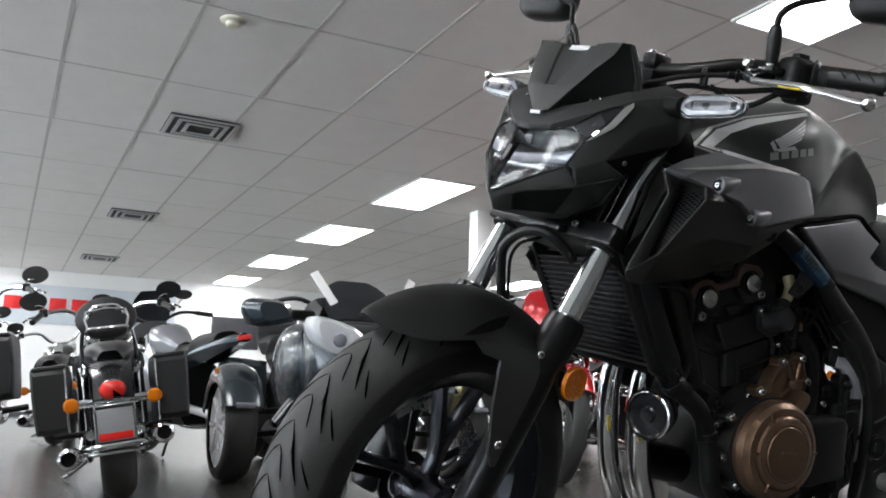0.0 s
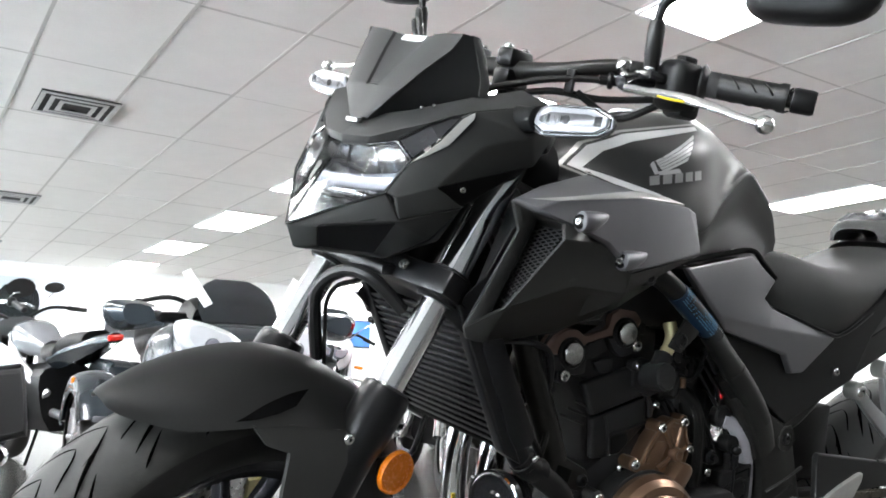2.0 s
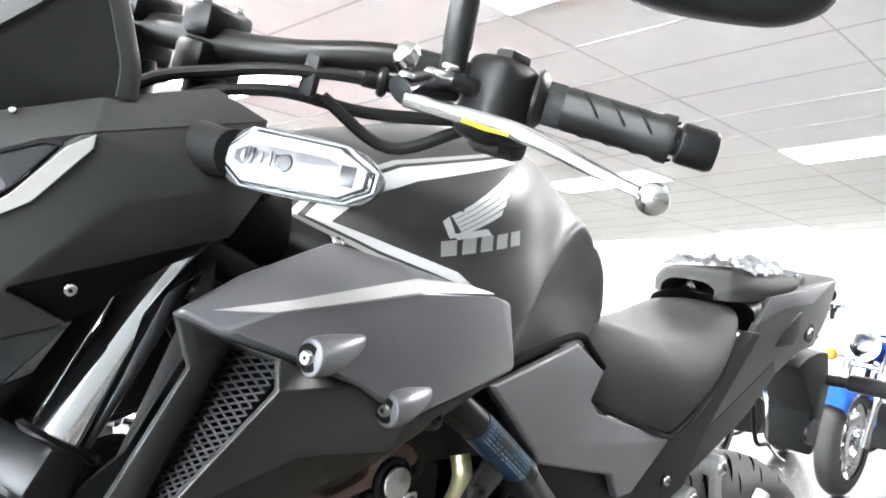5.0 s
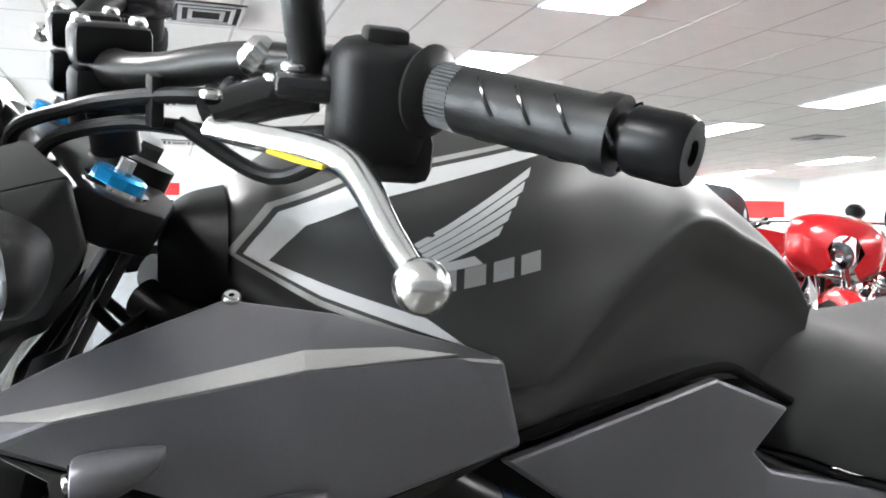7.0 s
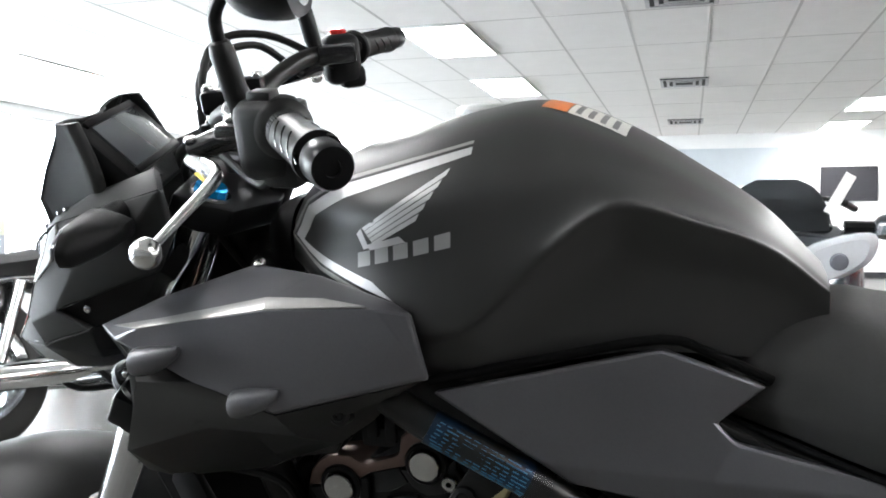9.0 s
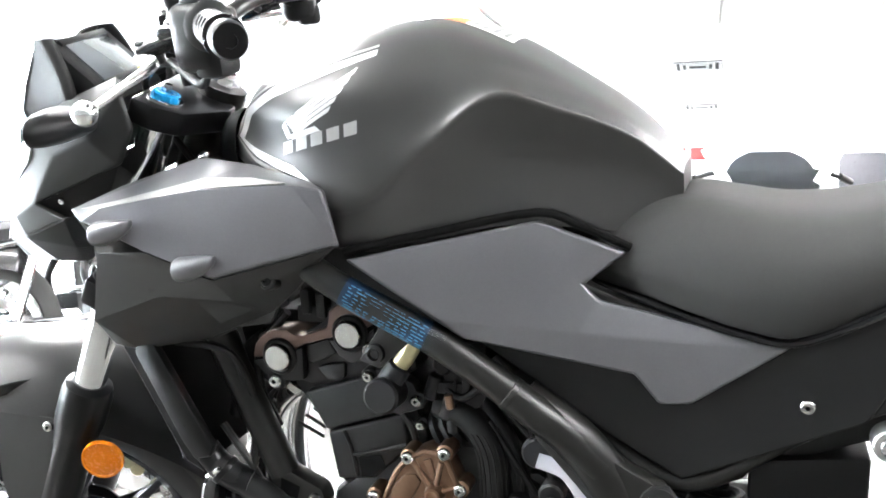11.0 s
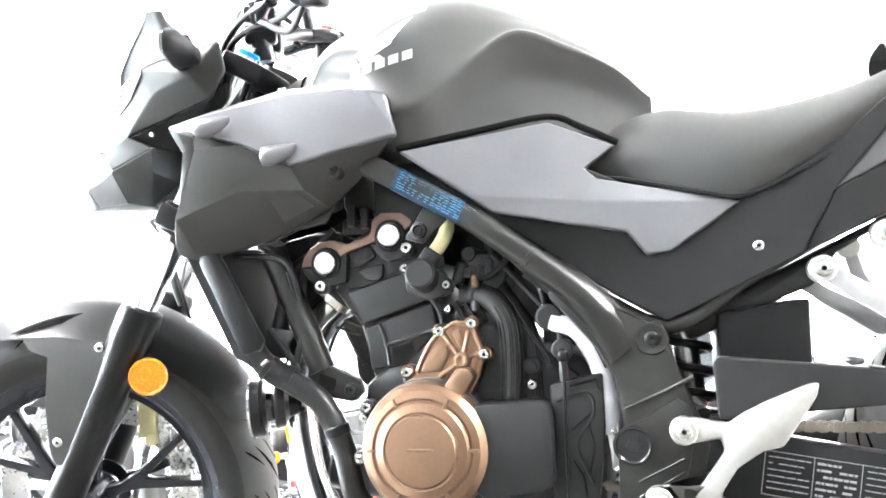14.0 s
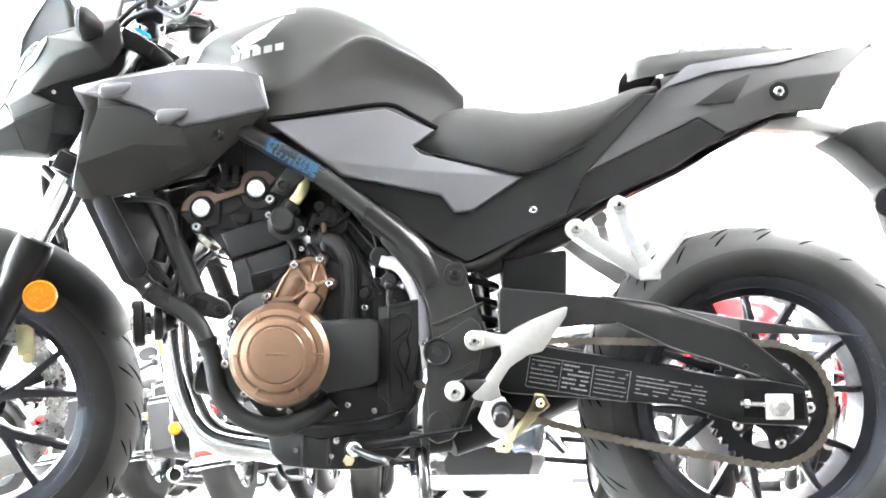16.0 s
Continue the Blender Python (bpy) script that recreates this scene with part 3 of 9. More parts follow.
def wheel(name, label, m, R, w, rim_r, arms, disc_side, disc_r, pitch):
    crown = R - 0.057
    prof = [(rim_r - 0.016, -0.32 * w), (rim_r, -0.40 * w), (rim_r - 0.001, -0.36 * w), (rim_r - 0.02, -0.30 * w), (rim_r - 0.026, 0),
            (rim_r - 0.02, 0.30 * w), (rim_r - 0.001, 0.36 * w), (rim_r, 0.40 * w), (rim_r - 0.016, 0.32 * w),
            (rim_r - 0.034, 0.2 * w), (rim_r - 0.037, 0), (rim_r - 0.034, -0.2 * w), (rim_r - 0.016, -0.32 * w)]
    rim = part(name, lathe(prof, (0, 0, 0), (0, 1, 0), 72), RIM, bike, label, m)
    angs = [radians(a) for a in range(-118, 119, 8)]
    tp = [(crown + (R - crown) * math.cos(a) if abs(a) < 1.6 else crown + 0.030 * math.cos(a) / 0.47 * 0.9, 0.5 * w * math.sin(a)) for a in angs]
    tp = [(rim_r - 0.002, -0.37 * w)] + tp + [(rim_r - 0.002, 0.37 * w)]
    tyre = part("tyre", lathe(tp, (0, 0, 0), (0, 1, 0), 96), RUBBER, rim, "worn-free black road tyre", sharp=60)
    tyre.data.materials.append(SIDEWALL)
    for f in tyre.data.polygons:
        if math.hypot(f.center.x, f.center.z) < crown + 0.22 * (R - crown):
            f.material_index = 1
    # strips just proud of the rubber, near-black for the shade in grooves
    g = bmesh.new()
    n = int(360 / pitch)
    for k in range(n):
        t0 = 2 * math.pi * k / n
        for s in (-1, 1):
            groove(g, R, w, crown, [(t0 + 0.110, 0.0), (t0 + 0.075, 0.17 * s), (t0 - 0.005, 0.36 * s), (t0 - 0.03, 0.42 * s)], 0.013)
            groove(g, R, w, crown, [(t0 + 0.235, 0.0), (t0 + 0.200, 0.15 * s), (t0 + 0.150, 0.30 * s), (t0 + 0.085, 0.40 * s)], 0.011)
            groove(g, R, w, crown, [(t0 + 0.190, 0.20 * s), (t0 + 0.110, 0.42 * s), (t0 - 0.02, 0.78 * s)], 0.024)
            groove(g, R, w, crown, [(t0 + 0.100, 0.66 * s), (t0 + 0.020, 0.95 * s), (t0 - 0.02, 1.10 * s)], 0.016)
    tagged(part("tread_pattern", g, GROOVESHADE, rim), "dark strips painted as the shade in the tread grooves", kind="stuff")
    hub = lathe([(0, -0.055), (0.022, -0.055), (0.03, -0.05), (0.034, -0.02), (0.034, 0.02), (0.03, 0.05), (0.022, 0.055), (0, 0.055)], (0, 0, 0), (0, 1, 0), 32)
    part("hub", hub, RIM, rim)
    r1 = rim_r - 0.030
    arm = None
    for k in range(arms):
        t = 2 * math.pi * k / arms + 0.2
        if arm is None:
            a = []
            sp = math.pi / arms * 0.46
            stem = [(-0.012, 0.030), (-0.008, 0.30 * r1), (-0.013, 0.44 * r1)]
            tip = [(-r1 * math.sin(sp) - 0.0055, r1 * math.cos(sp)), (-r1 * math.sin(sp) + 0.0055, r1 * math.cos(sp) + 0.003), (0.0, 0.50 * r1)]
            poly = stem + tip + [(-x, z) for x, z in reversed(tip[:-1])] + [(-x, z) for x, z in reversed(stem)]
            bm = plate(poly, -0.014, 0.014, 0.004)
            arm = part("spoke", bm, RIM, rim, "", Matrix.Rotation(t, 4, "Y"))
        else:
            shared("spoke", arm, Matrix.Rotation(t, 4, "Y"), rim)
    y = disc_side * 0.052
    wave = bmesh.new()
    no, inner, outer, back_i, back_o = 120, [], [], [], []
    for k in range(no):
        t = 2 * math.pi * k / no
        ro = disc_r + 0.0025 * math.cos(10 * t)
        ri = disc_r * 0.74 + 0.003 * math.cos(10 * t)
        for lst, rr, yy in ((inner, ri, y), (outer, ro, y), (back_i, ri, y - disc_side * 0.005), (back_o, ro, y - disc_side * 0.005)):
            lst.append(wave.verts.new((rr * math.sin(t), yy, rr * math.cos(t))))
    for k in range(no):
        j = (k + 1) % no
        for a, b in ((inner, outer), (outer, back_o), (back_o, back_i), (back_i, inner)):
            wave.faces.new((a[k], a[j], b[j], b[k]))
    part("brake_disc", wave, DISC, rim, "drilled wavy steel brake disc")
    # near-black spots on the face paint the shade in the drilled holes
    hole = None
    for k in range(40):
        t = 2 * math.pi * k / 40
        rr = disc_r * (0.81 + 0.06 * (k % 3))
        at = Matrix.Translation((rr * math.sin(t), y + disc_side * 0.0004, rr * math.cos(t)))
        if hole is None:
            hole = part("disc_hole_shade", cyl((0, 0, 0), (0, disc_side * 0.0003, 0), 0.0042, n=10), SHADEBLACK, rim, "", at)
        else:
            shared("disc_hole_shade", hole, at, rim)
    carrier = lathe([(0.032, y - 0.002), (0.05, y - 0.002), (0.05, y + 0.002), (0.032, y + 0.002), (0.032, y - 0.002)], (0, 0, 0), (0, 1, 0), 24)
    for k in range(5):
        t = 2 * math.pi * k / 5
        carrier = join(carrier, moved(box((0, y, 0.045 + 0.5 * (disc_r * 0.75 - 0.045)), (0.016, 0.004, disc_r * 0.75 - 0.04), 0.001), Matrix.Rotation(t, 4, "Y")))
    part("disc_carrier", carrier, SATIN, rim)
    return rim


FRONT = STEER @ Matrix.Translation((-0.020, 0, 0.300))
REAR = Matrix.Translation((1.408, 0, 0.306))
front_wheel = wheel("front_wheel", "black cast front wheel with split spokes", FRONT, 0.300, 0.122, 0.218, 6, 1, 0.160, 15)
rear_wheel = wheel("rear_wheel", "black cast rear wheel with split spokes", REAR, 0.312, 0.162, 0.220, 6, 1, 0.12, 15)
stripe = lathe([(0.2155, -0.055), (0.2205, -0.056), (0.2165, -0.050)], (0, 0, 0), (0, 1, 0), 72)
part("rim_stripe", stripe, ALU, rear_wheel, "thin bright line round the rim")

# -- fork, clamps, fender (turned with the bars) --
UP = AXIS
TUBE_TOP = Vector((0.292, 0, 0.979))


def on_tube(z, y=0.1):
    k = (z - TUBE_TOP.z) / UP.z
    return TUBE_TOP + UP * k + Vector((0, y, 0))


for s in (-1, 1):
    fork = part("fork_tube", cyl(on_tube(0.60, s * 0.107), on_tube(0.975, s * 0.107), 0.0205, n=32), CHROME, bike, "chromed upper fork tube", STEER)
    leg = part("fork_leg", lathe([(0, 0), (0.022, 0), (0.027, 0.012), (0.0275, 0.30), (0.031, 0.32), (0.0325, 0.335), (0.0325, 0.372), (0.030, 0.385), (0.0215, 0.389), (0, 0.389)],
                                on_tube(0.268, s * 0.107), on_tube(0.60, s * 0.107), 32), SATIN, bike, "black lower fork leg with dust seal", STEER)
    cap = part("preload_adjuster", lathe([(0, 0), (0.0165, 0), (0.0165, 0.007), (0.0145, 0.009), (0.007, 0.009), (0.007, 0.006), (0, 0.006)], on_tube(0.974, s * 0.107), on_tube(1.2, s * 0.107), 10), BLUE, bike,
               "blue anodised fork adjuster", STEER)
    part("adjuster_bolt", cyl(on_tube(0.977, s * 0.107), on_tube(0.990, s * 0.107), 0.005, n=6), STEEL, cap)
    part("clamp_collar", cyl(on_tube(0.722, s * 0.107), on_tube(0.762, s * 0.107), 0.0285, n=28, bev=0.003), SATIN, bike, "", STEER)


def clamp(z, h, depth, half, fwd):
    c = on_tube(z, 0)
    pts = [(-half - 0.028, -0.03), (half + 0.028, -0.03), (half + 0.034, 0.0), (half + 0.02, 0.03), (0.05, depth), (-0.05, depth), (-half - 0.02, 0.03), (-half - 0.034, 0.0)]
    bm = bmesh.new()
    lo = [bm.verts.new((x, y, -h / 2)) for y, x in pts]
    hi = [bm.verts.new((x, y, h / 2)) for y, x in pts]
    bm.faces.new(lo[::-1])
    bm.faces.new(hi)
    n = len(pts)
    for k in range(n):
        bm.faces.new((lo[k], lo[(k + 1) % n], hi[(k + 1) % n], hi[k]))
    bmesh.ops.recalc_face_normals(bm, faces=bm.faces[:])
    rounded(bm, 0.005)
    m = Matrix((( UP.z, 0, UP.x, c.x), (0, 1, 0, 0), (-UP.x, 0, UP.z, c.z), (0, 0, 0, 1)))
    return moved(bm, m)


part("top_clamp", clamp(0.958, 0.030, 0.062, 0.107, 0), SATIN, bike, "black upper fork clamp", STEER)
part("lower_clamp", clamp(0.743, 0.034, 0.056, 0.107, 0), SATIN, bike, "black lower fork clamp", STEER)
part("steering_stem", cyl(HEAD - UP * 0.26, HEAD + UP * 0.01, 0.03, n=24), FRAME, bike)
part("stem_nut", lathe([(0, 0), (0.018, 0), (0.018, 0.012), (0.012, 0.016), (0, 0.016)], HEAD + UP * 0.012, HEAD + UP, 6), CHROME, bike)
for s in (-1, 1):
    screw(on_tube(0.752, s * 0.062) + Vector((-0.035, 0, 0.008)), 0.007, bike, STEEL, (-1, 0, 0.3), 0.006, m=STEER)

AXLE = Vector((-0.020, 0, 0.300))


def fender_half(th, r, hw, drop):
    """A cross-section of the mudguard at an angle behind the top, seen along the wheel."""
    out = []
    for k in range(-4, 5):
        f = k / 4
        rr = r - drop * abs(f) ** 2.1
        out.append((AXLE.x + rr * math.sin(th), f * hw, AXLE.z + rr * math.cos(th)))
    return out


secs = [(-31.2, 0.343, 0.018, 0.010), (-29.6, 0.345, 0.034, 0.024), (-24, 0.342, 0.064, 0.042), (-19, 0.339, 0.083, 0.047), (-10, 0.338, 0.098, 0.053), (2, 0.339, 0.107, 0.059),
        (14, 0.336, 0.112, 0.060), (28, 0.331, 0.113, 0.056), (42, 0.326, 0.102, 0.050), (54, 0.321, 0.086, 0.044), (64, 0.317, 0.072, 0.038)]
outer = [fender_half(radians(a), r, hw, d) for a, r, hw, d in secs]
bm = loft(outer, 44, 33, caps=False)
bmesh.ops.solidify(bm, geom=bm.faces[:], thickness=0.004)
fender = part("front_fender", bm, FENDERM, bike, "matte black front mudguard with pointed tip", STEER)
for s in (-1, 1):
    guard = [(-0.068, 0.0965, 0.583), (-0.020, 0.105, 0.582), (0.047, 0.111, 0.571), (0.097, 0.1125, 0.553), (-0.052, 0.107, 0.562), (-0.025, 0.115, 0.553), (0.030, 0.124, 0.541), (0.074, 0.127, 0.531),
             (-0.031, 0.122, 0.485), (-0.027, 0.128, 0.415), (-0.018, 0.129, 0.396), (0.0, 0.129, 0.396), (0.046, 0.128, 0.510)]
    faces = [[0, 1, 5, 4], [1, 2, 6, 5], [2, 3, 7, 6], [5, 6, 12, 8], [6, 7, 12], [8, 12, 11, 10, 9]]
    part("fender_side", shell([(x, s * y, z) for x, y, z in guard], faces, (0, -s * 0.005, 0), 0), FENDERM, fender, "matte black fork guard of the mudguard", sharp=60)
    screw((0.052, s * 0.1210, 0.563), 0.0075, fender, STEEL, (0, s, 0), 0.004)
    screw((-0.014, s * 0.129, 0.430), 0.0075, fender, STEEL, (0, s, 0), 0.004)
    lam = lathe([(0, 0), (0.0250, 0), (0.0275, 0.002), (0.0275, 0.007), (0.0262, 0.0095), (0.0235, 0.0095), (0.0225, 0.0085), (0.012, 0.0095), (0, 0.0098)], (0.123, s * 0.134, 0.5195), (0.123, s * 1.134, 0.5195), 36)
    refl = part("side_reflector", lam, AMBER, bike, "round amber reflector on the fork", STEER)
    part("reflector_bracket", box((0.120, s * 0.129, 0.5235), (0.034, 0.012, 0.026), 0.003), SATIN, refl)
SEC = np.array(secs)
for s in (-1, 1):
    # film on the mudguard, near-black for the shade inside its slot
    slot_bm = bmesh.new()
    upper = np.array([(-13, 0.95), (-8, 0.87), (-3, 0.80), (2, 0.735), (7, 0.68)])
    lower = np.array([(-13, 0.95), (-8, 0.945), (-3, 0.915), (2, 0.85), (7, 0.68)])
    prev = None
    for k in range(17):
        th = -13 + 20 * k / 16
        pair = []
        for edge in (upper, lower):
            off = float(np.interp(th, edge[:, 0], edge[:, 1]))
            r, hw, d = [float(np.interp(th, SEC[:, 0], SEC[:, q])) for q in (1, 2, 3)]
            rr = r - d * off ** 2.1 + 0.0012
            pair.append(slot_bm.verts.new((AXLE.x + rr * math.sin(radians(th)), s * (off * hw + 0.0012), AXLE.z + rr * math.cos(radians(th)))))
        if prev:
            slot_bm.faces.new((prev[0], prev[1], pair[1], pair[0]))
        prev = pair
    bmesh.ops.solidify(slot_bm, geom=slot_bm.faces[:], thickness=0.001)
    part("air_slot_shade", slot_bm, SHADEBLACK, fender, "near-black film painted as the shaded slot in the mudguard")
part("front_axle", cyl((-0.020, -0.125, 0.3), (-0.020, 0.125, 0.3), 0.011, n=20, bev=0.002), STEEL, bike, "", STEER)
caliper = join(box((0.080, 0.072, 0.415), (0.042, 0.045, 0.085), 0.012), cyl((0.083, 0.10, 0.436), (0.083, 0.08, 0.436), 0.016), cyl((0.077, 0.10, 0.397), (0.077, 0.08, 0.397), 0.016))
caliper = part("brake_caliper", caliper, SATIN, bike, "black front brake caliper", STEER)
for x, z in ((0.075, 0.452), (0.070, 0.378)):
    part("caliper_pin", cyl((x, 0.040, z), (x, 0.096, z), 0.011, n=12, bev=0.002), YELLOW, caliper, "yellow zinc caliper pin")
part("caliper_pad", box((0.066, 0.046, 0.412), (0.030, 0.010, 0.060), 0.002), YELLOW, caliper, "gold-coloured brake pad plate")
for s, path in ((1, [(0.150, 0.046, 0.56), (0.132, 0.046, 0.640), (0.122, 0.042, 0.682), (0.121, 0.026, 0.709), (0.135, 0.006, 0.722), (0.18, 0.0, 0.74)]),
                (1, [(0.135, 0.055, 0.60), (0.118, 0.055, 0.656), (0.108, 0.05, 0.694), (0.1085, 0.03, 0.7205), (0.112, 0.0, 0.736), (0.119, -0.03, 0.7365), (0.136, -0.05, 0.721), (0.16, -0.06, 0.70)])):
    part("brake_hose", tube(path, 0.0090 if path[0][1] > 0.05 else 0.0030, 10), HOSE, bike, "", STEER)

# -- headlight cowl, visor, dash (turned with the bars) --
def sided(pts, faces, inward, bev):
    """A shell and its mirror image in one mesh."""
    a = shell(pts, faces, inward, bev)
    b = shell([(x, -y, z) for x, y, z in pts], faces, (inward[0], -inward[1], inward[2]), bev)
    return join(a, b)


B0, BM, BD = (0.060, 0, 0.896), (0.068, -0.036, 0.899), (0.085, -0.067, 0.911)
C0, C1, BT = (0.0565, 0, 0.9035), (0.0655, -0.041, 0.9075), (0.087, -0.076, 0.926)
U0, U1, U2, TOPR, RT = (0.082, 0, 0.930), (0.108, -0.058, 0.949), (0.168, -0.096, 0.980), (0.240, -0.112, 1.004), (0.254, -0.150, 0.992)
LT, LM, TIP, TRIM = (0.104, -0.096, 0.938), (0.122, -0.112, 0.951), (0.128, -0.123, 0.951), (0.139, -0.129, 0.961)
LR, RF, CR, CQ = (0.085, -0.095, 0.889), (0.101, -0.107, 0.902), (0.214, -0.164, 0.946), (0.160, -0.140, 0.926)
REAR, ND, LPR, DM, LPL = (0.262, -0.158, 0.950), (0.240, -0.156, 0.912), (0.150, -0.134, 0.848), (0.113, -0.121, 0.866), (0.071, -0.098, 0.846)
EB, LL, LB = (0.081, -0.100, 0.820), (0.064, -0.085, 0.848), (0.000, 0, 0.788)
brow = [B0, BM, BD, LT, LM, C0, C1, BT, TRIM, U0, U1, U2, TOPR, RT]
cowl = part("headlight_cowl", sided(brow, [[0, 1, 6, 5], [1, 2, 7, 6], [2, 3, 7], [3, 4, 8, 7], [5, 6, 10, 9], [6, 7, 10], [7, 8, 11, 10], [8, 13, 12, 11]], (0.004, 0.004, -0.006), 0.0022), COWL, bike, "matte black headlight cowl", STEER, sharp=20)
side = [TRIM, RT, CR, CQ, RF, TIP, LR, LPL, DM, ND, REAR, LPR, EB, LL]
for s in (-1, 1):
    part("cowl_side", shell([(x, -s * y, z) for x, y, z in side], [[4, 5, 0, 3], [3, 0, 2], [0, 1, 2], [1, 10, 2], [4, 3, 8], [3, 2, 9, 8], [2, 10, 9], [6, 4, 8], [6, 8, 7, 13], [7, 8, 11], [7, 11, 12]], (0.003, -s * 0.008, 0), 0.003, 3), COWL, cowl, "angular matte side of the cowl", sharp=22)
# shadowed duct behind the lower edge of the side, with its bolt
twin("side_duct", [(0.113, -0.116, 0.864), (0.238, -0.149, 0.911), (0.262, -0.146, 0.935), (0.252, -0.100, 0.868), (0.182, -0.090, 0.842), (0.152, -0.126, 0.847)], [[0, 1, 4, 5], [1, 3, 4], [1, 2, 3]], (0.004, 0.006, 0), 0.001, PLASTIC, cowl, "dark air duct")
twin("chin_side", [(0.150, -0.133, 0.848), (0.184, -0.094, 0.843), (0.175, -0.082, 0.797), (0.140, -0.100, 0.7995), (0.122, -0.050, 0.7635), (0.142, -0.112, 0.815)], [[0, 1, 2, 5], [5, 2, 3], [3, 2, 4]], (0.003, 0.006, 0), 0.001, PLASTIC, cowl, "dark rear side of the chin")
for s in (-1, 1):
    screw((0.150, s * 0.1265, 0.868), 0.0045, cowl, STEEL, (-0.5, s, -0.2), 0.003)
CHB, CHR = (0.016, 0, 0.760), (0.122, -0.050, 0.764)
IL, IR, IB, IC = (0.022, -0.030, 0.793), (0.080, -0.098, 0.816), (0.090, -0.060, 0.771), (0.034, -0.022, 0.7675)
chin = [LB, IL, IR, EB, LL, CHB, IC, IB, CHR, LPR, (0.140, -0.100, 0.800), (0.120, 0, 0.756)]
part("chin", sided(chin, [[0, 4, 3, 1], [1, 3, 2], [0, 1, 6, 5], [6, 7, 8, 11, 5], [7, 2, 10, 8], [2, 3, 9, 10]], (0.006, 0.003, 0.004), 0.0026), COWL, cowl, "matte lower chin of the cowl", sharp=24)
twin("chin_inset", [(x + 0.001, y, z) for x, y, z in (IL, (0.066, -0.0835, 0.8185), IR, IB, IC)], [[0, 1, 2], [0, 2, 3, 4]], (0.003, 0.003, 0), 0.0008, SATIN, cowl, "dark inset of the chin")
twin("daytime_lamp", [(0.087, -0.070, 0.910), (0.104, -0.0975, 0.9355), (0.1215, -0.1135, 0.9485), (0.126, -0.1215, 0.9495), (0.108, -0.1115, 0.920), (0.088, -0.0945, 0.894)], [[0, 1, 4, 5], [1, 2, 3, 4]], (0.004, 0.004, 0), 0.0012, SMOKED, cowl, "smoked position lamp")
for s in (-1, 1):
    part("lamp_bezel", tube([(0.0860, s * 0.0690, 0.9110), (0.1035, s * 0.0980, 0.9365), (0.1210, s * 0.1140, 0.9495), (0.1265, s * 0.1225, 0.9505)], 0.0016, 6, 1, False), GLOSSBLACK, cowl)
    part("lamp_reflector", shell([(0.0960, s * 0.0925, 0.9150), (0.1100, s * 0.1050, 0.9330), (0.1135, s * 0.1090, 0.9310), (0.1000, s * 0.0980, 0.9120)], [[0, 1, 2, 3]], (0.002, -s * 0.001, 0), 0), SIGNALIN, cowl, "dim reflector strip in the position lamp")
twin("lamp_trim", [(0.0865, -0.0975, 0.889), (0.109, -0.1135, 0.9185), (0.128, -0.1245, 0.950), (0.140, -0.1305, 0.9600), (0.139, -0.1320, 0.9520), (0.118, -0.1195, 0.9160), (0.100, -0.1085, 0.9005)], [[0, 1, 5, 6], [1, 2, 3, 4, 5]], (0.003, 0.003, 0), 0.0006, BAND, cowl, "pale edge under the position lamp")

rim_pts = [(0.060, 0, 0.894), (0.068, -0.036, 0.897), (0.085, -0.0670, 0.908), (0.0845, -0.0935, 0.889), (0.0635, -0.0840, 0.848), (0.000, 0, 0.7895), (0.034, -0.042, 0.822)]
lens_faces = [[0, 1, 6, 5], [1, 2, 3, 4], [1, 4, 6], [4, 5, 6]]
hl = part("headlight", sided([(x + 0.045, 0.93 * y, z) for x, y, z in rim_pts], lens_faces, (0.004, 0, 0), 0), LAMPBACK, bike, "led headlight with clear lens and bright reflectors", STEER)
glass = part("lens", sided(rim_pts, lens_faces, (0.003, 0, 0), 0.0015), CLEAR, hl, "clear headlight lens")
glass.visible_shadow = False
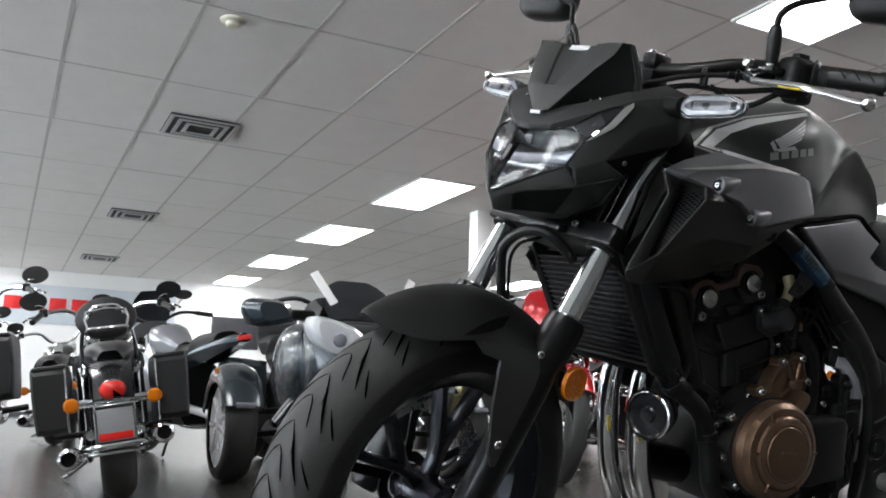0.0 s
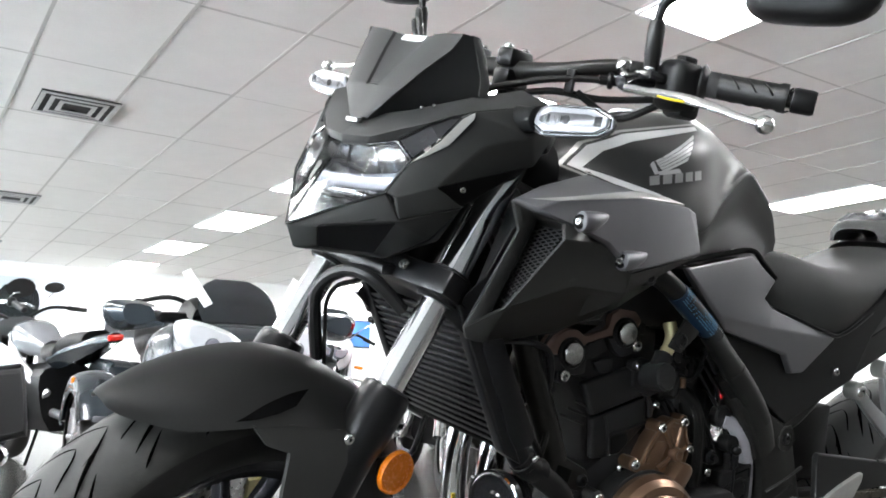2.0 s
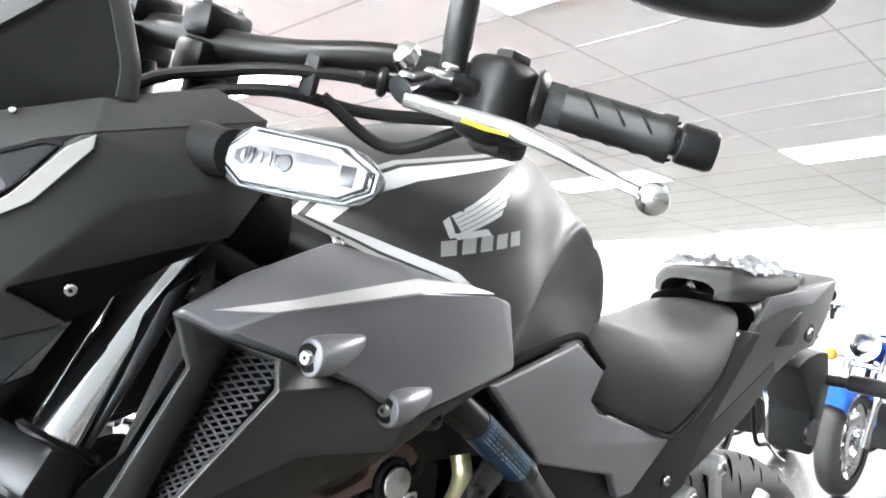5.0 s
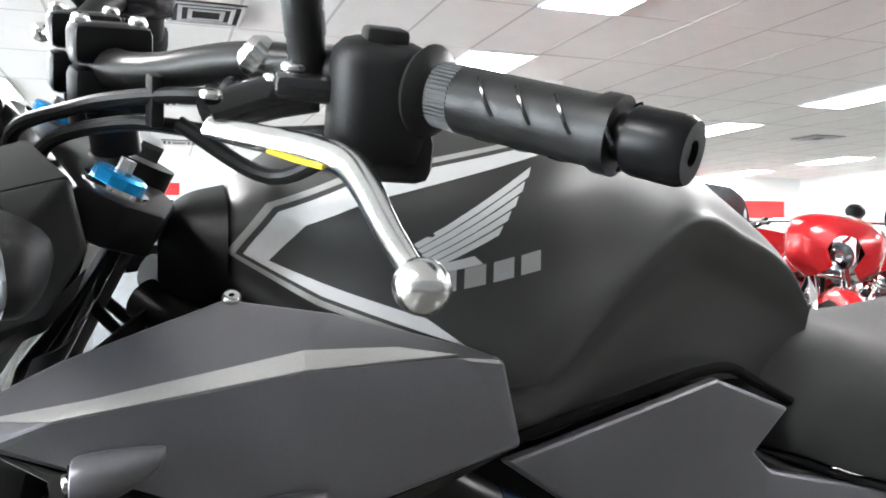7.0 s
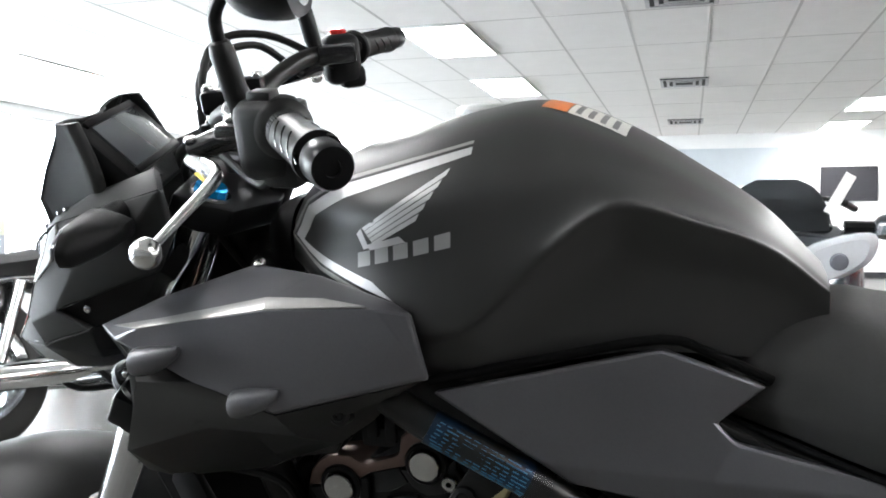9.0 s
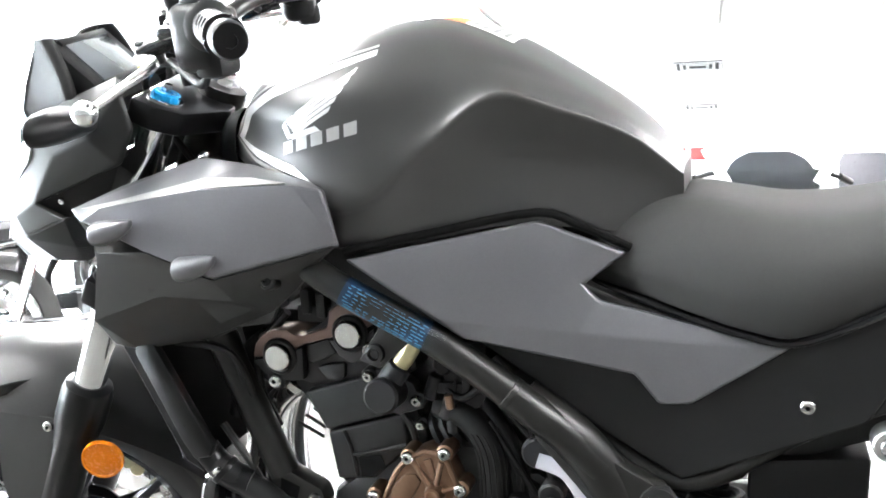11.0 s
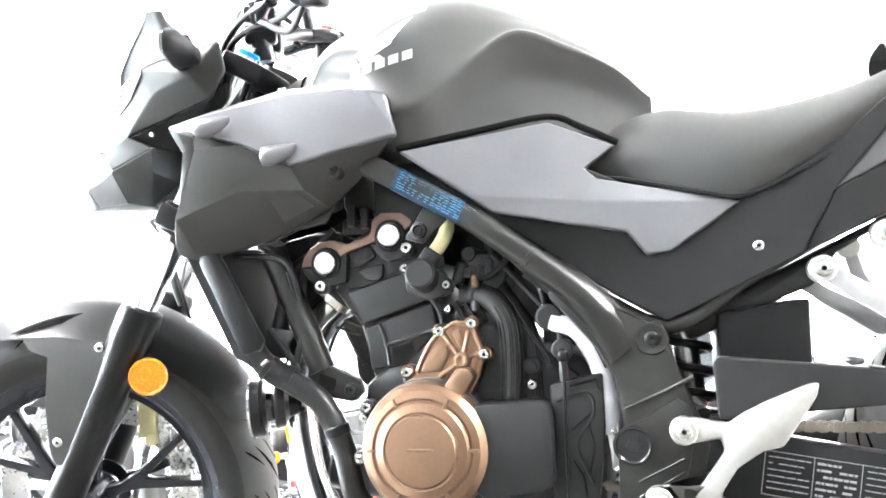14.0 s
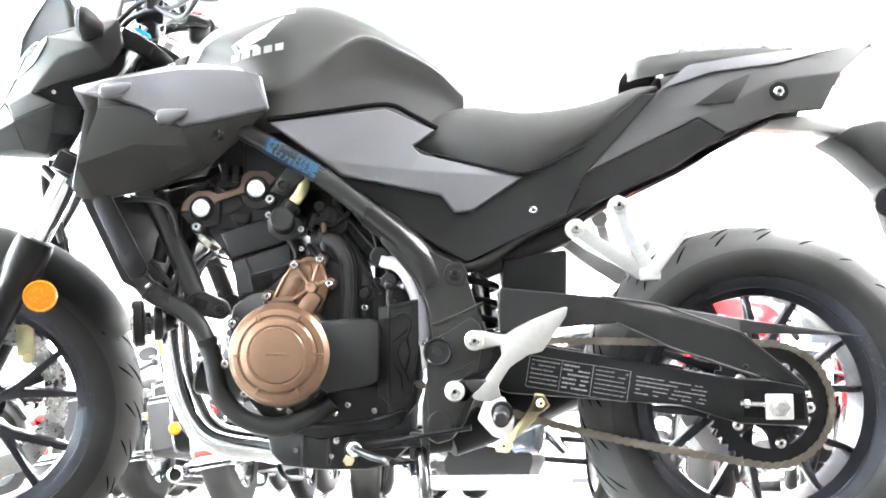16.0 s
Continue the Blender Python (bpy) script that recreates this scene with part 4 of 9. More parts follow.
for s in (-1, 1):
    # faceted reflector bowls behind the lens: two above the light guide and two below it on each side
    for (x, y, z, ry_, rz_, dep) in ((0.078, 0.020, 0.876, 0.018, 0.015, 0.026), (0.092, 0.060, 0.886, 0.020, 0.016, 0.026), (0.036, 0.016, 0.814, 0.015, 0.013, 0.022), (0.056, 0.048, 0.828, 0.014, 0.012, 0.022)):
        cup = bmesh.new()
        rings = []
        for q, k in ((0.0, 1.0), (0.45, 0.82), (0.8, 0.5), (1.0, 0.2)):
            rings.append([cup.verts.new((x + q * dep + 0.22 * (a + 1) * ry_ * (1 - q), s * (y + a * ry_ * k), z + b * rz_ * k * (1 - 0.15 * a))) for a, b in ((-1, -1), (0, -0.95), (1, -0.7), (1, 0.2), (0.9, 1), (0, 1.05), (-1, 0.9))])
        for r0, r1 in zip(rings, rings[1:]):
            for k in range(7):
                cup.faces.new((r0[k], r0[(k + 1) % 7], r1[(k + 1) % 7], r1[k]))
        cup.faces.new(rings[-1])
        bmesh.ops.solidify(cup, geom=cup.faces[:], thickness=0.0012)
        part("reflector_cup", cup, REFLECTOR, hl, sharp=12)
        part("led", box((x + dep - 0.004, s * y, z), (0.006, 0.010, 0.006), 0.001), LENSPIECE, hl)
        part("cup_shade", box((x + 0.010, s * y, z + rz_ + 0.002), (0.022, 1.9 * ry_, 0.0025), 0.0006), SATIN, hl)
    part("lower_reflector", shell([(0.010, s * 0.006, 0.797), (0.036, s * 0.044, 0.816), (0.062, s * 0.078, 0.838), (0.078, s * 0.070, 0.838), (0.060, s * 0.040, 0.818), (0.034, s * 0.006, 0.800)], [[0, 1, 4, 5], [1, 2, 3, 4]], (0, 0, -0.002), 0.0003), REFLECTOR, hl)
    part("inner_divider", shell([(0.074, s * 0.040, 0.897), (0.086, s * 0.046, 0.866), (0.098, s * 0.048, 0.868), (0.094, s * 0.042, 0.897)], [[0, 1, 2, 3]], (0, s * 0.0025, 0), 0), CHROME, hl)
guide = [(0.084, -0.086, 0.866), (0.062, -0.045, 0.854), (0.046, 0, 0.848), (0.062, 0.045, 0.854), (0.084, 0.086, 0.866)]
part("light_guide", loft([[(x + dx, y, z + dz) for dx, dz in ((0, 0.008), (-0.003, 0.004), (-0.003, -0.006), (0, -0.009), (0.014, -0.007), (0.014, 0.006))] for x, y, z in guide], 26, 24, closed=True), LENSPIECE, hl, "bright horizontal light guide")
ribs = bmesh.new()
for k in range(33):
    y = -0.064 + k * 0.004
    ribs = join(ribs, box((0.050 + 5.0 * y * y, y, 0.8345 + 2.4 * y * y), (0.010, 0.0022, 0.008), 0.0004))
tagged(part("prism_row", ribs, REFLECTOR, hl, "fine vertical prisms"), "fine vertical prisms", kind="stuff")
part("inner_bezel", join(box((0.096, 0, 0.862), (0.03, 0.15, 0.003), 0.001), box((0.066, 0, 0.828), (0.03, 0.11, 0.003), 0.001), box((0.092, 0, 0.880), (0.03, 0.003, 0.030), 0.001)), SATIN, hl)
for s in (-1, 1):
    part("lens_bezel", tube([(0.068, s * 0.036, 0.8975), (0.0855, s * 0.0680, 0.9085), (0.0865, s * 0.0945, 0.890), (0.0650, s * 0.0855, 0.848), (0.034, s * 0.0435, 0.8195), (0.000, 0, 0.7880)], 0.0018, 6, 1, False), GLOSSBLACK, hl)

VISOR = [[(0.073, 0, 0.927), (0.0735, 0.009, 0.927), (0.078, 0.017, 0.929), (0.104, 0.052, 0.945), (0.172, 0.104, 0.982)],
         [(0.090, 0, 0.971), (0.0885, 0.011, 0.970), (0.0865, 0.046, 0.965), (0.114, 0.069, 0.973), (0.171, 0.103, 1.000)],
         [(0.109, 0, 0.996), (0.1055, 0.019, 0.997), (0.1045, 0.060, 1.000), (0.126, 0.077, 1.004), (0.166, 0.099, 1.017)],
         [(0.1275, 0, 1.021), (0.1225, 0.028, 1.022), (0.1165, 0.067, 1.025), (0.133, 0.081, 1.029), (0.160, 0.095, 1.034)],
         [(0.1455, 0, 1.044), (0.1405, 0.036, 1.046), (0.1335, 0.070, 1.049), (0.143, 0.082, 1.050), (0.153, 0.090, 1.050)]]


def mix(p, q, f):
    """A point between two points."""
    return tuple(a + (b - a) * f for a, b in zip(p, q))


LIT = [mix(r[2], r[3], f) for r, f in zip(VISOR, (0.0, 0.05, 0.30, 0.95, 1.0))]
STEPPED = VISOR[:2] + [[mix(p, q, 0.10) for p, q in zip(VISOR[1], VISOR[2])]] + VISOR[2:]
LIT5 = LIT[:2] + [mix(LIT[1], LIT[2], 0.10)] + LIT[2:]


def visor_half(sg):
    """One half of the visor: a sunk channel that ends in a step, then a broad soft ridge."""
    g = bmesh.new()
    rows = []
    for j, (row, edge) in enumerate(zip(STEPPED, LIT5)):
        dip = 0.0035 if j > 1 else 0.0
        out = [(row[0][0] + dip, 0, row[0][2] - 0.3 * dip), (row[1][0] + dip, row[1][1] - 0.0015, row[1][2] - 0.3 * dip), row[1],
               mix(row[1], mix(edge, (edge[0] - 0.002, edge[1], edge[2] + 0.002), 1), 0.5), edge, (edge[0] + 0.006, edge[1] - 0.001, edge[2] - 0.002)]
        rows.append([g.verts.new((p[0], sg * p[1], p[2])) for p in out])
    for r0, r1 in zip(rows, rows[1:]):
        for k in range(len(r0) - 1):
            g.faces.new((r0[k], r0[k + 1], r1[k + 1], r1[k]))
    return g


vis_bm = join(visor_half(-1), visor_half(1))
bmesh.ops.remove_doubles(vis_bm, verts=vis_bm.verts[:], dist=0.0003)
bmesh.ops.recalc_face_normals(vis_bm, faces=vis_bm.faces[:])
rounded(vis_bm, 0.0014, 2, 25)
bmesh.ops.solidify(vis_bm, geom=vis_bm.faces[:], thickness=0.003)
visor = part("meter_visor", vis_bm, COWL, bike, "matte black meter visor with a sunk centre channel", STEER, sharp=38)
for sg in (-1, 1):
    # the side turns under the ridge, near-black to paint its shade, and ends in a folded rear edge
    g = bmesh.new()
    rows = []
    for j, (row, edge) in enumerate(zip(VISOR, LIT)):
        e, f = row[3], row[4]
        tuck = 0.004 if j < 4 else 0.0
        rows.append([g.verts.new((p[0] + tuck, sg * (p[1] - 0.8 * tuck), p[2])) for p in (mix(edge, e, -0.10), mix(edge, f, 0.35), mix(edge, f, 0.75), f)])
    for r0, r1 in zip(rows, rows[1:]):
        for k in range(3):
            g.faces.new((r0[k], r0[k + 1], r1[k + 1], r1[k]))
    bmesh.ops.recalc_face_normals(g, faces=g.faces[:])
    bmesh.ops.solidify(g, geom=g.faces[:], thickness=0.003)
    part("visor_side_shade", g, PLASTIC, visor, "side of the visor, near-black to paint its shade", sharp=40)
    edge_line = [r[4] for r in VISOR]
    part("visor_edge", loft([[(x + a, sg * (y + b), z) for a, b in ((-0.003, 0.001), (0.004, 0.004), (0.012, 0.002), (0.012, -0.006), (0.002, -0.006))] for x, y, z in edge_line], 16, 20, closed=True), COWL, visor, "folded rear edge")
    for q in range(2):
        part("visor_screw", cyl((0.118 + 0.012 * q, sg * (0.0640 + 0.008 * q), 0.953 + 0.0055 * q), (0.113 + 0.012 * q, sg * (0.0680 + 0.008 * q), 0.954 + 0.0055 * q), 0.0023, n=12, bev=0.0006), STEEL, visor)
part("visor_slot", moved(box((0, 0, 0), (0.003, 0.040, 0.010), 0.001), Matrix.Translation((0.1435, 0, 1.0395)) @ Matrix.Rotation(radians(36), 4, "Y")), DECAL, visor, "pale slot at the visor's top edge")
part("visor_foot", box((0.0715, 0, 0.9235), (0.010, 0.022, 0.006), 0.0015), HANGER, visor)
# near-black sheet paints the shade in the gap below the visor
part("visor_gap_shade", sided([(0.076, 0, 0.924), (0.080, -0.02, 0.925), (0.110, -0.054, 0.944), (0.176, -0.100, 0.980), (0.170, -0.09, 0.962), (0.11, 0, 0.94)], [[0, 1, 2, 3, 4, 5]], (0.004, 0, -0.004), 0.001), SHADEBLACK, visor)
dash_m = STEER @ Matrix.Translation((0.190, 0, 1.0085)) @ Matrix.Rotation(radians(-41), 4, "Y")
dash = part("instrument_panel", join(box((-0.012, 0, 0), (0.024, 0.170, 0.100), 0.008), box((-0.040, 0, -0.020), (0.050, 0.130, 0.050), 0.010)), PLASTIC, bike, "black digital instrument panel", dash_m)
part("display", box((0.0005, 0.0, 0.010), (0.003, 0.118, 0.058), 0.001), SCREEN, dash, "grey display glass")
part("bezel", join(box((0.001, 0, 0.043), (0.005, 0.134, 0.008), 0.001), box((0.001, 0, -0.023), (0.005, 0.134, 0.008), 0.001)), SATIN, dash)
part("dash_button", cyl((0.0, -0.04, -0.036), (0.005, -0.04, -0.036), 0.006), GRIP, dash)
part("dash_button", cyl((0.0, 0.04, -0.036), (0.005, 0.04, -0.036), 0.006), GRIP, dash)

# -- turn signals --
def signal(s, parent_m, name="turn_signal"):
    """A flat lens on a short stalk, from the cowl outwards."""
    L, hgt = 0.106, 0.037
    a, b = Vector((0.204, s * 0.169, 0.968)), Vector((0.210, s * 0.274, 0.976))
    out = (b - a).normalized()
    face = Vector((-0.97, s * -0.05, 0.10))
    face = (face - out * face.dot(out)).normalized()
    up = out.cross(face) * (1 if s < 0 else -1)
    up = up if up.z > 0 else -up
    m = Matrix(((out.x, face.x, up.x, a.x), (out.y, face.y, up.y, a.y), (out.z, face.z, up.z, a.z), (0, 0, 0, 1)))
    poly = [(0.0, 0.004), (0.016, hgt / 2), (L * 0.78, hgt / 2 - 0.001), (L, 0.006), (L, -0.006), (L * 0.84, -hgt / 2 + 0.003), (0.016, -hgt / 2), (0.0, -0.008)]
    back = [[(x * k + 0.004 * (1 - k), d, z * k) for x, z in poly] for d, k in ((0.002, 1.0), (-0.008, 0.96), (-0.020, 0.72), (-0.030, 0.40))]
    body = part(name, moved(loft(back, 12, 33, closed=True), m), PLASTIC, bike, "black turn signal with a clear lens", parent_m)
    part("lens", moved(plate([(0.005 + x * 0.91, z * 0.84) for x, z in poly], 0.003, 0.009, 0.002), m), CLEARWHITE, body, "clear faceted lens")
    part("lens_edge", moved(plate([(0.002 + x * 0.965, z * 0.93) for x, z in poly], 0.002, 0.0055, 0.001), m), GLOSSBLACK, body)
    part("lens_rim", moved(plate(poly, 0.0005, 0.004, 0.001), m), CLEARWHITE, body, "clear outer rim")
    part("inner_rim", moved(plate([(0.012 + x * 0.78, z * 0.44) for x, z in poly], 0.0088, 0.0095, 0.0003), m), SIGNALIN, body)
    for k in range(6):
        part("bulb_detail", moved(box((0.018 + k * 0.0062, 0.0098, 0.0005), (0.0036, 0.001, 0.010 if k % 2 else 0.007), 0.0004), m), SMOKED if k in (1, 4) else SIGNALIN, body)
    part("bulb_detail", moved(lathe([(0, 0), (0.0055, 0), (0.005, 0.0012), (0, 0.0016)], (0.048, 0.0092, 0.0), (0.048, 1.0, 0.0), 14), m), SMOKED, body)
    part("bulb_detail", moved(box((0.090, 0.0094, 0.0), (0.010, 0.001, 0.012), 0.0004), m), SMOKED, body)
    part("stalk", lathe([(0, 0), (0.0185, 0), (0.0175, 0.010), (0.0150, 0.030), (0.0150, 0.040), (0, 0.040)], Vector((0.212, s * 0.134, 0.964)), a + out * 0.004, 18), PLASTIC, body)
    return body


signal(-1, STEER)
signal(1, STEER)

# -- handlebar and controls --
before_bars = set(bpy.data.objects)
bar_pts = [(0.300, -0.0, 1.038), (0.300, -0.055, 1.038), (0.308, -0.110, 1.046), (0.336, -0.170, 1.064), (0.368, -0.225, 1.068), (0.395, -0.280, 1.067), (0.430, -0.370, 1.066)]
bars_bm = join(tube(bar_pts, [0.0138, 0.0134, 0.0118, 0.0108, 0.0108, 0.0108, 0.0108], 16), mirrored(tube(bar_pts, [0.0138, 0.0134, 0.0118, 0.0108, 0.0112, 0.0112, 0.0112], 16)))
hbar = part("handlebar", bars_bm, FRAME, bike, "black tapered handlebar", STEER)
for s in (-1, 1):
    part("bar_clamp", join(box((0.300, s * 0.038, 1.052), (0.050, 0.028, 0.026), 0.006), box((0.300, s * 0.038, 1.022), (0.050, 0.028, 0.03), 0.006), cyl((0.304, s * 0.038, 0.98), (0.300, s * 0.038, 1.012), 0.016)), SATIN, hbar, "black bar clamp")
    screw((0.282, s * 0.038, 1.064), 0.006, hbar, STEEL, (0, 0, 1), 0.006)
    screw((0.318, s * 0.038, 1.064), 0.006, hbar, STEEL, (0, 0, 1), 0.006)
    g0, g1 = Vector((0.391, s * 0.264, 1.0667)), Vector((0.4275, s * 0.3625, 1.0665))
    d = (g1 - g0).normalized()
    L = (g1 - g0).length
    grip = part("grip", lathe([(0, 0), (0.022, 0), (0.024, 0.003), (0.022, 0.006), (0.0160, 0.010), (0.0160, 0.024), (0.0168, 0.026), (0.0166, L - 0.012), (0.0185, L - 0.008), (0.0185, L), (0.012, L), (0, L)], g0, g1, 28), GRIP, bike, "black rubber grip with slanted grooves", STEER)
    ribs = bmesh.new()
    for k in range(4):
        for a0 in (0.4, 2.5, 4.6):
            pts = []
            for i in range(7):
                ang = a0 + i * 0.17
                w = g0 + d * (0.036 + k * 0.020 + i * 0.0022)
                e1 = d.orthogonal().normalized()
                e2 = d.cross(e1)
                pts.append(w + 0.0164 * (math.cos(ang) * e1 + math.sin(ang) * e2))
            ribs = join(ribs, tube(pts, 0.0012, 6, 2))
    part("grip_ribs", ribs, GLOSSBLACK, grip)
    knurl = bmesh.new()
    for k in range(44):
        ang = 2 * math.pi * k / 44
        e1 = d.orthogonal().normalized()
        e2 = d.cross(e1)
        c = 0.0160 * (math.cos(ang) * e1 + math.sin(ang) * e2)
        knurl = join(knurl, tube([g0 + d * 0.010 + c, g0 + d * 0.023 + c], 0.0008, 4, 1, False))
    part("grip_knurl", knurl, GRIP, grip)
    part("bar_end", lathe([(0, 0), (0.011, 0), (0.011, 0.005), (0.0150, 0.006), (0.0158, 0.009), (0.0158, 0.029), (0.0140, 0.033), (0.006, 0.033), (0.006, 0.030), (0, 0.030)], g1, g1 + d, 28), SATIN, bike, "black bar end weight", STEER)
    sw = Matrix.Translation((0.377, s * 0.243, 1.066)) @ Matrix.Rotation(s * radians(20), 4, "Z")
    box1 = part("switch_housing", join(moved(box((0, 0, -0.010), (0.050, 0.046, 0.066), 0.014, segments=3), sw), moved(box((0.012, -s * 0.0, -0.034), (0.034, 0.038, 0.03), 0.008), sw)), PLASTIC, bike, "black switch housing", STEER)
    part("switch_button", moved(box((0.0, s * 0.004, 0.024), (0.022, 0.018, 0.010), 0.003), sw), REDPLASTIC if s > 0 else GRIP, box1, "red engine stop switch" if s > 0 else "")
    part("switch_button", moved(box((0.026, 0.0, 0.004), (0.006, 0.016, 0.012), 0.002), sw), GRIP, box1)
    perch = part("lever_perch", join(moved(box((-0.012, -s * 0.035, 0.0), (0.052, 0.026, 0.026), 0.006), sw), moved(box((-0.030, -s * 0.02, -0.006), (0.045, 0.05, 0.014), 0.005), sw)), GLOSSBLACK, bike, "gloss black lever perch", STEER)
    part("perch_arm", tube([(0.356, s * 0.2135, 1.056), (0.330, s * 0.207, 1.050), (0.300, s * 0.208, 1.041)], [0.012, 0.0125, 0.011], 14, 4, flat=0.75), GLOSSBLACK, perch)
    screw((0.3375, s * 0.206, 1.0595), 0.007, perch, STEEL, (0, 0, 1), 0.004)
    screw((0.302, s * 0.2085, 1.0505), 0.006, perch, STEEL, (0, 0, 1), 0.004)
    screw(sw @ Vector((-0.042, -s * 0.012, 0.0015)), 0.007, perch, STEEL, (0, 0, 1), 0.004)
    lever_line = [Vector((0.300, s * 0.212, 1.036)), Vector((0.316, s * 0.240, 1.037)), Vector((0.331, s * 0.270, 1.038)), Vector((0.336, s * 0.290, 1.0365)), Vector((0.330, s * 0.318, 1.032)), Vector((0.320, s * 0.352, 1.0255)), Vector((0.311, s * 0.388, 1.0198))]
    ball = lathe([(0.0108 * math.sin(math.pi * k / 10), -0.0108 * math.cos(math.pi * k / 10)) for k in range(11)], (0.3098, s * 0.392, 1.0192), (0.3098, s * 0.392, 2.0), 22)
    lever = part("clutch_lever" if s < 0 else "brake_lever", join(tube(lever_line, [0.0066, 0.0074, 0.0080, 0.0080, 0.0068, 0.0057, 0.0048], 14, flat=0.7), ball), ALUSHINE, bike, "polished aluminium lever with a ball end", STEER)
    if s < 0:
        part("paint_mark", tube([Vector((0.3135, -0.252, 1.0335)), Vector((0.3215, -0.266, 1.0325)), Vector((0.3275, -0.281, 1.033))], 0.0013, 6), PAINTMARK, lever, "yellow paint mark")
    b0 = Vector((0.352, s * 0.2135, 1.066))
    boot = part("mirror_boot", lathe([(0, 0), (0.010, 0), (0.010, 0.018), (0.0108, 0.020), (0.0108, 0.056), (0.009, 0.064), (0.007, 0.066), (0, 0.066)], b0, b0 + Vector((-0.06, 0, 0.35)), 20), GRIP, bike, "black rubber boot of the mirror stem", STEER)
    stem_pts = [b0 + Vector((-0.011, 0, 0.062)), b0 + Vector((-0.010, s * 0.004, 0.085)), b0 + Vector((0.004, s * 0.020, 0.104)), b0 + Vector((0.022, s * 0.052, 0.118)), b0 + Vector((0.040, s * 0.078, 0.130))]
    mirror = part("mirror", tube(stem_pts, 0.0058, 12), SATIN, bike, "black bar mirror", STEER)
    mc = b0 + Vector((0.066, s * 0.150, 0.142))
    rings = []
    for q, sc in ((-0.034, 0.42), (-0.026, 0.80), (-0.010, 0.97), (0.006, 1.0), (0.012, 0.97)):
        ring = []
        for k in range(20):
            t = 2 * math.pi * k / 20
            cx, cz = math.cos(t), math.sin(t)
            ey = 0.082 * sc * math.copysign(abs(cx) ** 0.62, cx)
            ez = (0.052 - 0.012 * cx * s) * sc * math.copysign(abs(cz) ** 0.62, cz)
            ring.append((mc.x + q, mc.y + ey, mc.z + ez - 0.06 * (ey * s) * 0.8))
        rings.append(ring)
    part("mirror_shell", loft(rings, 14, 41, closed=True), PLASTIC, mirror, "black plastic mirror housing")
    part("mirror_glass", moved(cyl((0, 0, 0), (0, 0, 0.002), 1, n=40), Matrix.Translation(mc + Vector((0.0125, 0, 0))) @ Matrix.Rotation(radians(90), 4, "Y") @ Matrix.Diagonal((0.044, 0.072, 1, 1))), MIRROR, mirror)
    part("mirror_collar", cyl(stem_pts[-1] - Vector((0.008, s * 0.02, 0.003)), stem_pts[-1] + Vector((0.006, s * 0.012, 0.002)), 0.0095, 0.013, n=16, bev=0.002), SATIN, mirror)
cables = [[(0.335, -0.185, 1.046), (0.300, -0.14, 1.038), (0.265, -0.09, 1.020), (0.240, -0.03, 0.985), (0.27, 0.0, 0.90), (0.35, 0.03, 0.80)],
          [(0.372, -0.22, 1.035), (0.335, -0.16, 1.020), (0.285, -0.11, 1.015), (0.25, -0.06, 0.98), (0.28, -0.03, 0.88), (0.36, -0.03, 0.78)],
          [(0.335, 0.185, 1.046), (0.285, 0.16, 1.09), (0.235, 0.10, 1.065), (0.235, 0.05, 0.96), (0.17, 0.02, 0.80)],
          [(0.372, 0.22, 1.050), (0.300, 0.17, 1.10), (0.245, 0.11, 1.09), (0.24, 0.06, 0.98), (0.28, 0.04, 0.88)],
          [(0.375, -0.225, 1.030), (0.350, -0.18, 1.000), (0.310, -0.14, 1.022)]]
for c in cables:
    part("control_cable", tube(c, 0.0048, 10), HOSE, bike, "black control cable", STEER)
part("cable_adjuster", join(cyl((0.340, -0.192, 1.0465), (0.318, -0.163, 1.0435), 0.0065, n=12, bev=0.001), cyl((0.329, -0.178, 1.045), (0.325, -0.172, 1.0445), 0.011, n=24, bev=0.002)), SATIN, bike, "", STEER)
part("cable_clip", box((0.298, -0.135, 1.034), (0.008, 0.012, 0.03), 0.002), PLASTIC, bike, "", STEER)
part("clutch_boss", lathe([(0, 0), (0.008, 0), (0.012, 0.006), (0.012, 0.014), (0.008, 0.019), (0, 0.020)], (0.345, -0.186, 1.062), (0.33, -0.175, 1.075), 18), STEEL, bike, "", STEER)

for ob in set(bpy.data.objects) - before_bars:
    # both halves of the bar sweep back and down with their controls
    for v in ob.data.vertices:
        v.co.x += 0.047 * abs(v.co.y)
        v.co.z -= 0.020 * abs(v.co.y)

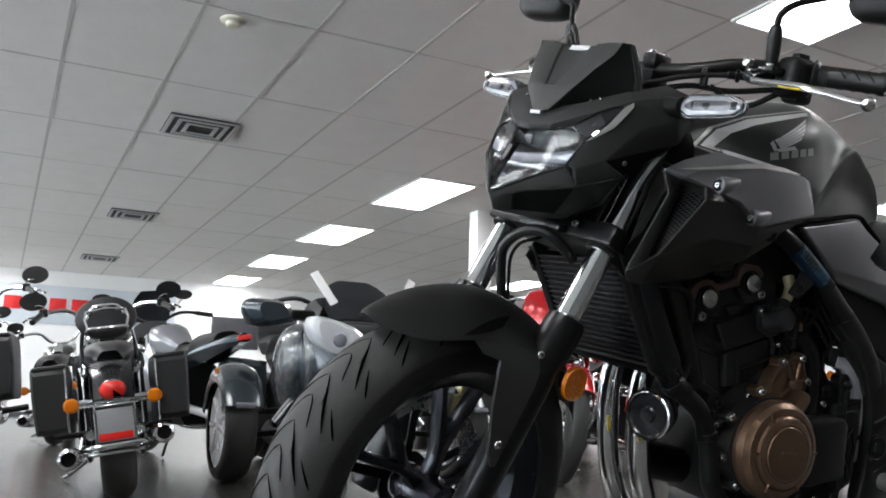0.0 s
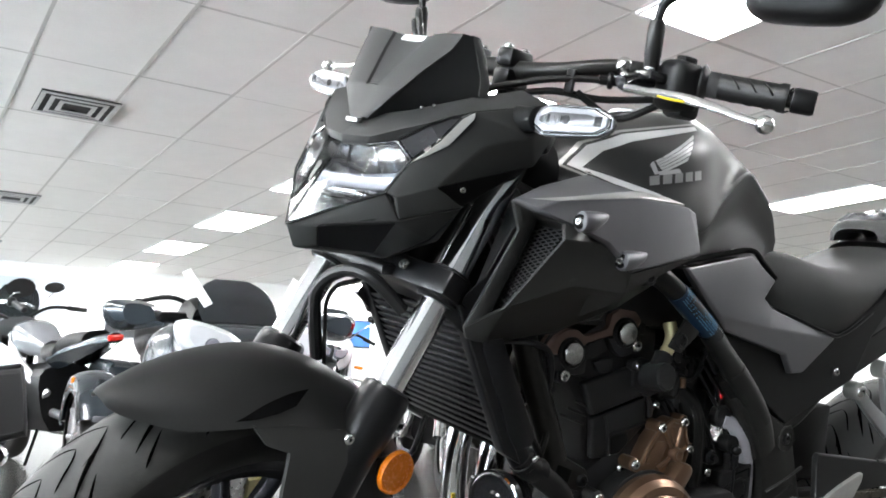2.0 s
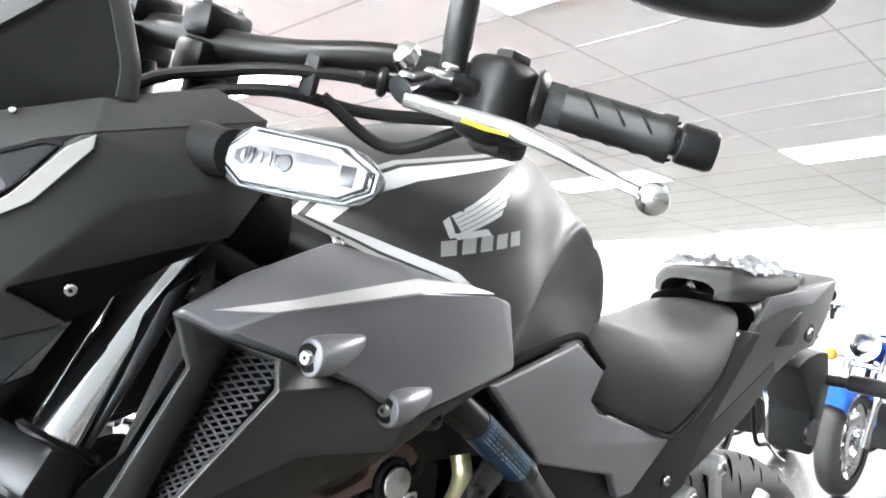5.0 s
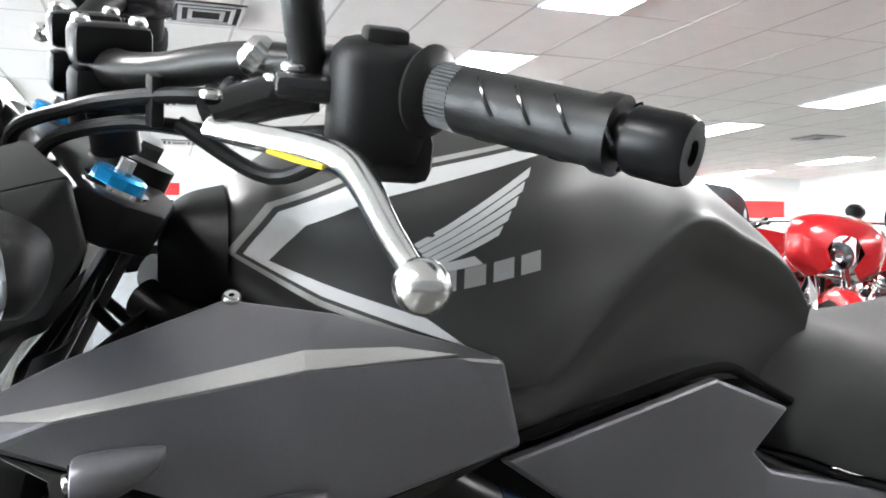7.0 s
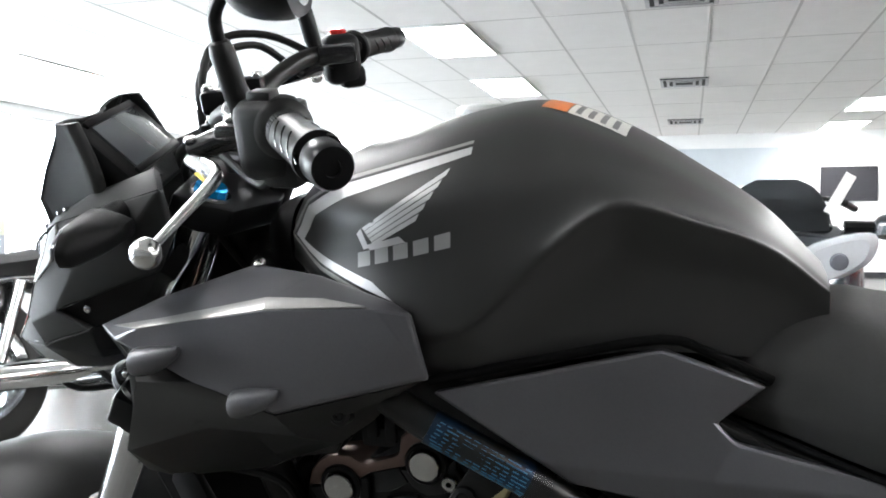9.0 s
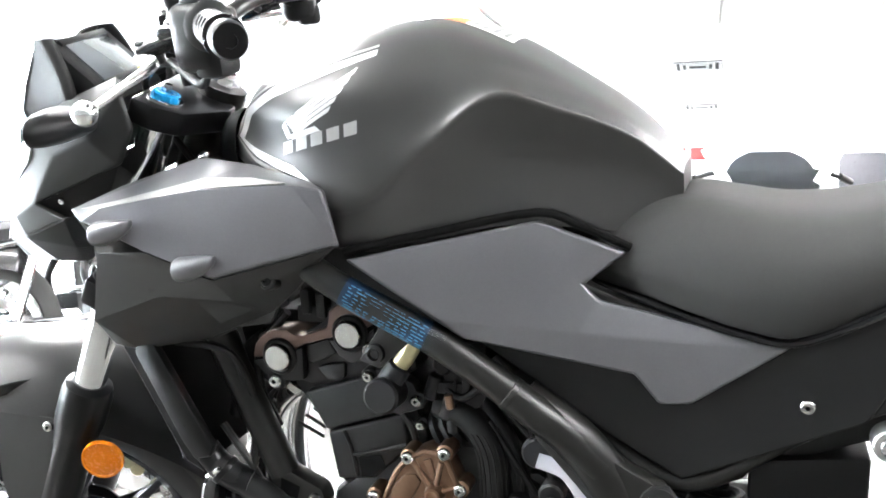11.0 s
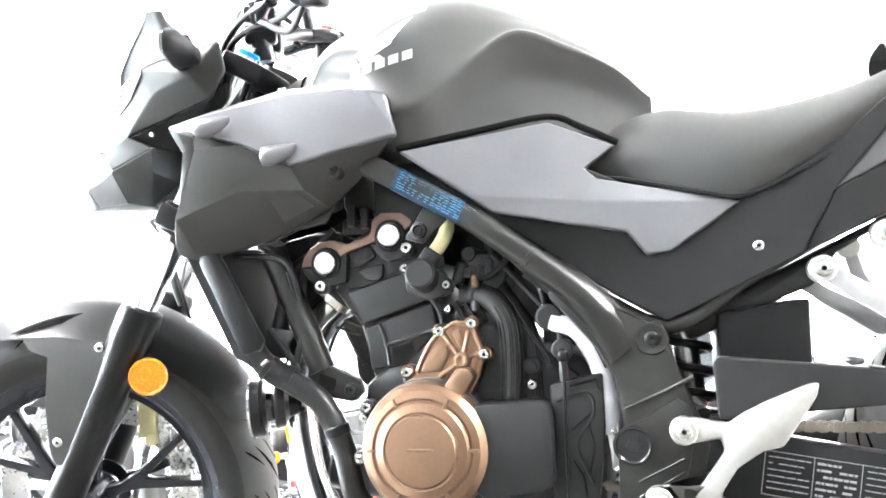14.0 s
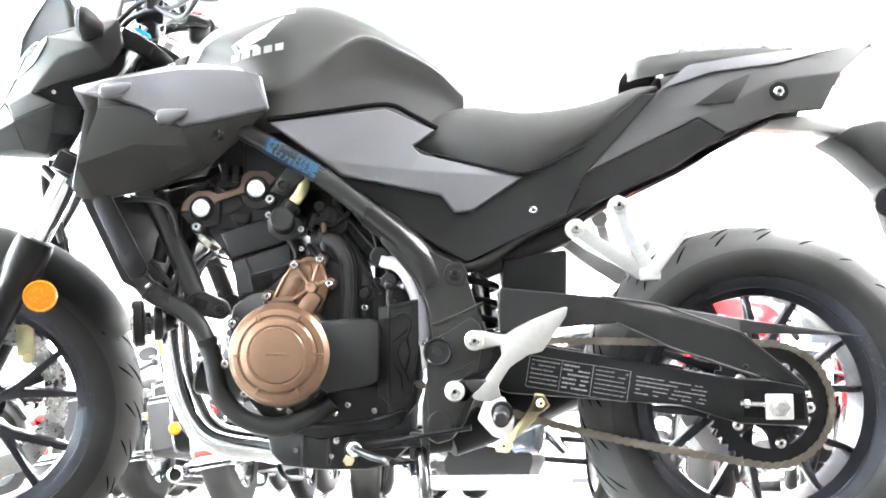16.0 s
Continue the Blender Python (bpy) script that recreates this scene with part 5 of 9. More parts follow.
# -- tank --
T = {0.385: [(0, 0.930), (0.040, 0.928), (0.062, 0.918), (0.072, 0.903), (0.070, 0.884), (0.04, 0.866)],
     0.405: [(0, 0.958), (0.055, 0.952), (0.080, 0.932), (0.090, 0.908), (0.088, 0.878), (0.05, 0.858)],
     0.450: [(0, 0.988), (0.080, 0.978), (0.119, 0.946), (0.131, 0.885), (0.124, 0.858), (0.08, 0.840)],
     0.520: [(0, 1.006), (0.092, 0.996), (0.150, 0.948), (0.1685, 0.852), (0.160, 0.820), (0.140, 0.800)],
     0.590: [(0, 1.024), (0.094, 1.012), (0.147, 0.966), (0.174, 0.852), (0.159, 0.816), (0.149, 0.790)],
     0.651: [(0, 1.026), (0.080, 1.014), (0.124, 0.973), (0.149, 0.895), (0.133, 0.846), (0.131, 0.800)],
     0.719: [(0, 1.000), (0.068, 0.990), (0.100, 0.969), (0.130, 0.942), (0.110, 0.880), (0.114, 0.812)],
     0.784: [(0, 0.960), (0.054, 0.954), (0.082, 0.943), (0.105, 0.924), (0.089, 0.871), (0.093, 0.808)],
     0.845: [(0, 0.917), (0.042, 0.912), (0.063, 0.907), (0.079, 0.896), (0.068, 0.854), (0.070, 0.800)],
     0.893: [(0, 0.862), (0.029, 0.862), (0.045, 0.860), (0.053, 0.854), (0.051, 0.836), (0.046, 0.815)]}
def ridged(x, h):
    """The section with two more points close to its widest one, for a tighter knee ridge."""
    f = 0.30 if x > 0.60 else 0.5
    near = lambda p, q: (q[0] + f * (p[0] - q[0]), q[1] + f * (p[1] - q[1]))
    return h[:3] + [near(h[2], h[3]), h[3], near(h[4], h[3])] + h[4:]


tank_bm = loft([half_profile(x, ridged(x, h)) for x, h in T.items()], 72, 81)
bmesh.ops.recalc_face_normals(tank_bm, faces=tank_bm.faces[:])
tank_tree = BVHTree.FromBMesh(tank_bm)
tank = part("fuel_tank", tank_bm, TANK, bike, "matte black sculpted fuel tank", sharp=70)


def skin(x, z, off, s=-1):
    hit = tank_tree.ray_cast(Vector((x, s, z)), Vector((0, -s, 0)))
    return hit[0] + hit[1] * off if hit[0] is not None else Vector((x, s * 0.12, z))


def decal(quads, name, mat, label, s=-1, off=0.0008, n=6):
    """Film laid on the tank's side: four corners in x and z, each split finely."""
    bm = bmesh.new()
    for a, b, c, d in quads:
        g = []
        for i in range(n + 1):
            row = []
            for j in range(3):
                u, v = i / n, j / 2
                x = (1 - v) * ((1 - u) * a[0] + u * b[0]) + v * ((1 - u) * d[0] + u * c[0])
                z = (1 - v) * ((1 - u) * a[1] + u * b[1]) + v * ((1 - u) * d[1] + u * c[1])
                row.append(bm.verts.new(skin(x, z, off, s)))
            g.append(row)
        for r0, r1 in zip(g, g[1:]):
            for k in range(2):
                bm.faces.new((r0[k], r1[k], r1[k + 1], r0[k + 1]))
    return part(name, bm, mat, tank, label, sharp=70)


for s in (-1, 1):
    decal([((0.402, 0.910), (0.424, 0.940), (0.440, 0.934), (0.418, 0.908)), ((0.424, 0.940), (0.470, 0.962), (0.478, 0.952), (0.440, 0.934)),
           ((0.470, 0.962), (0.600, 0.994), (0.600, 0.988), (0.478, 0.952)),
           ((0.402, 0.910), (0.450, 0.890), (0.462, 0.895), (0.418, 0.908)), ((0.450, 0.890), (0.536, 0.866), (0.512, 0.882), (0.462, 0.895))],
          "tank_stripe", DECAL, "silver angular stripe decal", s)
    decal([((0.391, 0.909), (0.417, 0.944), (0.4215, 0.9425), (0.397, 0.9095)), ((0.417, 0.944), (0.466, 0.967), (0.468, 0.964), (0.4215, 0.9425)), ((0.466, 0.967), (0.600, 0.999), (0.600, 0.9965), (0.468, 0.964)),
           ((0.391, 0.909), (0.447, 0.884), (0.4495, 0.8875), (0.397, 0.9095)), ((0.447, 0.884), (0.528, 0.861), (0.536, 0.8635), (0.4495, 0.8875))], "tank_border", BAND, "thin grey border of the stripe", s)
    wing = []
    for k in range(5):
        f = k / 4
        a = (0.503 + 0.010 * f, 0.928 - 0.012 * f)
        b = (0.584 - 0.024 * f, 0.978 - 0.036 * f)
        wing.append((a, b, (b[0] - 0.003, b[1] - 0.0062), (a[0] + 0.003, a[1] - 0.0022)))
    wing.append(((0.4965, 0.9225), (0.5015, 0.9275), (0.510, 0.911), (0.504, 0.909)))
    wing.append(((0.507, 0.9135), (0.541, 0.9225), (0.547, 0.9175), (0.511, 0.909)))
    decal(wing, "tank_emblem", DECAL, "silver emblem of slanted bars", s, n=4)
    blocks = []
    for k in range(5):
        x = 0.497 + k * 0.0190
        z = 0.8915 + k * 0.0043
        blocks.append(((x, z + 0.0142), (x + 0.0140, z + 0.0176), (x + 0.0140, z + 0.0044), (x, z + 0.0012)))
    decal(blocks, "tank_lettering", LETTER, "row of five silver bars in place of lettering", s, n=2)
part("filler_cap", lathe([(0, 0), (0.036, 0), (0.036, 0.004), (0.032, 0.007), (0, 0.007)], (0.585, 0, 1.019), (0.58, 0, 1.5), 32), ALU, tank, "silver filler cap")
def top_label(x0, x1, y0, y1, mat, label):
    """A film laid on the top of the tank."""
    bm = bmesh.new()
    g = [[bm.verts.new(tank_tree.ray_cast(Vector((x0 + (x1 - x0) * i / 4, y0 + (y1 - y0) * j / 4, 2)), Vector((0, 0, -1)))[0] + Vector((0, 0, 0.0009 if x1 - x0 > 0.006 else 0.0014))) for j in range(5)] for i in range(5)]
    for r0, r1 in zip(g, g[1:]):
        for k in range(4):
            bm.faces.new((r0[k], r1[k], r1[k + 1], r0[k + 1]))
    return part("warning_label", bm, mat, tank, label, sharp=60)


top_label(0.646, 0.669, -0.052, 0.0, material("orange_label", (0.72, 0.20, 0.05), 0.45, 0, 0.1, 90, 0, 1, 0.1), "orange end of a warning label")
top_label(0.670, 0.722, -0.052, 0.0, CREAMLABEL, "white warning label")
for k in range(4):
    top_label(0.676 + 0.011 * k, 0.681 + 0.011 * k, -0.047, -0.006 - 0.006 * (k % 2), PRINT, "line of unreadable print")
part("tank_front_cover", loft([half_profile(x, h) for x, h in {0.345: [(0, 0.925), (0.03, 0.922), (0.045, 0.905), (0.045, 0.87), (0.04, 0.85)], 0.365: [(0, 0.938), (0.045, 0.934), (0.062, 0.915), (0.066, 0.88), (0.05, 0.85)], 0.392: [(0, 0.945), (0.055, 0.94), (0.078, 0.92), (0.084, 0.885), (0.06, 0.85)]}.items()], 14, 25), PLASTIC, bike, "black cover in front of the tank")


def two(name, pts, faces, inward, bev, mat, parent=bike, label="", m=None):
    """A shell on the left and its twin on the right, as two parts."""
    a = part(name, shell(pts, faces, inward, bev), mat, parent, label, m, sharp=17)
    b = part(name, shell([(x, -y, z) for x, y, z in pts], faces, (inward[0], -inward[1], inward[2]), bev), mat, parent, label, m, sharp=17)
    return a, b


# -- radiator shrouds --
up_pts = [(0.243, -0.198, 0.842), (0.300, -0.174, 0.866), (0.388, -0.146, 0.893), (0.455, -0.150, 0.884), (0.536, -0.176, 0.868), (0.556, -0.188, 0.862), (0.570, -0.192, 0.806),
          (0.430, -0.213, 0.772), (0.366, -0.230, 0.804), (0.268, -0.211, 0.832), (0.300, -0.218, 0.846), (0.430, -0.211, 0.866), (0.530, -0.197, 0.868), (0.430, -0.200, 0.875), (0.320, -0.204, 0.853)]
shrouds = two("radiator_shroud", up_pts, [[0, 1, 2, 14], [2, 3, 13, 14], [3, 4, 5, 12, 13], [0, 14, 10, 9], [14, 13, 11, 10], [13, 12, 11], [12, 5, 6], [11, 12, 6, 7], [10, 11, 7, 8, 9]],
              (0, 0.010, -0.004), 0.003, GREY, bike, "angular matte grey radiator shroud")
low_pts = [(0.245, -0.196, 0.838), (0.268, -0.207, 0.829), (0.366, -0.226, 0.801), (0.430, -0.209, 0.769), (0.566, -0.189, 0.803), (0.538, -0.170, 0.785), (0.505, -0.164, 0.752), (0.462, -0.152, 0.720), (0.369, -0.144, 0.682),
           (0.262, -0.140, 0.660), (0.232, -0.147, 0.668), (0.225, -0.150, 0.682), (0.262, -0.190, 0.806), (0.300, -0.227, 0.819), (0.302, -0.229, 0.800), (0.252, -0.195, 0.713),
           (0.350, -0.196, 0.746), (0.440, -0.190, 0.742), (0.400, -0.213, 0.775), (0.288, -0.188, 0.822), (0.252, -0.163, 0.700)]
low_faces = [[0, 1, 19, 12], [1, 13, 19], [1, 2, 14, 13], [2, 18, 14], [14, 18, 16, 15], [2, 3, 18], [3, 17, 18], [18, 17, 16], [3, 4, 5, 6, 17], [17, 6, 7], [16, 17, 7, 8], [15, 16, 8, 9], [15, 9, 10, 11], [20, 15, 11], [12, 19, 20, 11]]
for sh, s in zip(shrouds, (-1, 1)):
    def flip(p):
        return [(x, y * -s, z) for x, y, z in p]
    lp = flip(low_pts)
    part("shroud_band", shell([(x, y - s * -0.0012, z + 0.0014) for x, y, z in flip([(0.262, -0.202, 0.843), (0.320, -0.204, 0.853), (0.430, -0.200, 0.875), (0.484, -0.197, 0.8745), (0.522, -0.197, 0.8685), (0.430, -0.209, 0.866), (0.300, -0.216, 0.846)])],
                               [[0, 1, 6], [1, 2, 5, 6], [2, 3, 4, 5]], (0, s * -0.002, -0.002), 0.0004), BAND, sh, "silver-grey band along the shroud's upper edge")
    part("lower_panel", shell(lp, low_faces, (0, s * -0.006, 0), 0.002), LOWPANEL, sh, "dark lower panel of the shroud", sharp=28)
    # intake: recessed mesh between the front bar and the outer edge
    part("intake_rim", shell(flip([(0.288, -0.188, 0.822), (0.300, -0.227, 0.819), (0.302, -0.229, 0.800), (0.252, -0.195, 0.713), (0.252, -0.163, 0.700), (0.298, -0.172, 0.816), (0.313, -0.209, 0.813), (0.316, -0.209, 0.800), (0.268, -0.176, 0.710), (0.264, -0.150, 0.702)]),
                             [[0, 1, 6, 5], [1, 2, 7, 6], [2, 3, 8, 7], [3, 4, 9, 8], [4, 0, 5, 9]], (0.001, s * -0.001, 0), 0), LOWPANEL, sh, "dark rim of the air intake")
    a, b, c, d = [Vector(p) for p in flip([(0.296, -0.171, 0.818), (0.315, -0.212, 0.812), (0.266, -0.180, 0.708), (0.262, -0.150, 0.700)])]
    # near-black sheet behind the mesh paints the shade inside the intake
    part("intake_shade", shell([tuple(p + Vector((0.02, -s * 0.02, 0))) for p in (a, b, c, d)], [[0, 1, 2, 3]], (0.004, 0, 0), 0), SHADEBLACK, sh)
    mesh = bmesh.new()
    rows, cols = 40, 3
    for i in range(rows):
        for j in range(cols + 1):
            for k in range(2):
                u0, v0 = (j + (0.5 if i % 2 else 0)) / (cols + 0.5), i / rows
                u1, v1 = u0 + (0.5 if k else -0.5) / (cols + 0.5), (i + 1) / rows
                if not (0 <= u1 <= 1.001 and 0 <= u0 <= 1.001):
                    continue
                p = a.lerp(b, u0).lerp(d.lerp(c, u0), v0) + Vector((0.001, -s * 0.001, 0))
                q = a.lerp(b, u1).lerp(d.lerp(c, u1), v1) + Vector((0.001, -s * 0.001, 0))
                mesh = join(mesh, tube([p, q], 0.0009, 5, 1, False))
    part("intake_mesh", mesh, MESHM, sh, "dark grey expanded mesh")
    for x, y, z in ((0.313, 0.2435, 0.8235), (0.3985, 0.2265, 0.7835)):
        # a screw sits in the blunt front end of a tapered boss on the panel
        sec = []
        for q, r in ((0.0, 0.0095), (0.0015, 0.0125), (0.012, 0.0132), (0.026, 0.0110), (0.040, 0.0062), (0.044, 0.0030)):
            sec.append([(x + q, s * (y - 0.004 - 0.10 * q) + s * r * math.sin(t), z + 0.10 * q + 0.7 * (0.0132 - r) * min(1, q / 0.012) + r * math.cos(t)) for t in [2 * math.pi * k / 16 for k in range(16)]])
        boss = part("screw_boss", loft(sec, 18, 33, closed=True), GREY, sh, "grey tapered screw boss")
        # near-black cup round the screw, painted for its shade
        part("boss_cup_shade", lathe([(0, 0), (0.0085, 0), (0.0092, 0.0012), (0.0078, 0.0012), (0, 0.0006)], (x, s * (y - 0.004), z), (x - 1, s * (y + 0.2), z), 20), SHADEBLACK, boss)
        screw((x - 0.0005, s * (y - 0.004), z), 0.0054, sh, STEEL, (-0.95, s * 0.2, 0), 0.004)
    part("inner_cowl", shell(flip([(0.330, -0.135, 0.712), (0.345, -0.136, 0.686), (0.400, -0.138, 0.694), (0.450, -0.138, 0.702), (0.470, -0.138, 0.735), (0.505, -0.138, 0.786), (0.420, -0.134, 0.770)]),
                             [[0, 1, 2], [0, 2, 3, 4], [0, 4, 5, 6]], (0, s * -0.006, 0), 0.002), LOWPANEL, sh, "dark inner cover behind the shroud", sharp=20)
    screw((0.392, s * 0.1465, 0.8935), 0.0062, sh, STEEL, (0, s * 0.45, 0.9), 0.003)
    part("rubber_bush", cyl((0.483, s * 0.172, 0.763), (0.483, s * 0.190, 0.766), 0.0105, n=18, bev=0.002), GRIP, sh)
    screw((0.483, s * 0.190, 0.766), 0.006, sh, SATIN, (0, s, 0.1), 0.003)
    part("inner_wall", shell(flip([(0.262, -0.176, 0.806), (0.246, -0.154, 0.745), (0.205, -0.132, 0.694), (0.245, -0.142, 0.662), (0.372, -0.142, 0.680), (0.47, -0.13, 0.722), (0.47, -0.13, 0.86), (0.36, -0.14, 0.87)]), [list(range(8))], (0, s * -0.003, 0), 0), PLASTIC, sh)
    part("inner_gap_plate", shell(flip([(0.282, -0.165, 0.840), (0.256, -0.150, 0.708), (0.285, -0.060, 0.708), (0.340, -0.060, 0.870)]), [[0, 1, 2, 3]], (0.003, 0, 0), 0), PLASTIC, sh, "black inner air guard")

# -- radiator --
R0, R1 = Vector((0.228, 0, 0.700)), Vector((0.318, 0, 0.524))
rdir = (R1 - R0).normalized()
rn = Vector((-rdir.z * -1, 0, rdir.x)) * -1
rm = Matrix(((0, rdir.x, -rn.x, R0.x), (1, 0, 0, 0), (0, rdir.z, -rn.z, R0.z), (0, 0, 0, 1)))
Lr = (R1 - R0).length
# core is near-black to paint the shade between the fins
radiator = part("radiator", moved(box((0, Lr / 2, -0.010), (0.250, Lr, 0.018), 0.002), rm), SHADEBLACK, bike, "black finned radiator")
slat = None
for k in range(19):
    y = 0.008 + k * (Lr - 0.016) / 18
    mm = Matrix.Translation(rdir * y)
    if slat is None:
        slat = part("radiator_fin", moved(box((0, 0, 0.0035), (0.238, 0.0034, 0.010), 0.0008), rm), FIN, radiator, "", mm)
    else:
        shared("radiator_fin", slat, mm, radiator)
for s in (-1, 1):
    part("side_tank", moved(box((s * 0.131, Lr / 2, -0.004), (0.024, Lr + 0.02, 0.034), 0.005), rm), SATIN, radiator)
part("radiator_guard", shell([(0.259, -0.146, 0.657), (0.264, -0.146, 0.674), (0.286, -0.146, 0.674), (0.355, -0.146, 0.545), (0.350, -0.146, 0.532), (0.328, -0.146, 0.525), (0.312, -0.146, 0.548)], [[0, 1, 2, 3, 4, 5, 6]], (0, 0.012, 0), 0.0025), SATIN, radiator, "matte black side guard of the radiator", sharp=25)
part("radiator_hose", tube([(0.338, -0.128, 0.535), (0.350, -0.126, 0.505), (0.372, -0.12, 0.490), (0.405, -0.115, 0.475)], 0.0125, 14), HOSE, bike)

# -- frame --
tube_pts = [(0.335, -0.045, 0.870), (0.420, -0.110, 0.826), (0.508, -0.155, 0.780), (0.563, -0.163, 0.7495), (0.6425, -0.150, 0.7025), (0.698, -0.139, 0.662), (0.749, -0.132, 0.622), (0.785, -0.125, 0.592), (0.815, -0.120, 0.560)]
for s in (-1, 1):
    fr = part("frame_tube", tube([(x, y * -s, z) for x, y, z in tube_pts], [0.0155, 0.0155, 0.0155, 0.0155, 0.0160, 0.0172, 0.0190, 0.0195, 0.0195], 20), FRAME, bike, "black steel frame tube")
    part("frame_weld", cyl((0.724, s * 0.1355, 0.6420), (0.730, s * 0.1348, 0.6373), 0.0188, n=20, bev=0.001), FRAME, fr)
    pl = [(0.760, 0.618), (0.790, 0.600), (0.842, 0.566), (0.878, 0.548), (0.897, 0.520), (0.910, 0.480), (0.928, 0.432), (0.940, 0.412), (0.930, 0.360), (0.905, 0.318), (0.890, 0.282), (0.868, 0.254), (0.842, 0.246), (0.818, 0.262),
          (0.818, 0.310), (0.830, 0.375), (0.834, 0.430), (0.826, 0.482), (0.806, 0.520), (0.776, 0.556), (0.746, 0.590)]
    # cast web that runs from the tube into the pivot plate
    web = [[(x - 0.021, s * 0.118, z - 0.016), (x - 0.010, s * (0.118 + h), z - 0.008), (x + 0.010, s * (0.118 + h), z + 0.008), (x + w, s * 0.118, z + 0.016), (x + 0.010, s * 0.100, z + 0.008), (x - 0.010, s * 0.100, z - 0.008)]
           for x, z, h, w in ((0.735, 0.633, 0.018, 0.014), (0.765, 0.610, 0.021, 0.018), (0.795, 0.580, 0.020, 0.022), (0.820, 0.545, 0.017, 0.024), (0.836, 0.510, 0.014, 0.022))]
    part("frame_web", loft(web, 20, 30, closed=True), FRAME, fr)
    pp = part("pivot_plate", plate(pl, s * 0.100, s * 0.130, 0.006), FRAME, bike, "black cast swingarm pivot plate")
    part("pivot_cap", cyl((0.845, s * 0.128, 0.400), (0.845, s * 0.134, 0.400), 0.021, n=28, bev=0.002), PLASTIC, pp)
    part("pivot_bolt", cyl((0.845, s * 0.133, 0.400), (0.845, s * 0.136, 0.400), 0.0095, n=6, bev=0.001), PLASTIC, pp)
    part("bolt_boss", lathe([(0, 0), (0.021, 0), (0.019, 0.004), (0.013, 0.004), (0.012, 0.001), (0, 0.001)], (0.875, s * 0.128, 0.530), (0.875, s * 1.128, 0.530), 24), FRAME, pp)
    screw((0.875, s * 0.129, 0.530), 0.0095, pp, SATIN, (0, s, 0), 0.005)
    part("rib", tube([(0.838, s * 0.130, 0.445), (0.880, s * 0.130, 0.462), (0.922, s * 0.130, 0.482)][::1], 0.003, 6), FRAME, pp)
    for q in range(2):
        part("rib", tube([(0.850, s * 0.1305, 0.355 - 0.018 * q), (0.905, s * 0.1305, 0.383 - 0.016 * q)], 0.0022, 6, 1, False), FRAME, pp)
    part("pivot_lower_boss", cyl((0.848, s * 0.127, 0.282), (0.848, s * 0.133, 0.282), 0.022, n=24, bev=0.003), FRAME, pp)
    # front engine hanger
    hg = part("engine_hanger", join(tube([(0.352, s * 0.098, 0.672), (0.372, s * 0.100, 0.622), (0.400, s * 0.102, 0.560), (0.425, s * 0.102, 0.500)], 0.0185, 16), plate([(0.405, 0.512), (0.430, 0.510), (0.478, 0.488), (0.485, 0.470), (0.472, 0.456), (0.420, 0.466), (0.408, 0.482)], s * 0.086, s * 0.112, 0.004)), FRAME, bike, "black front engine hanger")
    # flat near-black patch paints the shade of a recess
    part("hanger_recess_shade", plate([(0.425, 0.497), (0.450, 0.488), (0.445, 0.472), (0.422, 0.477)], s * 0.112, s * 0.1128, 0), SHADEBLACK, hg)
    screw((0.470, s * 0.111, 0.473), 0.0095, hg, SATIN, (0, s, 0), 0.006)
    part("seat_rail", tube([(0.800, s * 0.095, 0.590), (0.900, s * 0.100, 0.545), (1.000, s * 0.095, 0.604), (1.100, s * 0.085, 0.658), (1.280, s * 0.07, 0.758), (1.450, s * 0.06, 0.83)], 0.011, 12), FRAME, bike, "black rear subframe rail")
LAB0, LAB1 = Vector((0.563, -0.163, 0.7495)), Vector((0.6425, -0.150, 0.7025))
lab_d = (LAB1 - LAB0).normalized()
lab_out = Vector((0, -1, 0)) - lab_d * Vector((0, -1, 0)).dot(lab_d)
lab_out.normalize()
lab_up = lab_out.cross(lab_d)
lab_up = lab_up if lab_up.z > 0 else -lab_up
tag = part("frame_label", tube([LAB0 - 0.004 * lab_d, LAB0.lerp(LAB1, 0.5), LAB1 + 0.002 * lab_d], 0.0163, 20, 4), STICKER, bike, "blue printed label round the frame tube")
lines = bmesh.new()
for r in range(8):
    ang = radians(56 - 13 * r)
    for k in range(11):
        p0 = LAB0.lerp(LAB1, (k + random.uniform(0.0, 0.35)) / 11)
        o = 0.0163 * (math.sin(ang) * lab_up + math.cos(ang) * lab_out)
        lines = join(lines, tube([p0 + o, p0 + o + lab_d * random.uniform(0.0035, 0.0082)], 0.00065, 4, 1, False))
part("label_film", tube([LAB1 + 0.001 * lab_d, LAB1 + 0.022 * lab_d + Vector((0, 0, 0.001))], 0.0168, 20, 3), CLEAR, tag, "clear end of the label film").visible_shadow = False
part("label_print", lines, INK, tag, "rows of pale blue print")

# -- engine --
eng = part("engine", plate([(0.485, 0.480), (0.555, 0.530), (0.660, 0.560), (0.740, 0.520), (0.790, 0.480), (0.815, 0.400), (0.810, 0.310), (0.770, 0.265), (0.640, 0.250), (0.560, 0.265), (0.505, 0.330), (0.478, 0.420)], -0.098, 0.100, 0.012), ENGINE, bike, "black liquid-cooled twin engine")
part("cylinder_core", plate([(0.440, 0.612), (0.480, 0.560), (0.495, 0.490), (0.520, 0.462), (0.600, 0.500), (0.612, 0.560), (0.598, 0.598), (0.560, 0.660), (0.470, 0.660)], -0.088, 0.090, 0.006), ENGINE, eng)
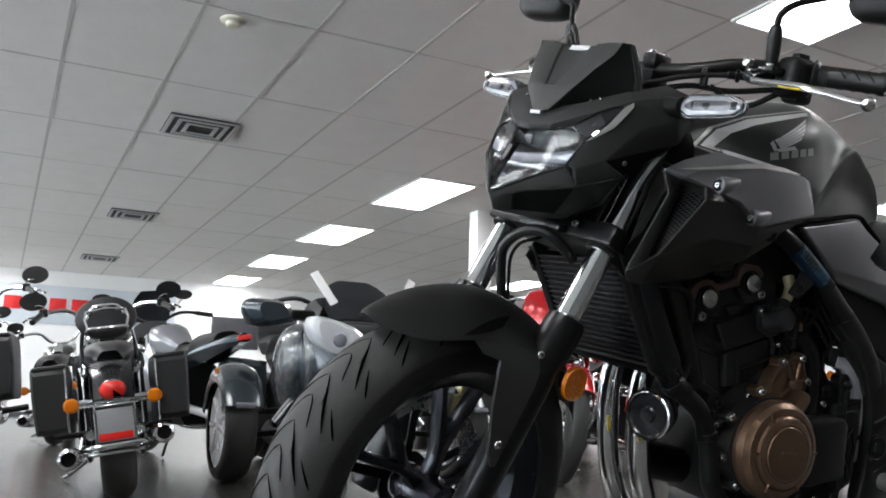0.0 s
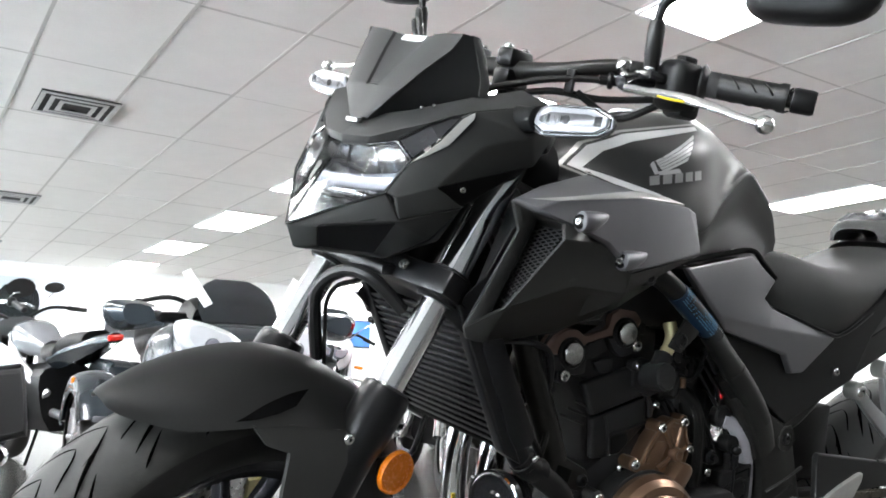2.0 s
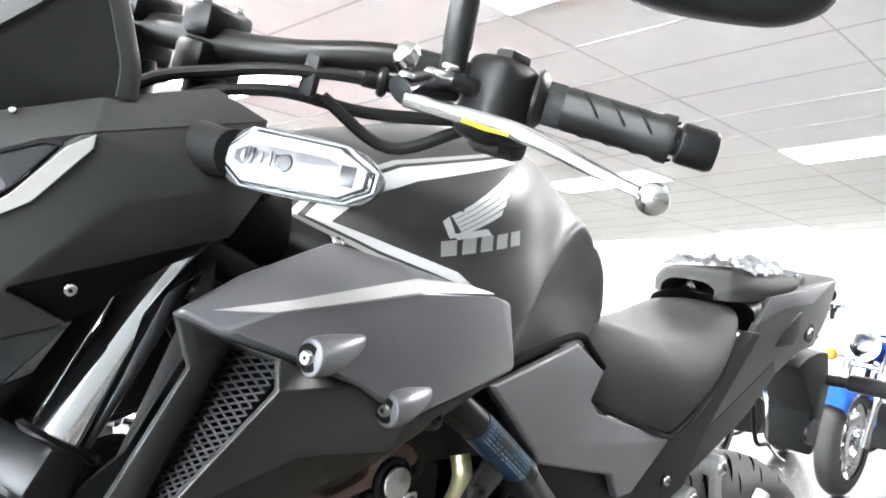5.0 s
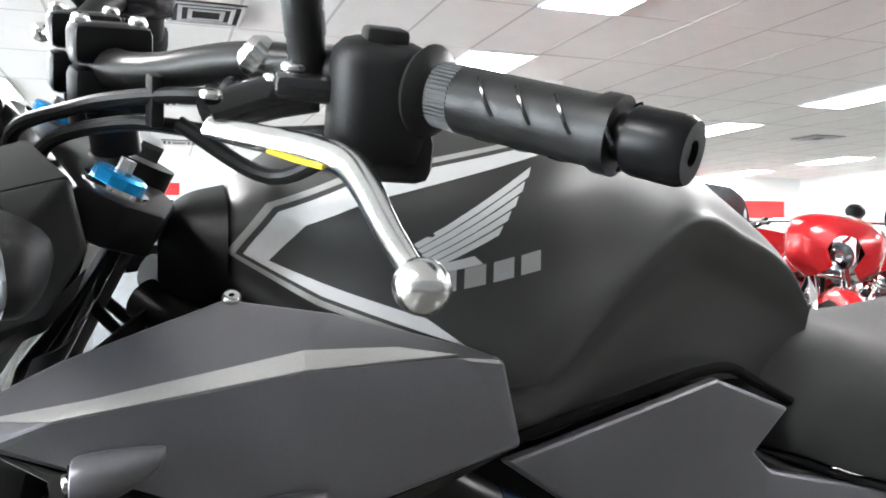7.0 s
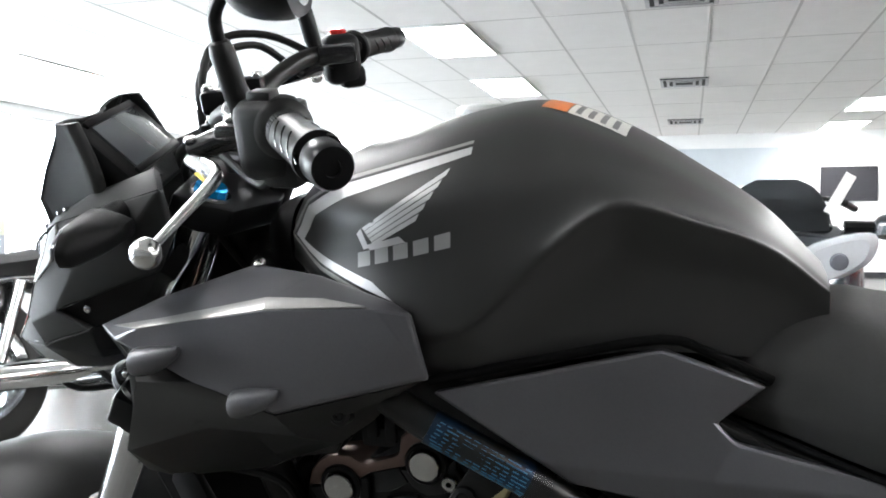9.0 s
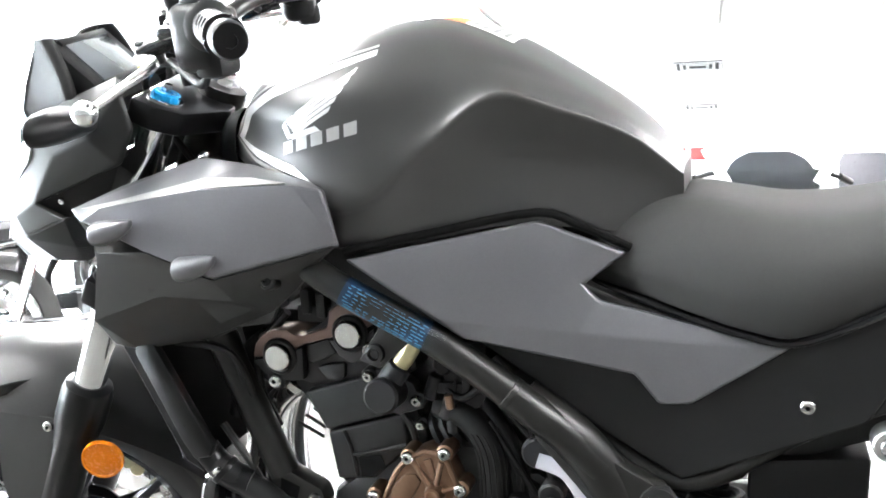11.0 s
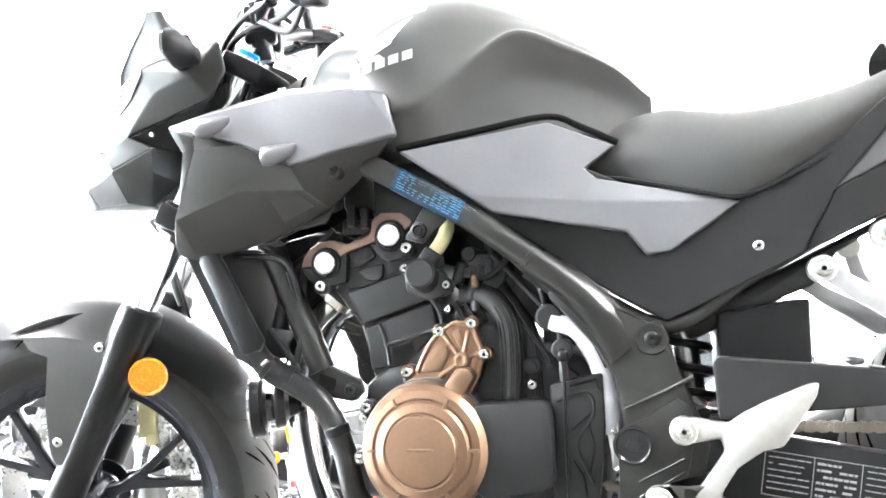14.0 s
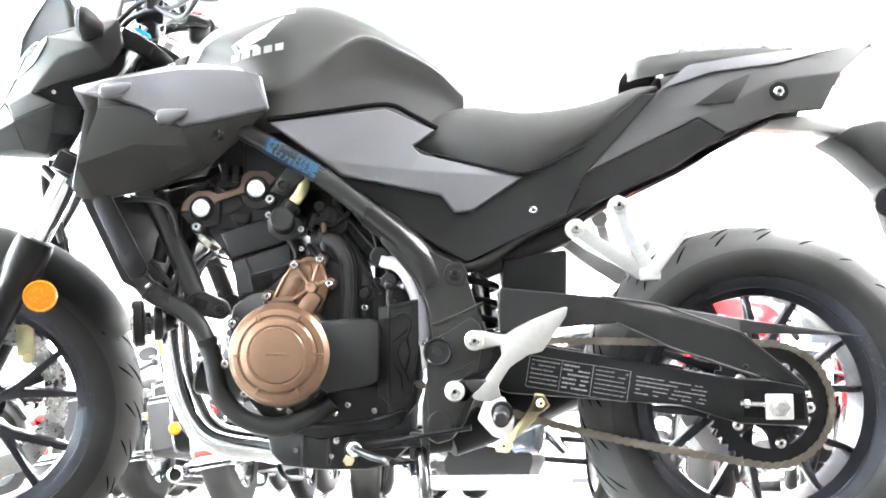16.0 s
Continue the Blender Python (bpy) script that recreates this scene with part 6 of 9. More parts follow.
part("cylinder_head", plate([(0.398, 0.645), (0.409, 0.628), (0.435, 0.621), (0.468, 0.612), (0.560, 0.618), (0.605, 0.640), (0.603, 0.690), (0.560, 0.702), (0.500, 0.700), (0.455, 0.672)], -0.092, 0.094, 0.006), ENGINE, eng)
part("head_cover", plate([(0.395, 0.645), (0.399, 0.661), (0.409, 0.673), (0.423, 0.681), (0.445, 0.683), (0.456, 0.676), (0.466, 0.6765), (0.494, 0.686), (0.500, 0.690), (0.503, 0.708), (0.518, 0.718), (0.548, 0.716), (0.562, 0.703), (0.560, 0.696), (0.545, 0.686), (0.505, 0.676), (0.466, 0.665), (0.440, 0.648)], -0.101, 0.096, 0.004), BROWN, eng, "brown cylinder head cover")
for (x, z) in ((0.4345, 0.6500), (0.5300, 0.6832)):
    part("cap_ring", lathe([(0, 0), (0.0225, 0), (0.0225, 0.004), (0.0205, 0.006), (0.0180, 0.006), (0.0175, 0.002), (0, 0.002)], (x, -0.1005, z), (x, -1, z), 36), SATIN, eng, "black ring round the end cap")
    part("cap", lathe([(0, 0), (0.0160, 0), (0.0160, 0.009), (0.0148, 0.0105), (0.006, 0.0112), (0, 0.0112)], (x, -0.1010, z), (x, -1, z), 36), STEEL, eng, "round silver end cap")
# rounded plates below the caps and the body between them
part("head_plate", plate([(0.396, 0.643), (0.408, 0.626), (0.424, 0.620), (0.448, 0.619), (0.464, 0.622), (0.4655, 0.662), (0.458, 0.660), (0.448, 0.652), (0.430, 0.644), (0.412, 0.646)], -0.1025, -0.090, 0.003), ENGINE, eng)
part("head_plate", plate([(0.4995, 0.674), (0.512, 0.656), (0.526, 0.647), (0.546, 0.651), (0.560, 0.664), (0.561, 0.692), (0.552, 0.684), (0.540, 0.676), (0.518, 0.674)], -0.1025, -0.090, 0.003), ENGINE, eng)
part("head_plate", plate([(0.4685, 0.664), (0.4965, 0.673), (0.507, 0.656), (0.486, 0.6445), (0.4685, 0.641)], -0.0965, -0.090, 0.003), ENGINE, eng)
part("casting_pad", plate([(0.480, 0.6375), (0.496, 0.6425), (0.5175, 0.6455), (0.5165, 0.628), (0.509, 0.622), (0.492, 0.6235)], -0.0985, -0.090, 0.003), ENGINE, eng)
part("cylinder", plate([(0.4640, 0.6075), (0.5480, 0.6330), (0.5860, 0.5930), (0.4870, 0.5610)], -0.1025, -0.086, 0.004, 3), ENGINE, eng, "smooth black cylinder jacket")
part("cylinder_foot", plate([(0.4880, 0.5575), (0.5870, 0.5895), (0.5930, 0.5480), (0.5450, 0.5040), (0.4960, 0.4980)], -0.1000, -0.086, 0.004, 3), ENGINE, eng)
part("foot_rib", tube([(0.5100, -0.1005, 0.5620), (0.5180, -0.1005, 0.5400), (0.5230, -0.1005, 0.5060)], 0.0026, 8), ENGINE, eng)
part("foot_rib", tube([(0.5200, -0.1005, 0.5330), (0.5500, -0.1005, 0.5400), (0.5900, -0.1005, 0.5520)], 0.0026, 8), ENGINE, eng)
# thin near-black plate as the shade inside the casting pocket
part("foot_pocket_shade", plate([(0.5270, 0.5290), (0.5560, 0.5360), (0.5600, 0.5230), (0.5440, 0.5080), (0.5290, 0.5050)], -0.1012, -0.099, 0), SHADEBLACK, eng)
part("jacket_rib", tube([(0.5560, -0.1000, 0.6320), (0.5760, -0.1010, 0.6080), (0.5960, -0.1000, 0.5780), (0.6000, -0.0980, 0.5600)], 0.0042, 8), ENGINE, eng)
part("water_pump", join(cyl((0.5815, -0.1445, 0.6270), (0.5780, -0.094, 0.6200), 0.0205, n=32, bev=0.003), cyl((0.582, -0.122, 0.634), (0.597, -0.118, 0.656), 0.0145, n=24, bev=0.002),
                        plate([(0.548, 0.640), (0.552, 0.604), (0.585, 0.590), (0.618, 0.602), (0.606, 0.630), (0.575, 0.648)], -0.108, -0.088, 0.004)), ENGINE, eng, "black thermostat housing")
part("coolant_pipe", tube([(0.596, -0.118, 0.655), (0.606, -0.116, 0.668), (0.613, -0.112, 0.684), (0.613, -0.105, 0.702)], 0.0100, 16), YELLOW, eng, "bare metal coolant stub")
bracket = part("tube_bracket", plate([(0.566, 0.672), (0.590, 0.664), (0.622, 0.692), (0.632, 0.710), (0.600, 0.722)], -0.156, -0.150, 0.002), FRAME, bike, "black bracket below the frame tube")
part("rubber_mount", lathe([(0, 0.004), (0.005, 0.004), (0.006, 0.0), (0.0115, 0.0), (0.0105, 0.005), (0.007, 0.0065), (0.006, 0.002), (0, 0.002)], (0.586, -0.155, 0.6815), (0.586, -1, 0.6815), 24), GRIP, bracket)
for (x, y, z, r) in ((0.4255, -0.102, 0.6185, 0.0090), (0.5535, -0.102, 0.6653, 0.0095), (0.5530, -0.110, 0.6365, 0.0070), (0.6095, -0.108, 0.6110, 0.0070), (0.6085, -0.098, 0.5780, 0.0058)):
    part("bolt_boss", cyl((x, y + 0.014, z), (x, y, z), r * 1.35, n=18, bev=0.0015), ENGINE, eng)
    screw((x, y, z), r, eng, STEEL, (0, -1, 0), 0.006)

CC = Vector((0.582, 0, 0.398))
clutch = part("alternator_cover", lathe([(0.086, 0.0), (0.088, 0.012), (0.084, 0.024), (0.080, 0.028), (0.076, 0.033), (0.067, 0.036), (0.064, 0.0345), (0.060, 0.039), (0.050, 0.0425), (0.047, 0.0415), (0.045, 0.044), (0.020, 0.0455), (0, 0.0455)],
                                         (CC.x, -0.128, CC.z), (CC.x, -1, CC.z), 64), BRONZE, eng, "round bronze engine cover", sharp=25)
part("cover_base", lathe([(0, 0), (0.090, 0), (0.090, 0.034), (0.086, 0.036), (0, 0.036)], (CC.x, -0.094, CC.z), (CC.x, -1, CC.z), 48), ENGINE, eng)
for k in range(6):
    t = radians(30 + 60 * k)
    p = Matrix.Translation((CC.x, -0.1625, CC.z)) @ Matrix.Rotation(t, 4, "Y") @ Matrix.Translation((0, 0, 0.0655))
    part("cover_notch", moved(box((0, 0, 0), (0.0045, 0.0075, 0.018), 0.001), p), BRONZE, clutch)
part("cover_mark", box((CC.x, -0.1740, CC.z + 0.002), (0.034, 0.0008, 0.0035), 0.0003), BRONZE, clutch, "small raised bar in place of lettering")
bp = [(0.556, 0.488), (0.565, 0.494), (0.574, 0.514), (0.586, 0.535), (0.600, 0.549), (0.613, 0.5575), (0.625, 0.563), (0.646, 0.558), (0.655, 0.538), (0.661, 0.519), (0.655, 0.492), (0.643, 0.468), (0.627, 0.450), (0.597, 0.446), (0.570, 0.462)]
upper = part("pump_cover", plate(bp, -0.124, -0.096, 0.004), BRONZE, eng, "bronze upper engine cover")
part("cover_rim", tube([(x + (0.612 - x) * 0.07, -0.1243, z + (0.510 - z) * 0.07) for x, z in bp[1:11]], 0.0032, 8), BRONZE, upper)
part("cover_panel", plate([(0.5745, 0.4960), (0.5830, 0.5155), (0.5965, 0.5290), (0.6095, 0.5300), (0.6150, 0.5215), (0.6010, 0.4960)], -0.1262, -0.123, 0.0015), BRONZE, upper)
part("cover_panel", plate([(0.6190, 0.5480), (0.6290, 0.5520), (0.6350, 0.5240), (0.6275, 0.5265)], -0.1262, -0.123, 0.0015), BRONZE, upper)
part("cover_boss", lathe([(0, 0.0105), (0.004, 0.0105), (0.0065, 0.012), (0.0095, 0.0110), (0.0112, 0.004), (0.0120, 0)], (0.631, -0.124, 0.510), (0.631, -1, 0.510), 28), BRONZE, upper)
for q in ((0.606, 0.547), (0.656, 0.520), (0.600, 0.489), (0.641, 0.548)):
    part("cover_rib", tube([(0.631, -0.1262, 0.510), (q[0], -0.1250, q[1])], 0.0034, 8, 1, False), BRONZE, upper)
part("cover_arm", plate([(0.629, 0.503), (0.644, 0.500), (0.652, 0.490), (0.640, 0.470), (0.622, 0.447), (0.592, 0.446), (0.606, 0.474)], -0.150, -0.120, 0.006), BRONZE, upper)
for (x, z, y) in ((0.601, 0.549, -0.124), (0.645, 0.558, -0.124), (0.661, 0.517, -0.124), (0.555, 0.496, -0.124), (0.495, 0.450, -0.122), (0.484, 0.382, -0.122), (0.518, 0.331, -0.122), (0.578, 0.309, -0.122), (0.628, 0.329, -0.122)):
    part("bolt_boss", cyl((x, y + 0.026, z), (x, y - 0.001, z), 0.0100, n=16, bev=0.002), BRONZE if z > 0.46 else ENGINE, eng)
    screw((x, y - 0.001, z), 0.0076, eng, STEEL, (0, -1, 0), 0.005)
part("sprocket_cover", join(plate([(0.650, 0.455), (0.735, 0.458), (0.748, 0.448), (0.748, 0.352), (0.730, 0.344), (0.660, 0.332), (0.640, 0.350), (0.645, 0.440)], -0.152, -0.095, 0.008)), PLASTIC, eng, "black front sprocket cover")
part("mesh_cover", plate([(0.744, 0.476), (0.812, 0.490), (0.812, 0.420), (0.800, 0.330), (0.762, 0.310), (0.742, 0.330)], -0.122, -0.092, 0.004), PLASTIC, eng, "grained black inner cover")
part("mesh_cover_rib", tube([(0.752, -0.1235, 0.455), (0.790, -0.1235, 0.465), (0.798, -0.1235, 0.440), (0.776, -0.1235, 0.400), (0.795, -0.1235, 0.350)], 0.0022, 6), PLASTIC, eng)
part("neutral_switch", join(cyl((0.722, -0.118, 0.500), (0.722, -0.095, 0.500), 0.012, n=16, bev=0.002), cyl((0.722, -0.126, 0.500), (0.722, -0.118, 0.500), 0.006, n=12)), SATIN, eng)
part("actuator", join(cyl((0.762, -0.122, 0.520), (0.762, -0.098, 0.520), 0.014, n=18, bev=0.002), cyl((0.762, -0.112, 0.505), (0.762, -0.112, 0.470), 0.006, n=10), cyl((0.762, -0.113, 0.470), (0.762, -0.113, 0.300), 0.0035, n=8)), PLASTIC, eng)
part("engine_rear_case", plate([(0.690, 0.520), (0.740, 0.530), (0.800, 0.500), (0.805, 0.460), (0.700, 0.450)], -0.090, 0.09, 0.008), ENGINE, eng)
for pth, r in (([(0.628, -0.085, 0.600), (0.665, -0.095, 0.592), (0.690, -0.100, 0.560), (0.694, -0.102, 0.500), (0.690, -0.104, 0.450)], 0.0165),
               ([(0.660, -0.070, 0.640), (0.680, -0.080, 0.600), (0.716, -0.088, 0.540), (0.722, -0.095, 0.455)], 0.0125),
               ([(0.668, -0.070, 0.670), (0.672, -0.08, 0.620), (0.678, -0.085, 0.560), (0.680, -0.088, 0.500)], 0.012)):
    h = part("breather_hose", tube(pth, r, 16), HOSE, eng, "ribbed black rubber hose")
    ribs = bmesh.new()
    line = spline(pth, 8)
    for k in range(16):
        t = 2 * math.pi * k / 16
        ribs = join(ribs, tube([p + Vector((0.0, math.cos(t) * r * 1.01, 0)) + Vector((math.sin(t) * r * 1.01, 0, 0)) for p in line[12:]], 0.0011, 4, 1, False))
    part("hose_ribs", ribs, HOSE, h)
part("starter_motor", join(cyl((0.650, -0.095, 0.560), (0.650, 0.0, 0.575), 0.030, n=28, bev=0.004), cyl((0.640, -0.098, 0.592), (0.650, -0.100, 0.620), 0.009)), ENGINE, eng)
part("throttle_body", join(box((0.66, 0, 0.625), (0.08, 0.16, 0.05), 0.01), cyl((0.665, -0.10, 0.625), (0.665, 0.1, 0.625), 0.024)), SATIN, eng)
part("intake_manifold", join(box((0.712, 0, 0.600), (0.075, 0.15, 0.09), 0.012), box((0.755, 0, 0.560), (0.05, 0.13, 0.08), 0.012), cyl((0.735, -0.085, 0.612), (0.735, -0.070, 0.612), 0.016, n=20)), PLASTIC, eng, "black intake manifold block")
part("thermostat_housing", join(box((0.418, 0, 0.672), (0.06, 0.13, 0.055), 0.012), cyl((0.405, -0.075, 0.655), (0.405, 0.06, 0.655), 0.020, n=20, bev=0.003), tube([(0.395, -0.06, 0.66), (0.372, -0.07, 0.64), (0.36, -0.075, 0.60), (0.352, -0.08, 0.56)], 0.013, 12)), PLASTIC, eng, "black thermostat housing with hose")
for k, pth in enumerate(([(0.44, -0.085, 0.70), (0.40, -0.088, 0.655), (0.392, -0.085, 0.60), (0.41, -0.08, 0.55)], [(0.70, -0.095, 0.665), (0.735, -0.10, 0.62), (0.772, -0.10, 0.575), (0.80, -0.095, 0.53)])):
    part("wiring_loom", tube(pth, 0.0055, 10), HOSE, eng, "thin black wiring loom")
part("connector", join(box((0.655, -0.092, 0.640), (0.030, 0.02, 0.022), 0.003), box((0.636, -0.092, 0.636), (0.012, 0.014, 0.014), 0.002)), PLASTIC, eng)
part("airbox", join(box((0.62, 0, 0.74), (0.24, 0.20, 0.10), 0.02), box((0.52, 0, 0.75), (0.14, 0.17, 0.07), 0.02)), PLASTIC, bike, "black airbox under the tank")
# two plates added to block the bright room behind the engine bay
part("inner_gap_plate", plate([(0.600, 0.610), (0.600, 0.735), (0.700, 0.715), (0.790, 0.625), (0.805, 0.545), (0.690, 0.560)], -0.030, 0.060, 0.008), PLASTIC, bike, "black plate added to close the gap behind the throttle bodies")
part("front_gap_plate", plate([(0.345, 0.690), (0.420, 0.705), (0.425, 0.625), (0.388, 0.590), (0.360, 0.610)], -0.055, 0.060, 0.006), PLASTIC, bike, "black plate added to close the gap behind the radiator")
part("injector_rail", join(cyl((0.640, -0.104, 0.652), (0.640, 0.10, 0.652), 0.011, n=16, bev=0.002), cyl((0.632, -0.098, 0.640), (0.622, -0.100, 0.612), 0.009, n=14, bev=0.002)), SATIN, eng, "black fuel injector rail")
part("vacuum_tube", tube([(0.640, -0.100, 0.628), (0.662, -0.108, 0.618), (0.684, -0.106, 0.632), (0.702, -0.098, 0.655)], 0.0042, 8), HOSE, eng)
part("copper_fitting", cyl((0.650, -0.110, 0.606), (0.648, -0.110, 0.622), 0.0050, n=12, bev=0.001), BRONZE, eng)
coil_base = part("ignition_coil", box((0.52, -0.05, 0.700), (0.13, 0.08, 0.022), 0.004), PLASTIC, bike)
for k in range(6):
    part("coil_fin", box((0.47 + 0.02 * k, -0.05, 0.716 - 0.004 * k), (0.012, 0.09, 0.03), 0.002), PLASTIC, coil_base)
tank_r = part("coolant_reservoir", tube([(0.748, -0.100, 0.560), (0.780, -0.101, 0.549), (0.802, -0.103, 0.520), (0.815, -0.103, 0.485), (0.820, -0.103, 0.440), (0.818, -0.103, 0.410)], [0.018, 0.018, 0.019, 0.019, 0.018, 0.014], 14, flat=0.7), MILK, bike, "milky white coolant reservoir")
part("reservoir_cap", join(cyl((0.746, -0.112, 0.562), (0.746, -0.094, 0.562), 0.018, n=24, bev=0.003), box((0.768, -0.104, 0.566), (0.03, 0.012, 0.02), 0.004)), PLASTIC, tank_r, "black reservoir cap")
part("lower_tab", plate([(0.812, 0.425), (0.828, 0.425), (0.826, 0.372), (0.818, 0.366)], -0.112, -0.104, 0.002), ALU, tank_r)
screw((0.820, -0.112, 0.415), 0.0055, tank_r, STEEL, (0, -1, 0), 0.003)
screw((0.720, -0.110, 0.476), 0.0075, eng, STEEL, (0, -1, 0), 0.006)
# sump and lower pieces
part("sump", plate([(0.545, 0.262), (0.552, 0.225), (0.575, 0.202), (0.640, 0.196), (0.720, 0.196), (0.760, 0.205), (0.800, 0.240), (0.800, 0.300), (0.560, 0.290)], -0.085, 0.085, 0.010), ENGINE, eng, "black engine sump")
for (x, z) in ((0.625, 0.292), (0.668, 0.296), (0.670, 0.250), (0.690, 0.310)):
    screw((x, -0.100, z), 0.0068, eng, STEEL, (0, -1, 0), 0.005)
part("shift_linkage", join(tube([(0.700, -0.115, 0.242), (0.760, -0.118, 0.248), (0.815, -0.120, 0.252)], 0.010, 12), cyl((0.700, -0.135, 0.240), (0.700, -0.095, 0.240), 0.012, n=20, bev=0.002)), SATIN, eng)
part("shift_pivot", lathe([(0, 0), (0.0125, 0), (0.0125, 0.006), (0.010, 0.008), (0, 0.008)], (0.706, -0.134, 0.240), (0.706, -1, 0.240), 24), STEEL, eng)
part("coolant_hose", tube([(0.345, -0.128, 0.515), (0.385, -0.122, 0.488), (0.430, -0.118, 0.455), (0.458, -0.114, 0.395), (0.474, -0.112, 0.330), (0.515, -0.112, 0.288), (0.575, -0.112, 0.275), (0.640, -0.110, 0.300), (0.665, -0.108, 0.318)], 0.0165, 16), HOSE, bike, "thick black coolant hose")
part("hose_clip", cyl((0.448, -0.1165, 0.425), (0.452, -0.1155, 0.412), 0.018, n=20, bev=0.001), SATIN, bike)
# exhaust
for y, dx in ((-0.045, -0.012), (0.038, -0.017)):
    pts = [(0.432 + dx, y, 0.598), (0.395 + dx, y, 0.560), (0.372 + dx, y, 0.490), (0.374 + dx, y, 0.400), (0.395 + dx, y + 0.003, 0.310), (0.440 + dx, y + 0.010, 0.245), (0.520, y + 0.020, 0.222), (0.600, y * 0.5, 0.215)]
    ex = part("exhaust_header", tube(pts, 0.0195, 20, 8), CHROME, bike, "polished steel exhaust header")
    part("paint_mark", tube([(0.362 + dx, y - 0.017, 0.420), (0.366 + dx, y - 0.017, 0.395)], 0.003, 6, 1, False), PAINTMARK, ex)
    part("exhaust_flange", lathe([(0, 0), (0.030, 0), (0.030, 0.010), (0.022, 0.014), (0, 0.014)], (0.440 + dx, y, 0.606), (0.40 + dx, y, 0.565), 20), STEEL, ex)
part("catalyser", join(tube([(0.58, 0.02, 0.225), (0.66, 0.03, 0.228), (0.78, 0.05, 0.228), (0.86, 0.07, 0.23)], [0.026, 0.030, 0.030, 0.026], 24)), SATIN, bike, "black exhaust chamber under the engine")
part("muffler", join(tube([(0.86, 0.07, 0.220), (0.98, 0.12, 0.275), (1.12, 0.15, 0.345), (1.38, 0.165, 0.465)], [0.028, 0.05, 0.06, 0.058], 24)), SATIN, bike, "black silencer on the right side")
neck = part("radiator_neck", join(tube([(0.332, -0.128, 0.532), (0.345, -0.127, 0.516), (0.362, -0.124, 0.500), (0.388, -0.120, 0.490)], [0.017, 0.0165, 0.0175, 0.0185], 18), cyl((0.352, -0.126, 0.509), (0.358, -0.125, 0.503), 0.0195, n=22, bev=0.001)), SATIN, bike, "black radiator outlet with hose clamp")
part("clamp_screw", cyl((0.354, -0.146, 0.512), (0.362, -0.146, 0.518), 0.0035, n=10), STEEL, neck)
for wire in ([(0.380, -0.110, 0.640), (0.392, -0.112, 0.590), (0.398, -0.114, 0.545), (0.386, -0.114, 0.500), (0.372, -0.108, 0.470)], [(0.350, -0.112, 0.560), (0.372, -0.116, 0.535), (0.392, -0.116, 0.505), (0.400, -0.108, 0.470)],
             [(0.300, -0.118, 0.665), (0.345, -0.120, 0.664), (0.378, -0.120, 0.655), (0.392, -0.116, 0.630), (0.396, -0.110, 0.600)]):
    part("wiring_loom", tube(wire, 0.0048, 8), HOSE, bike, "thin black wiring loom")
# horn
horn = part("horn", lathe([(0, 0), (0.020, 0), (0.022, 0.018), (0.040, 0.022), (0.041, 0.028), (0.037, 0.031), (0.034, 0.028), (0.015, 0.027), (0.012, 0.030), (0, 0.030)], (0.350, -0.105, 0.452), (0.25, -0.135, 0.445), 32), GLOSSBLACK, bike, "round black horn with a thin chrome rim")
part("horn_ring", lathe([(0.0400, 0.0262), (0.0424, 0.0268), (0.0424, 0.0292), (0.0400, 0.0298)], (0.350, -0.105, 0.452), (0.25, -0.135, 0.445), 36), CHROME, horn, "thin bright rim of the horn")
part("horn_dish", lathe([(0, 0.004), (0.036, 0.010), (0.0405, 0.014), (0.0412, 0.026), (0.036, 0.026), (0, 0.020)], (0.350, -0.105, 0.452), (0.25, -0.135, 0.445), 36), SATIN, horn)
part("horn_body", lathe([(0, 0), (0.030, 0), (0.032, 0.004), (0.030, 0.014), (0.018, 0.020), (0.014, 0.034), (0, 0.034)], (0.352, -0.104, 0.452), (0.452, -0.059, 0.459), 28), SATIN, horn)
part("horn_bracket", plate([(0.366, 0.448), (0.400, 0.452), (0.404, 0.470), (0.372, 0.462)], -0.096, -0.092, 0.001), STEEL, horn, "thin steel bracket of the horn")
part("horn_terminal", box((0.385, -0.088, 0.446), (0.014, 0.010, 0.008), 0.002), PLASTIC, horn)
part("oil_filter", cyl((0.400, 0.0, 0.355), (0.50, 0.0, 0.335), 0.034, n=28, bev=0.006), SATIN, bike, "black oil filter canister")

# -- side panels, seat, tail --
for s in (-1, 1):
    # near-black strip paints the shade in the gap between tank and side panel
    part("tank_gap_shade", tube([(0.560, s * 0.160, 0.792), (0.660, s * 0.138, 0.8105), (0.757, s * 0.1185, 0.8265), (0.800, s * 0.108, 0.811), (0.846, s * 0.098, 0.788)], 0.0045, 10, 4), SHADEBLACK, bike, "near-black strip that paints the shaded gap under the tank")
gp = [(0.566, -0.172, 0.786), (0.757, -0.122, 0.819), (0.842, -0.104, 0.784), (0.802, -0.119, 0.754), (0.818, -0.121, 0.739), (0.993, -0.118, 0.698), (0.905, -0.126, 0.639), (0.875, -0.127, 0.637), (0.852, -0.129, 0.667), (0.682, -0.148, 0.700), (0.662, -0.158, 0.722), (0.800, -0.136, 0.708)]
gf = [[0, 1, 3, 4, 11, 10], [1, 2, 3], [4, 5, 11], [0, 10, 9], [9, 10, 11, 8], [8, 11, 5, 6, 7]]
two("side_panel", gp, gf, (0, 0.012, -0.002), 0.003, GREY, bike, "matte silver-grey side panel")
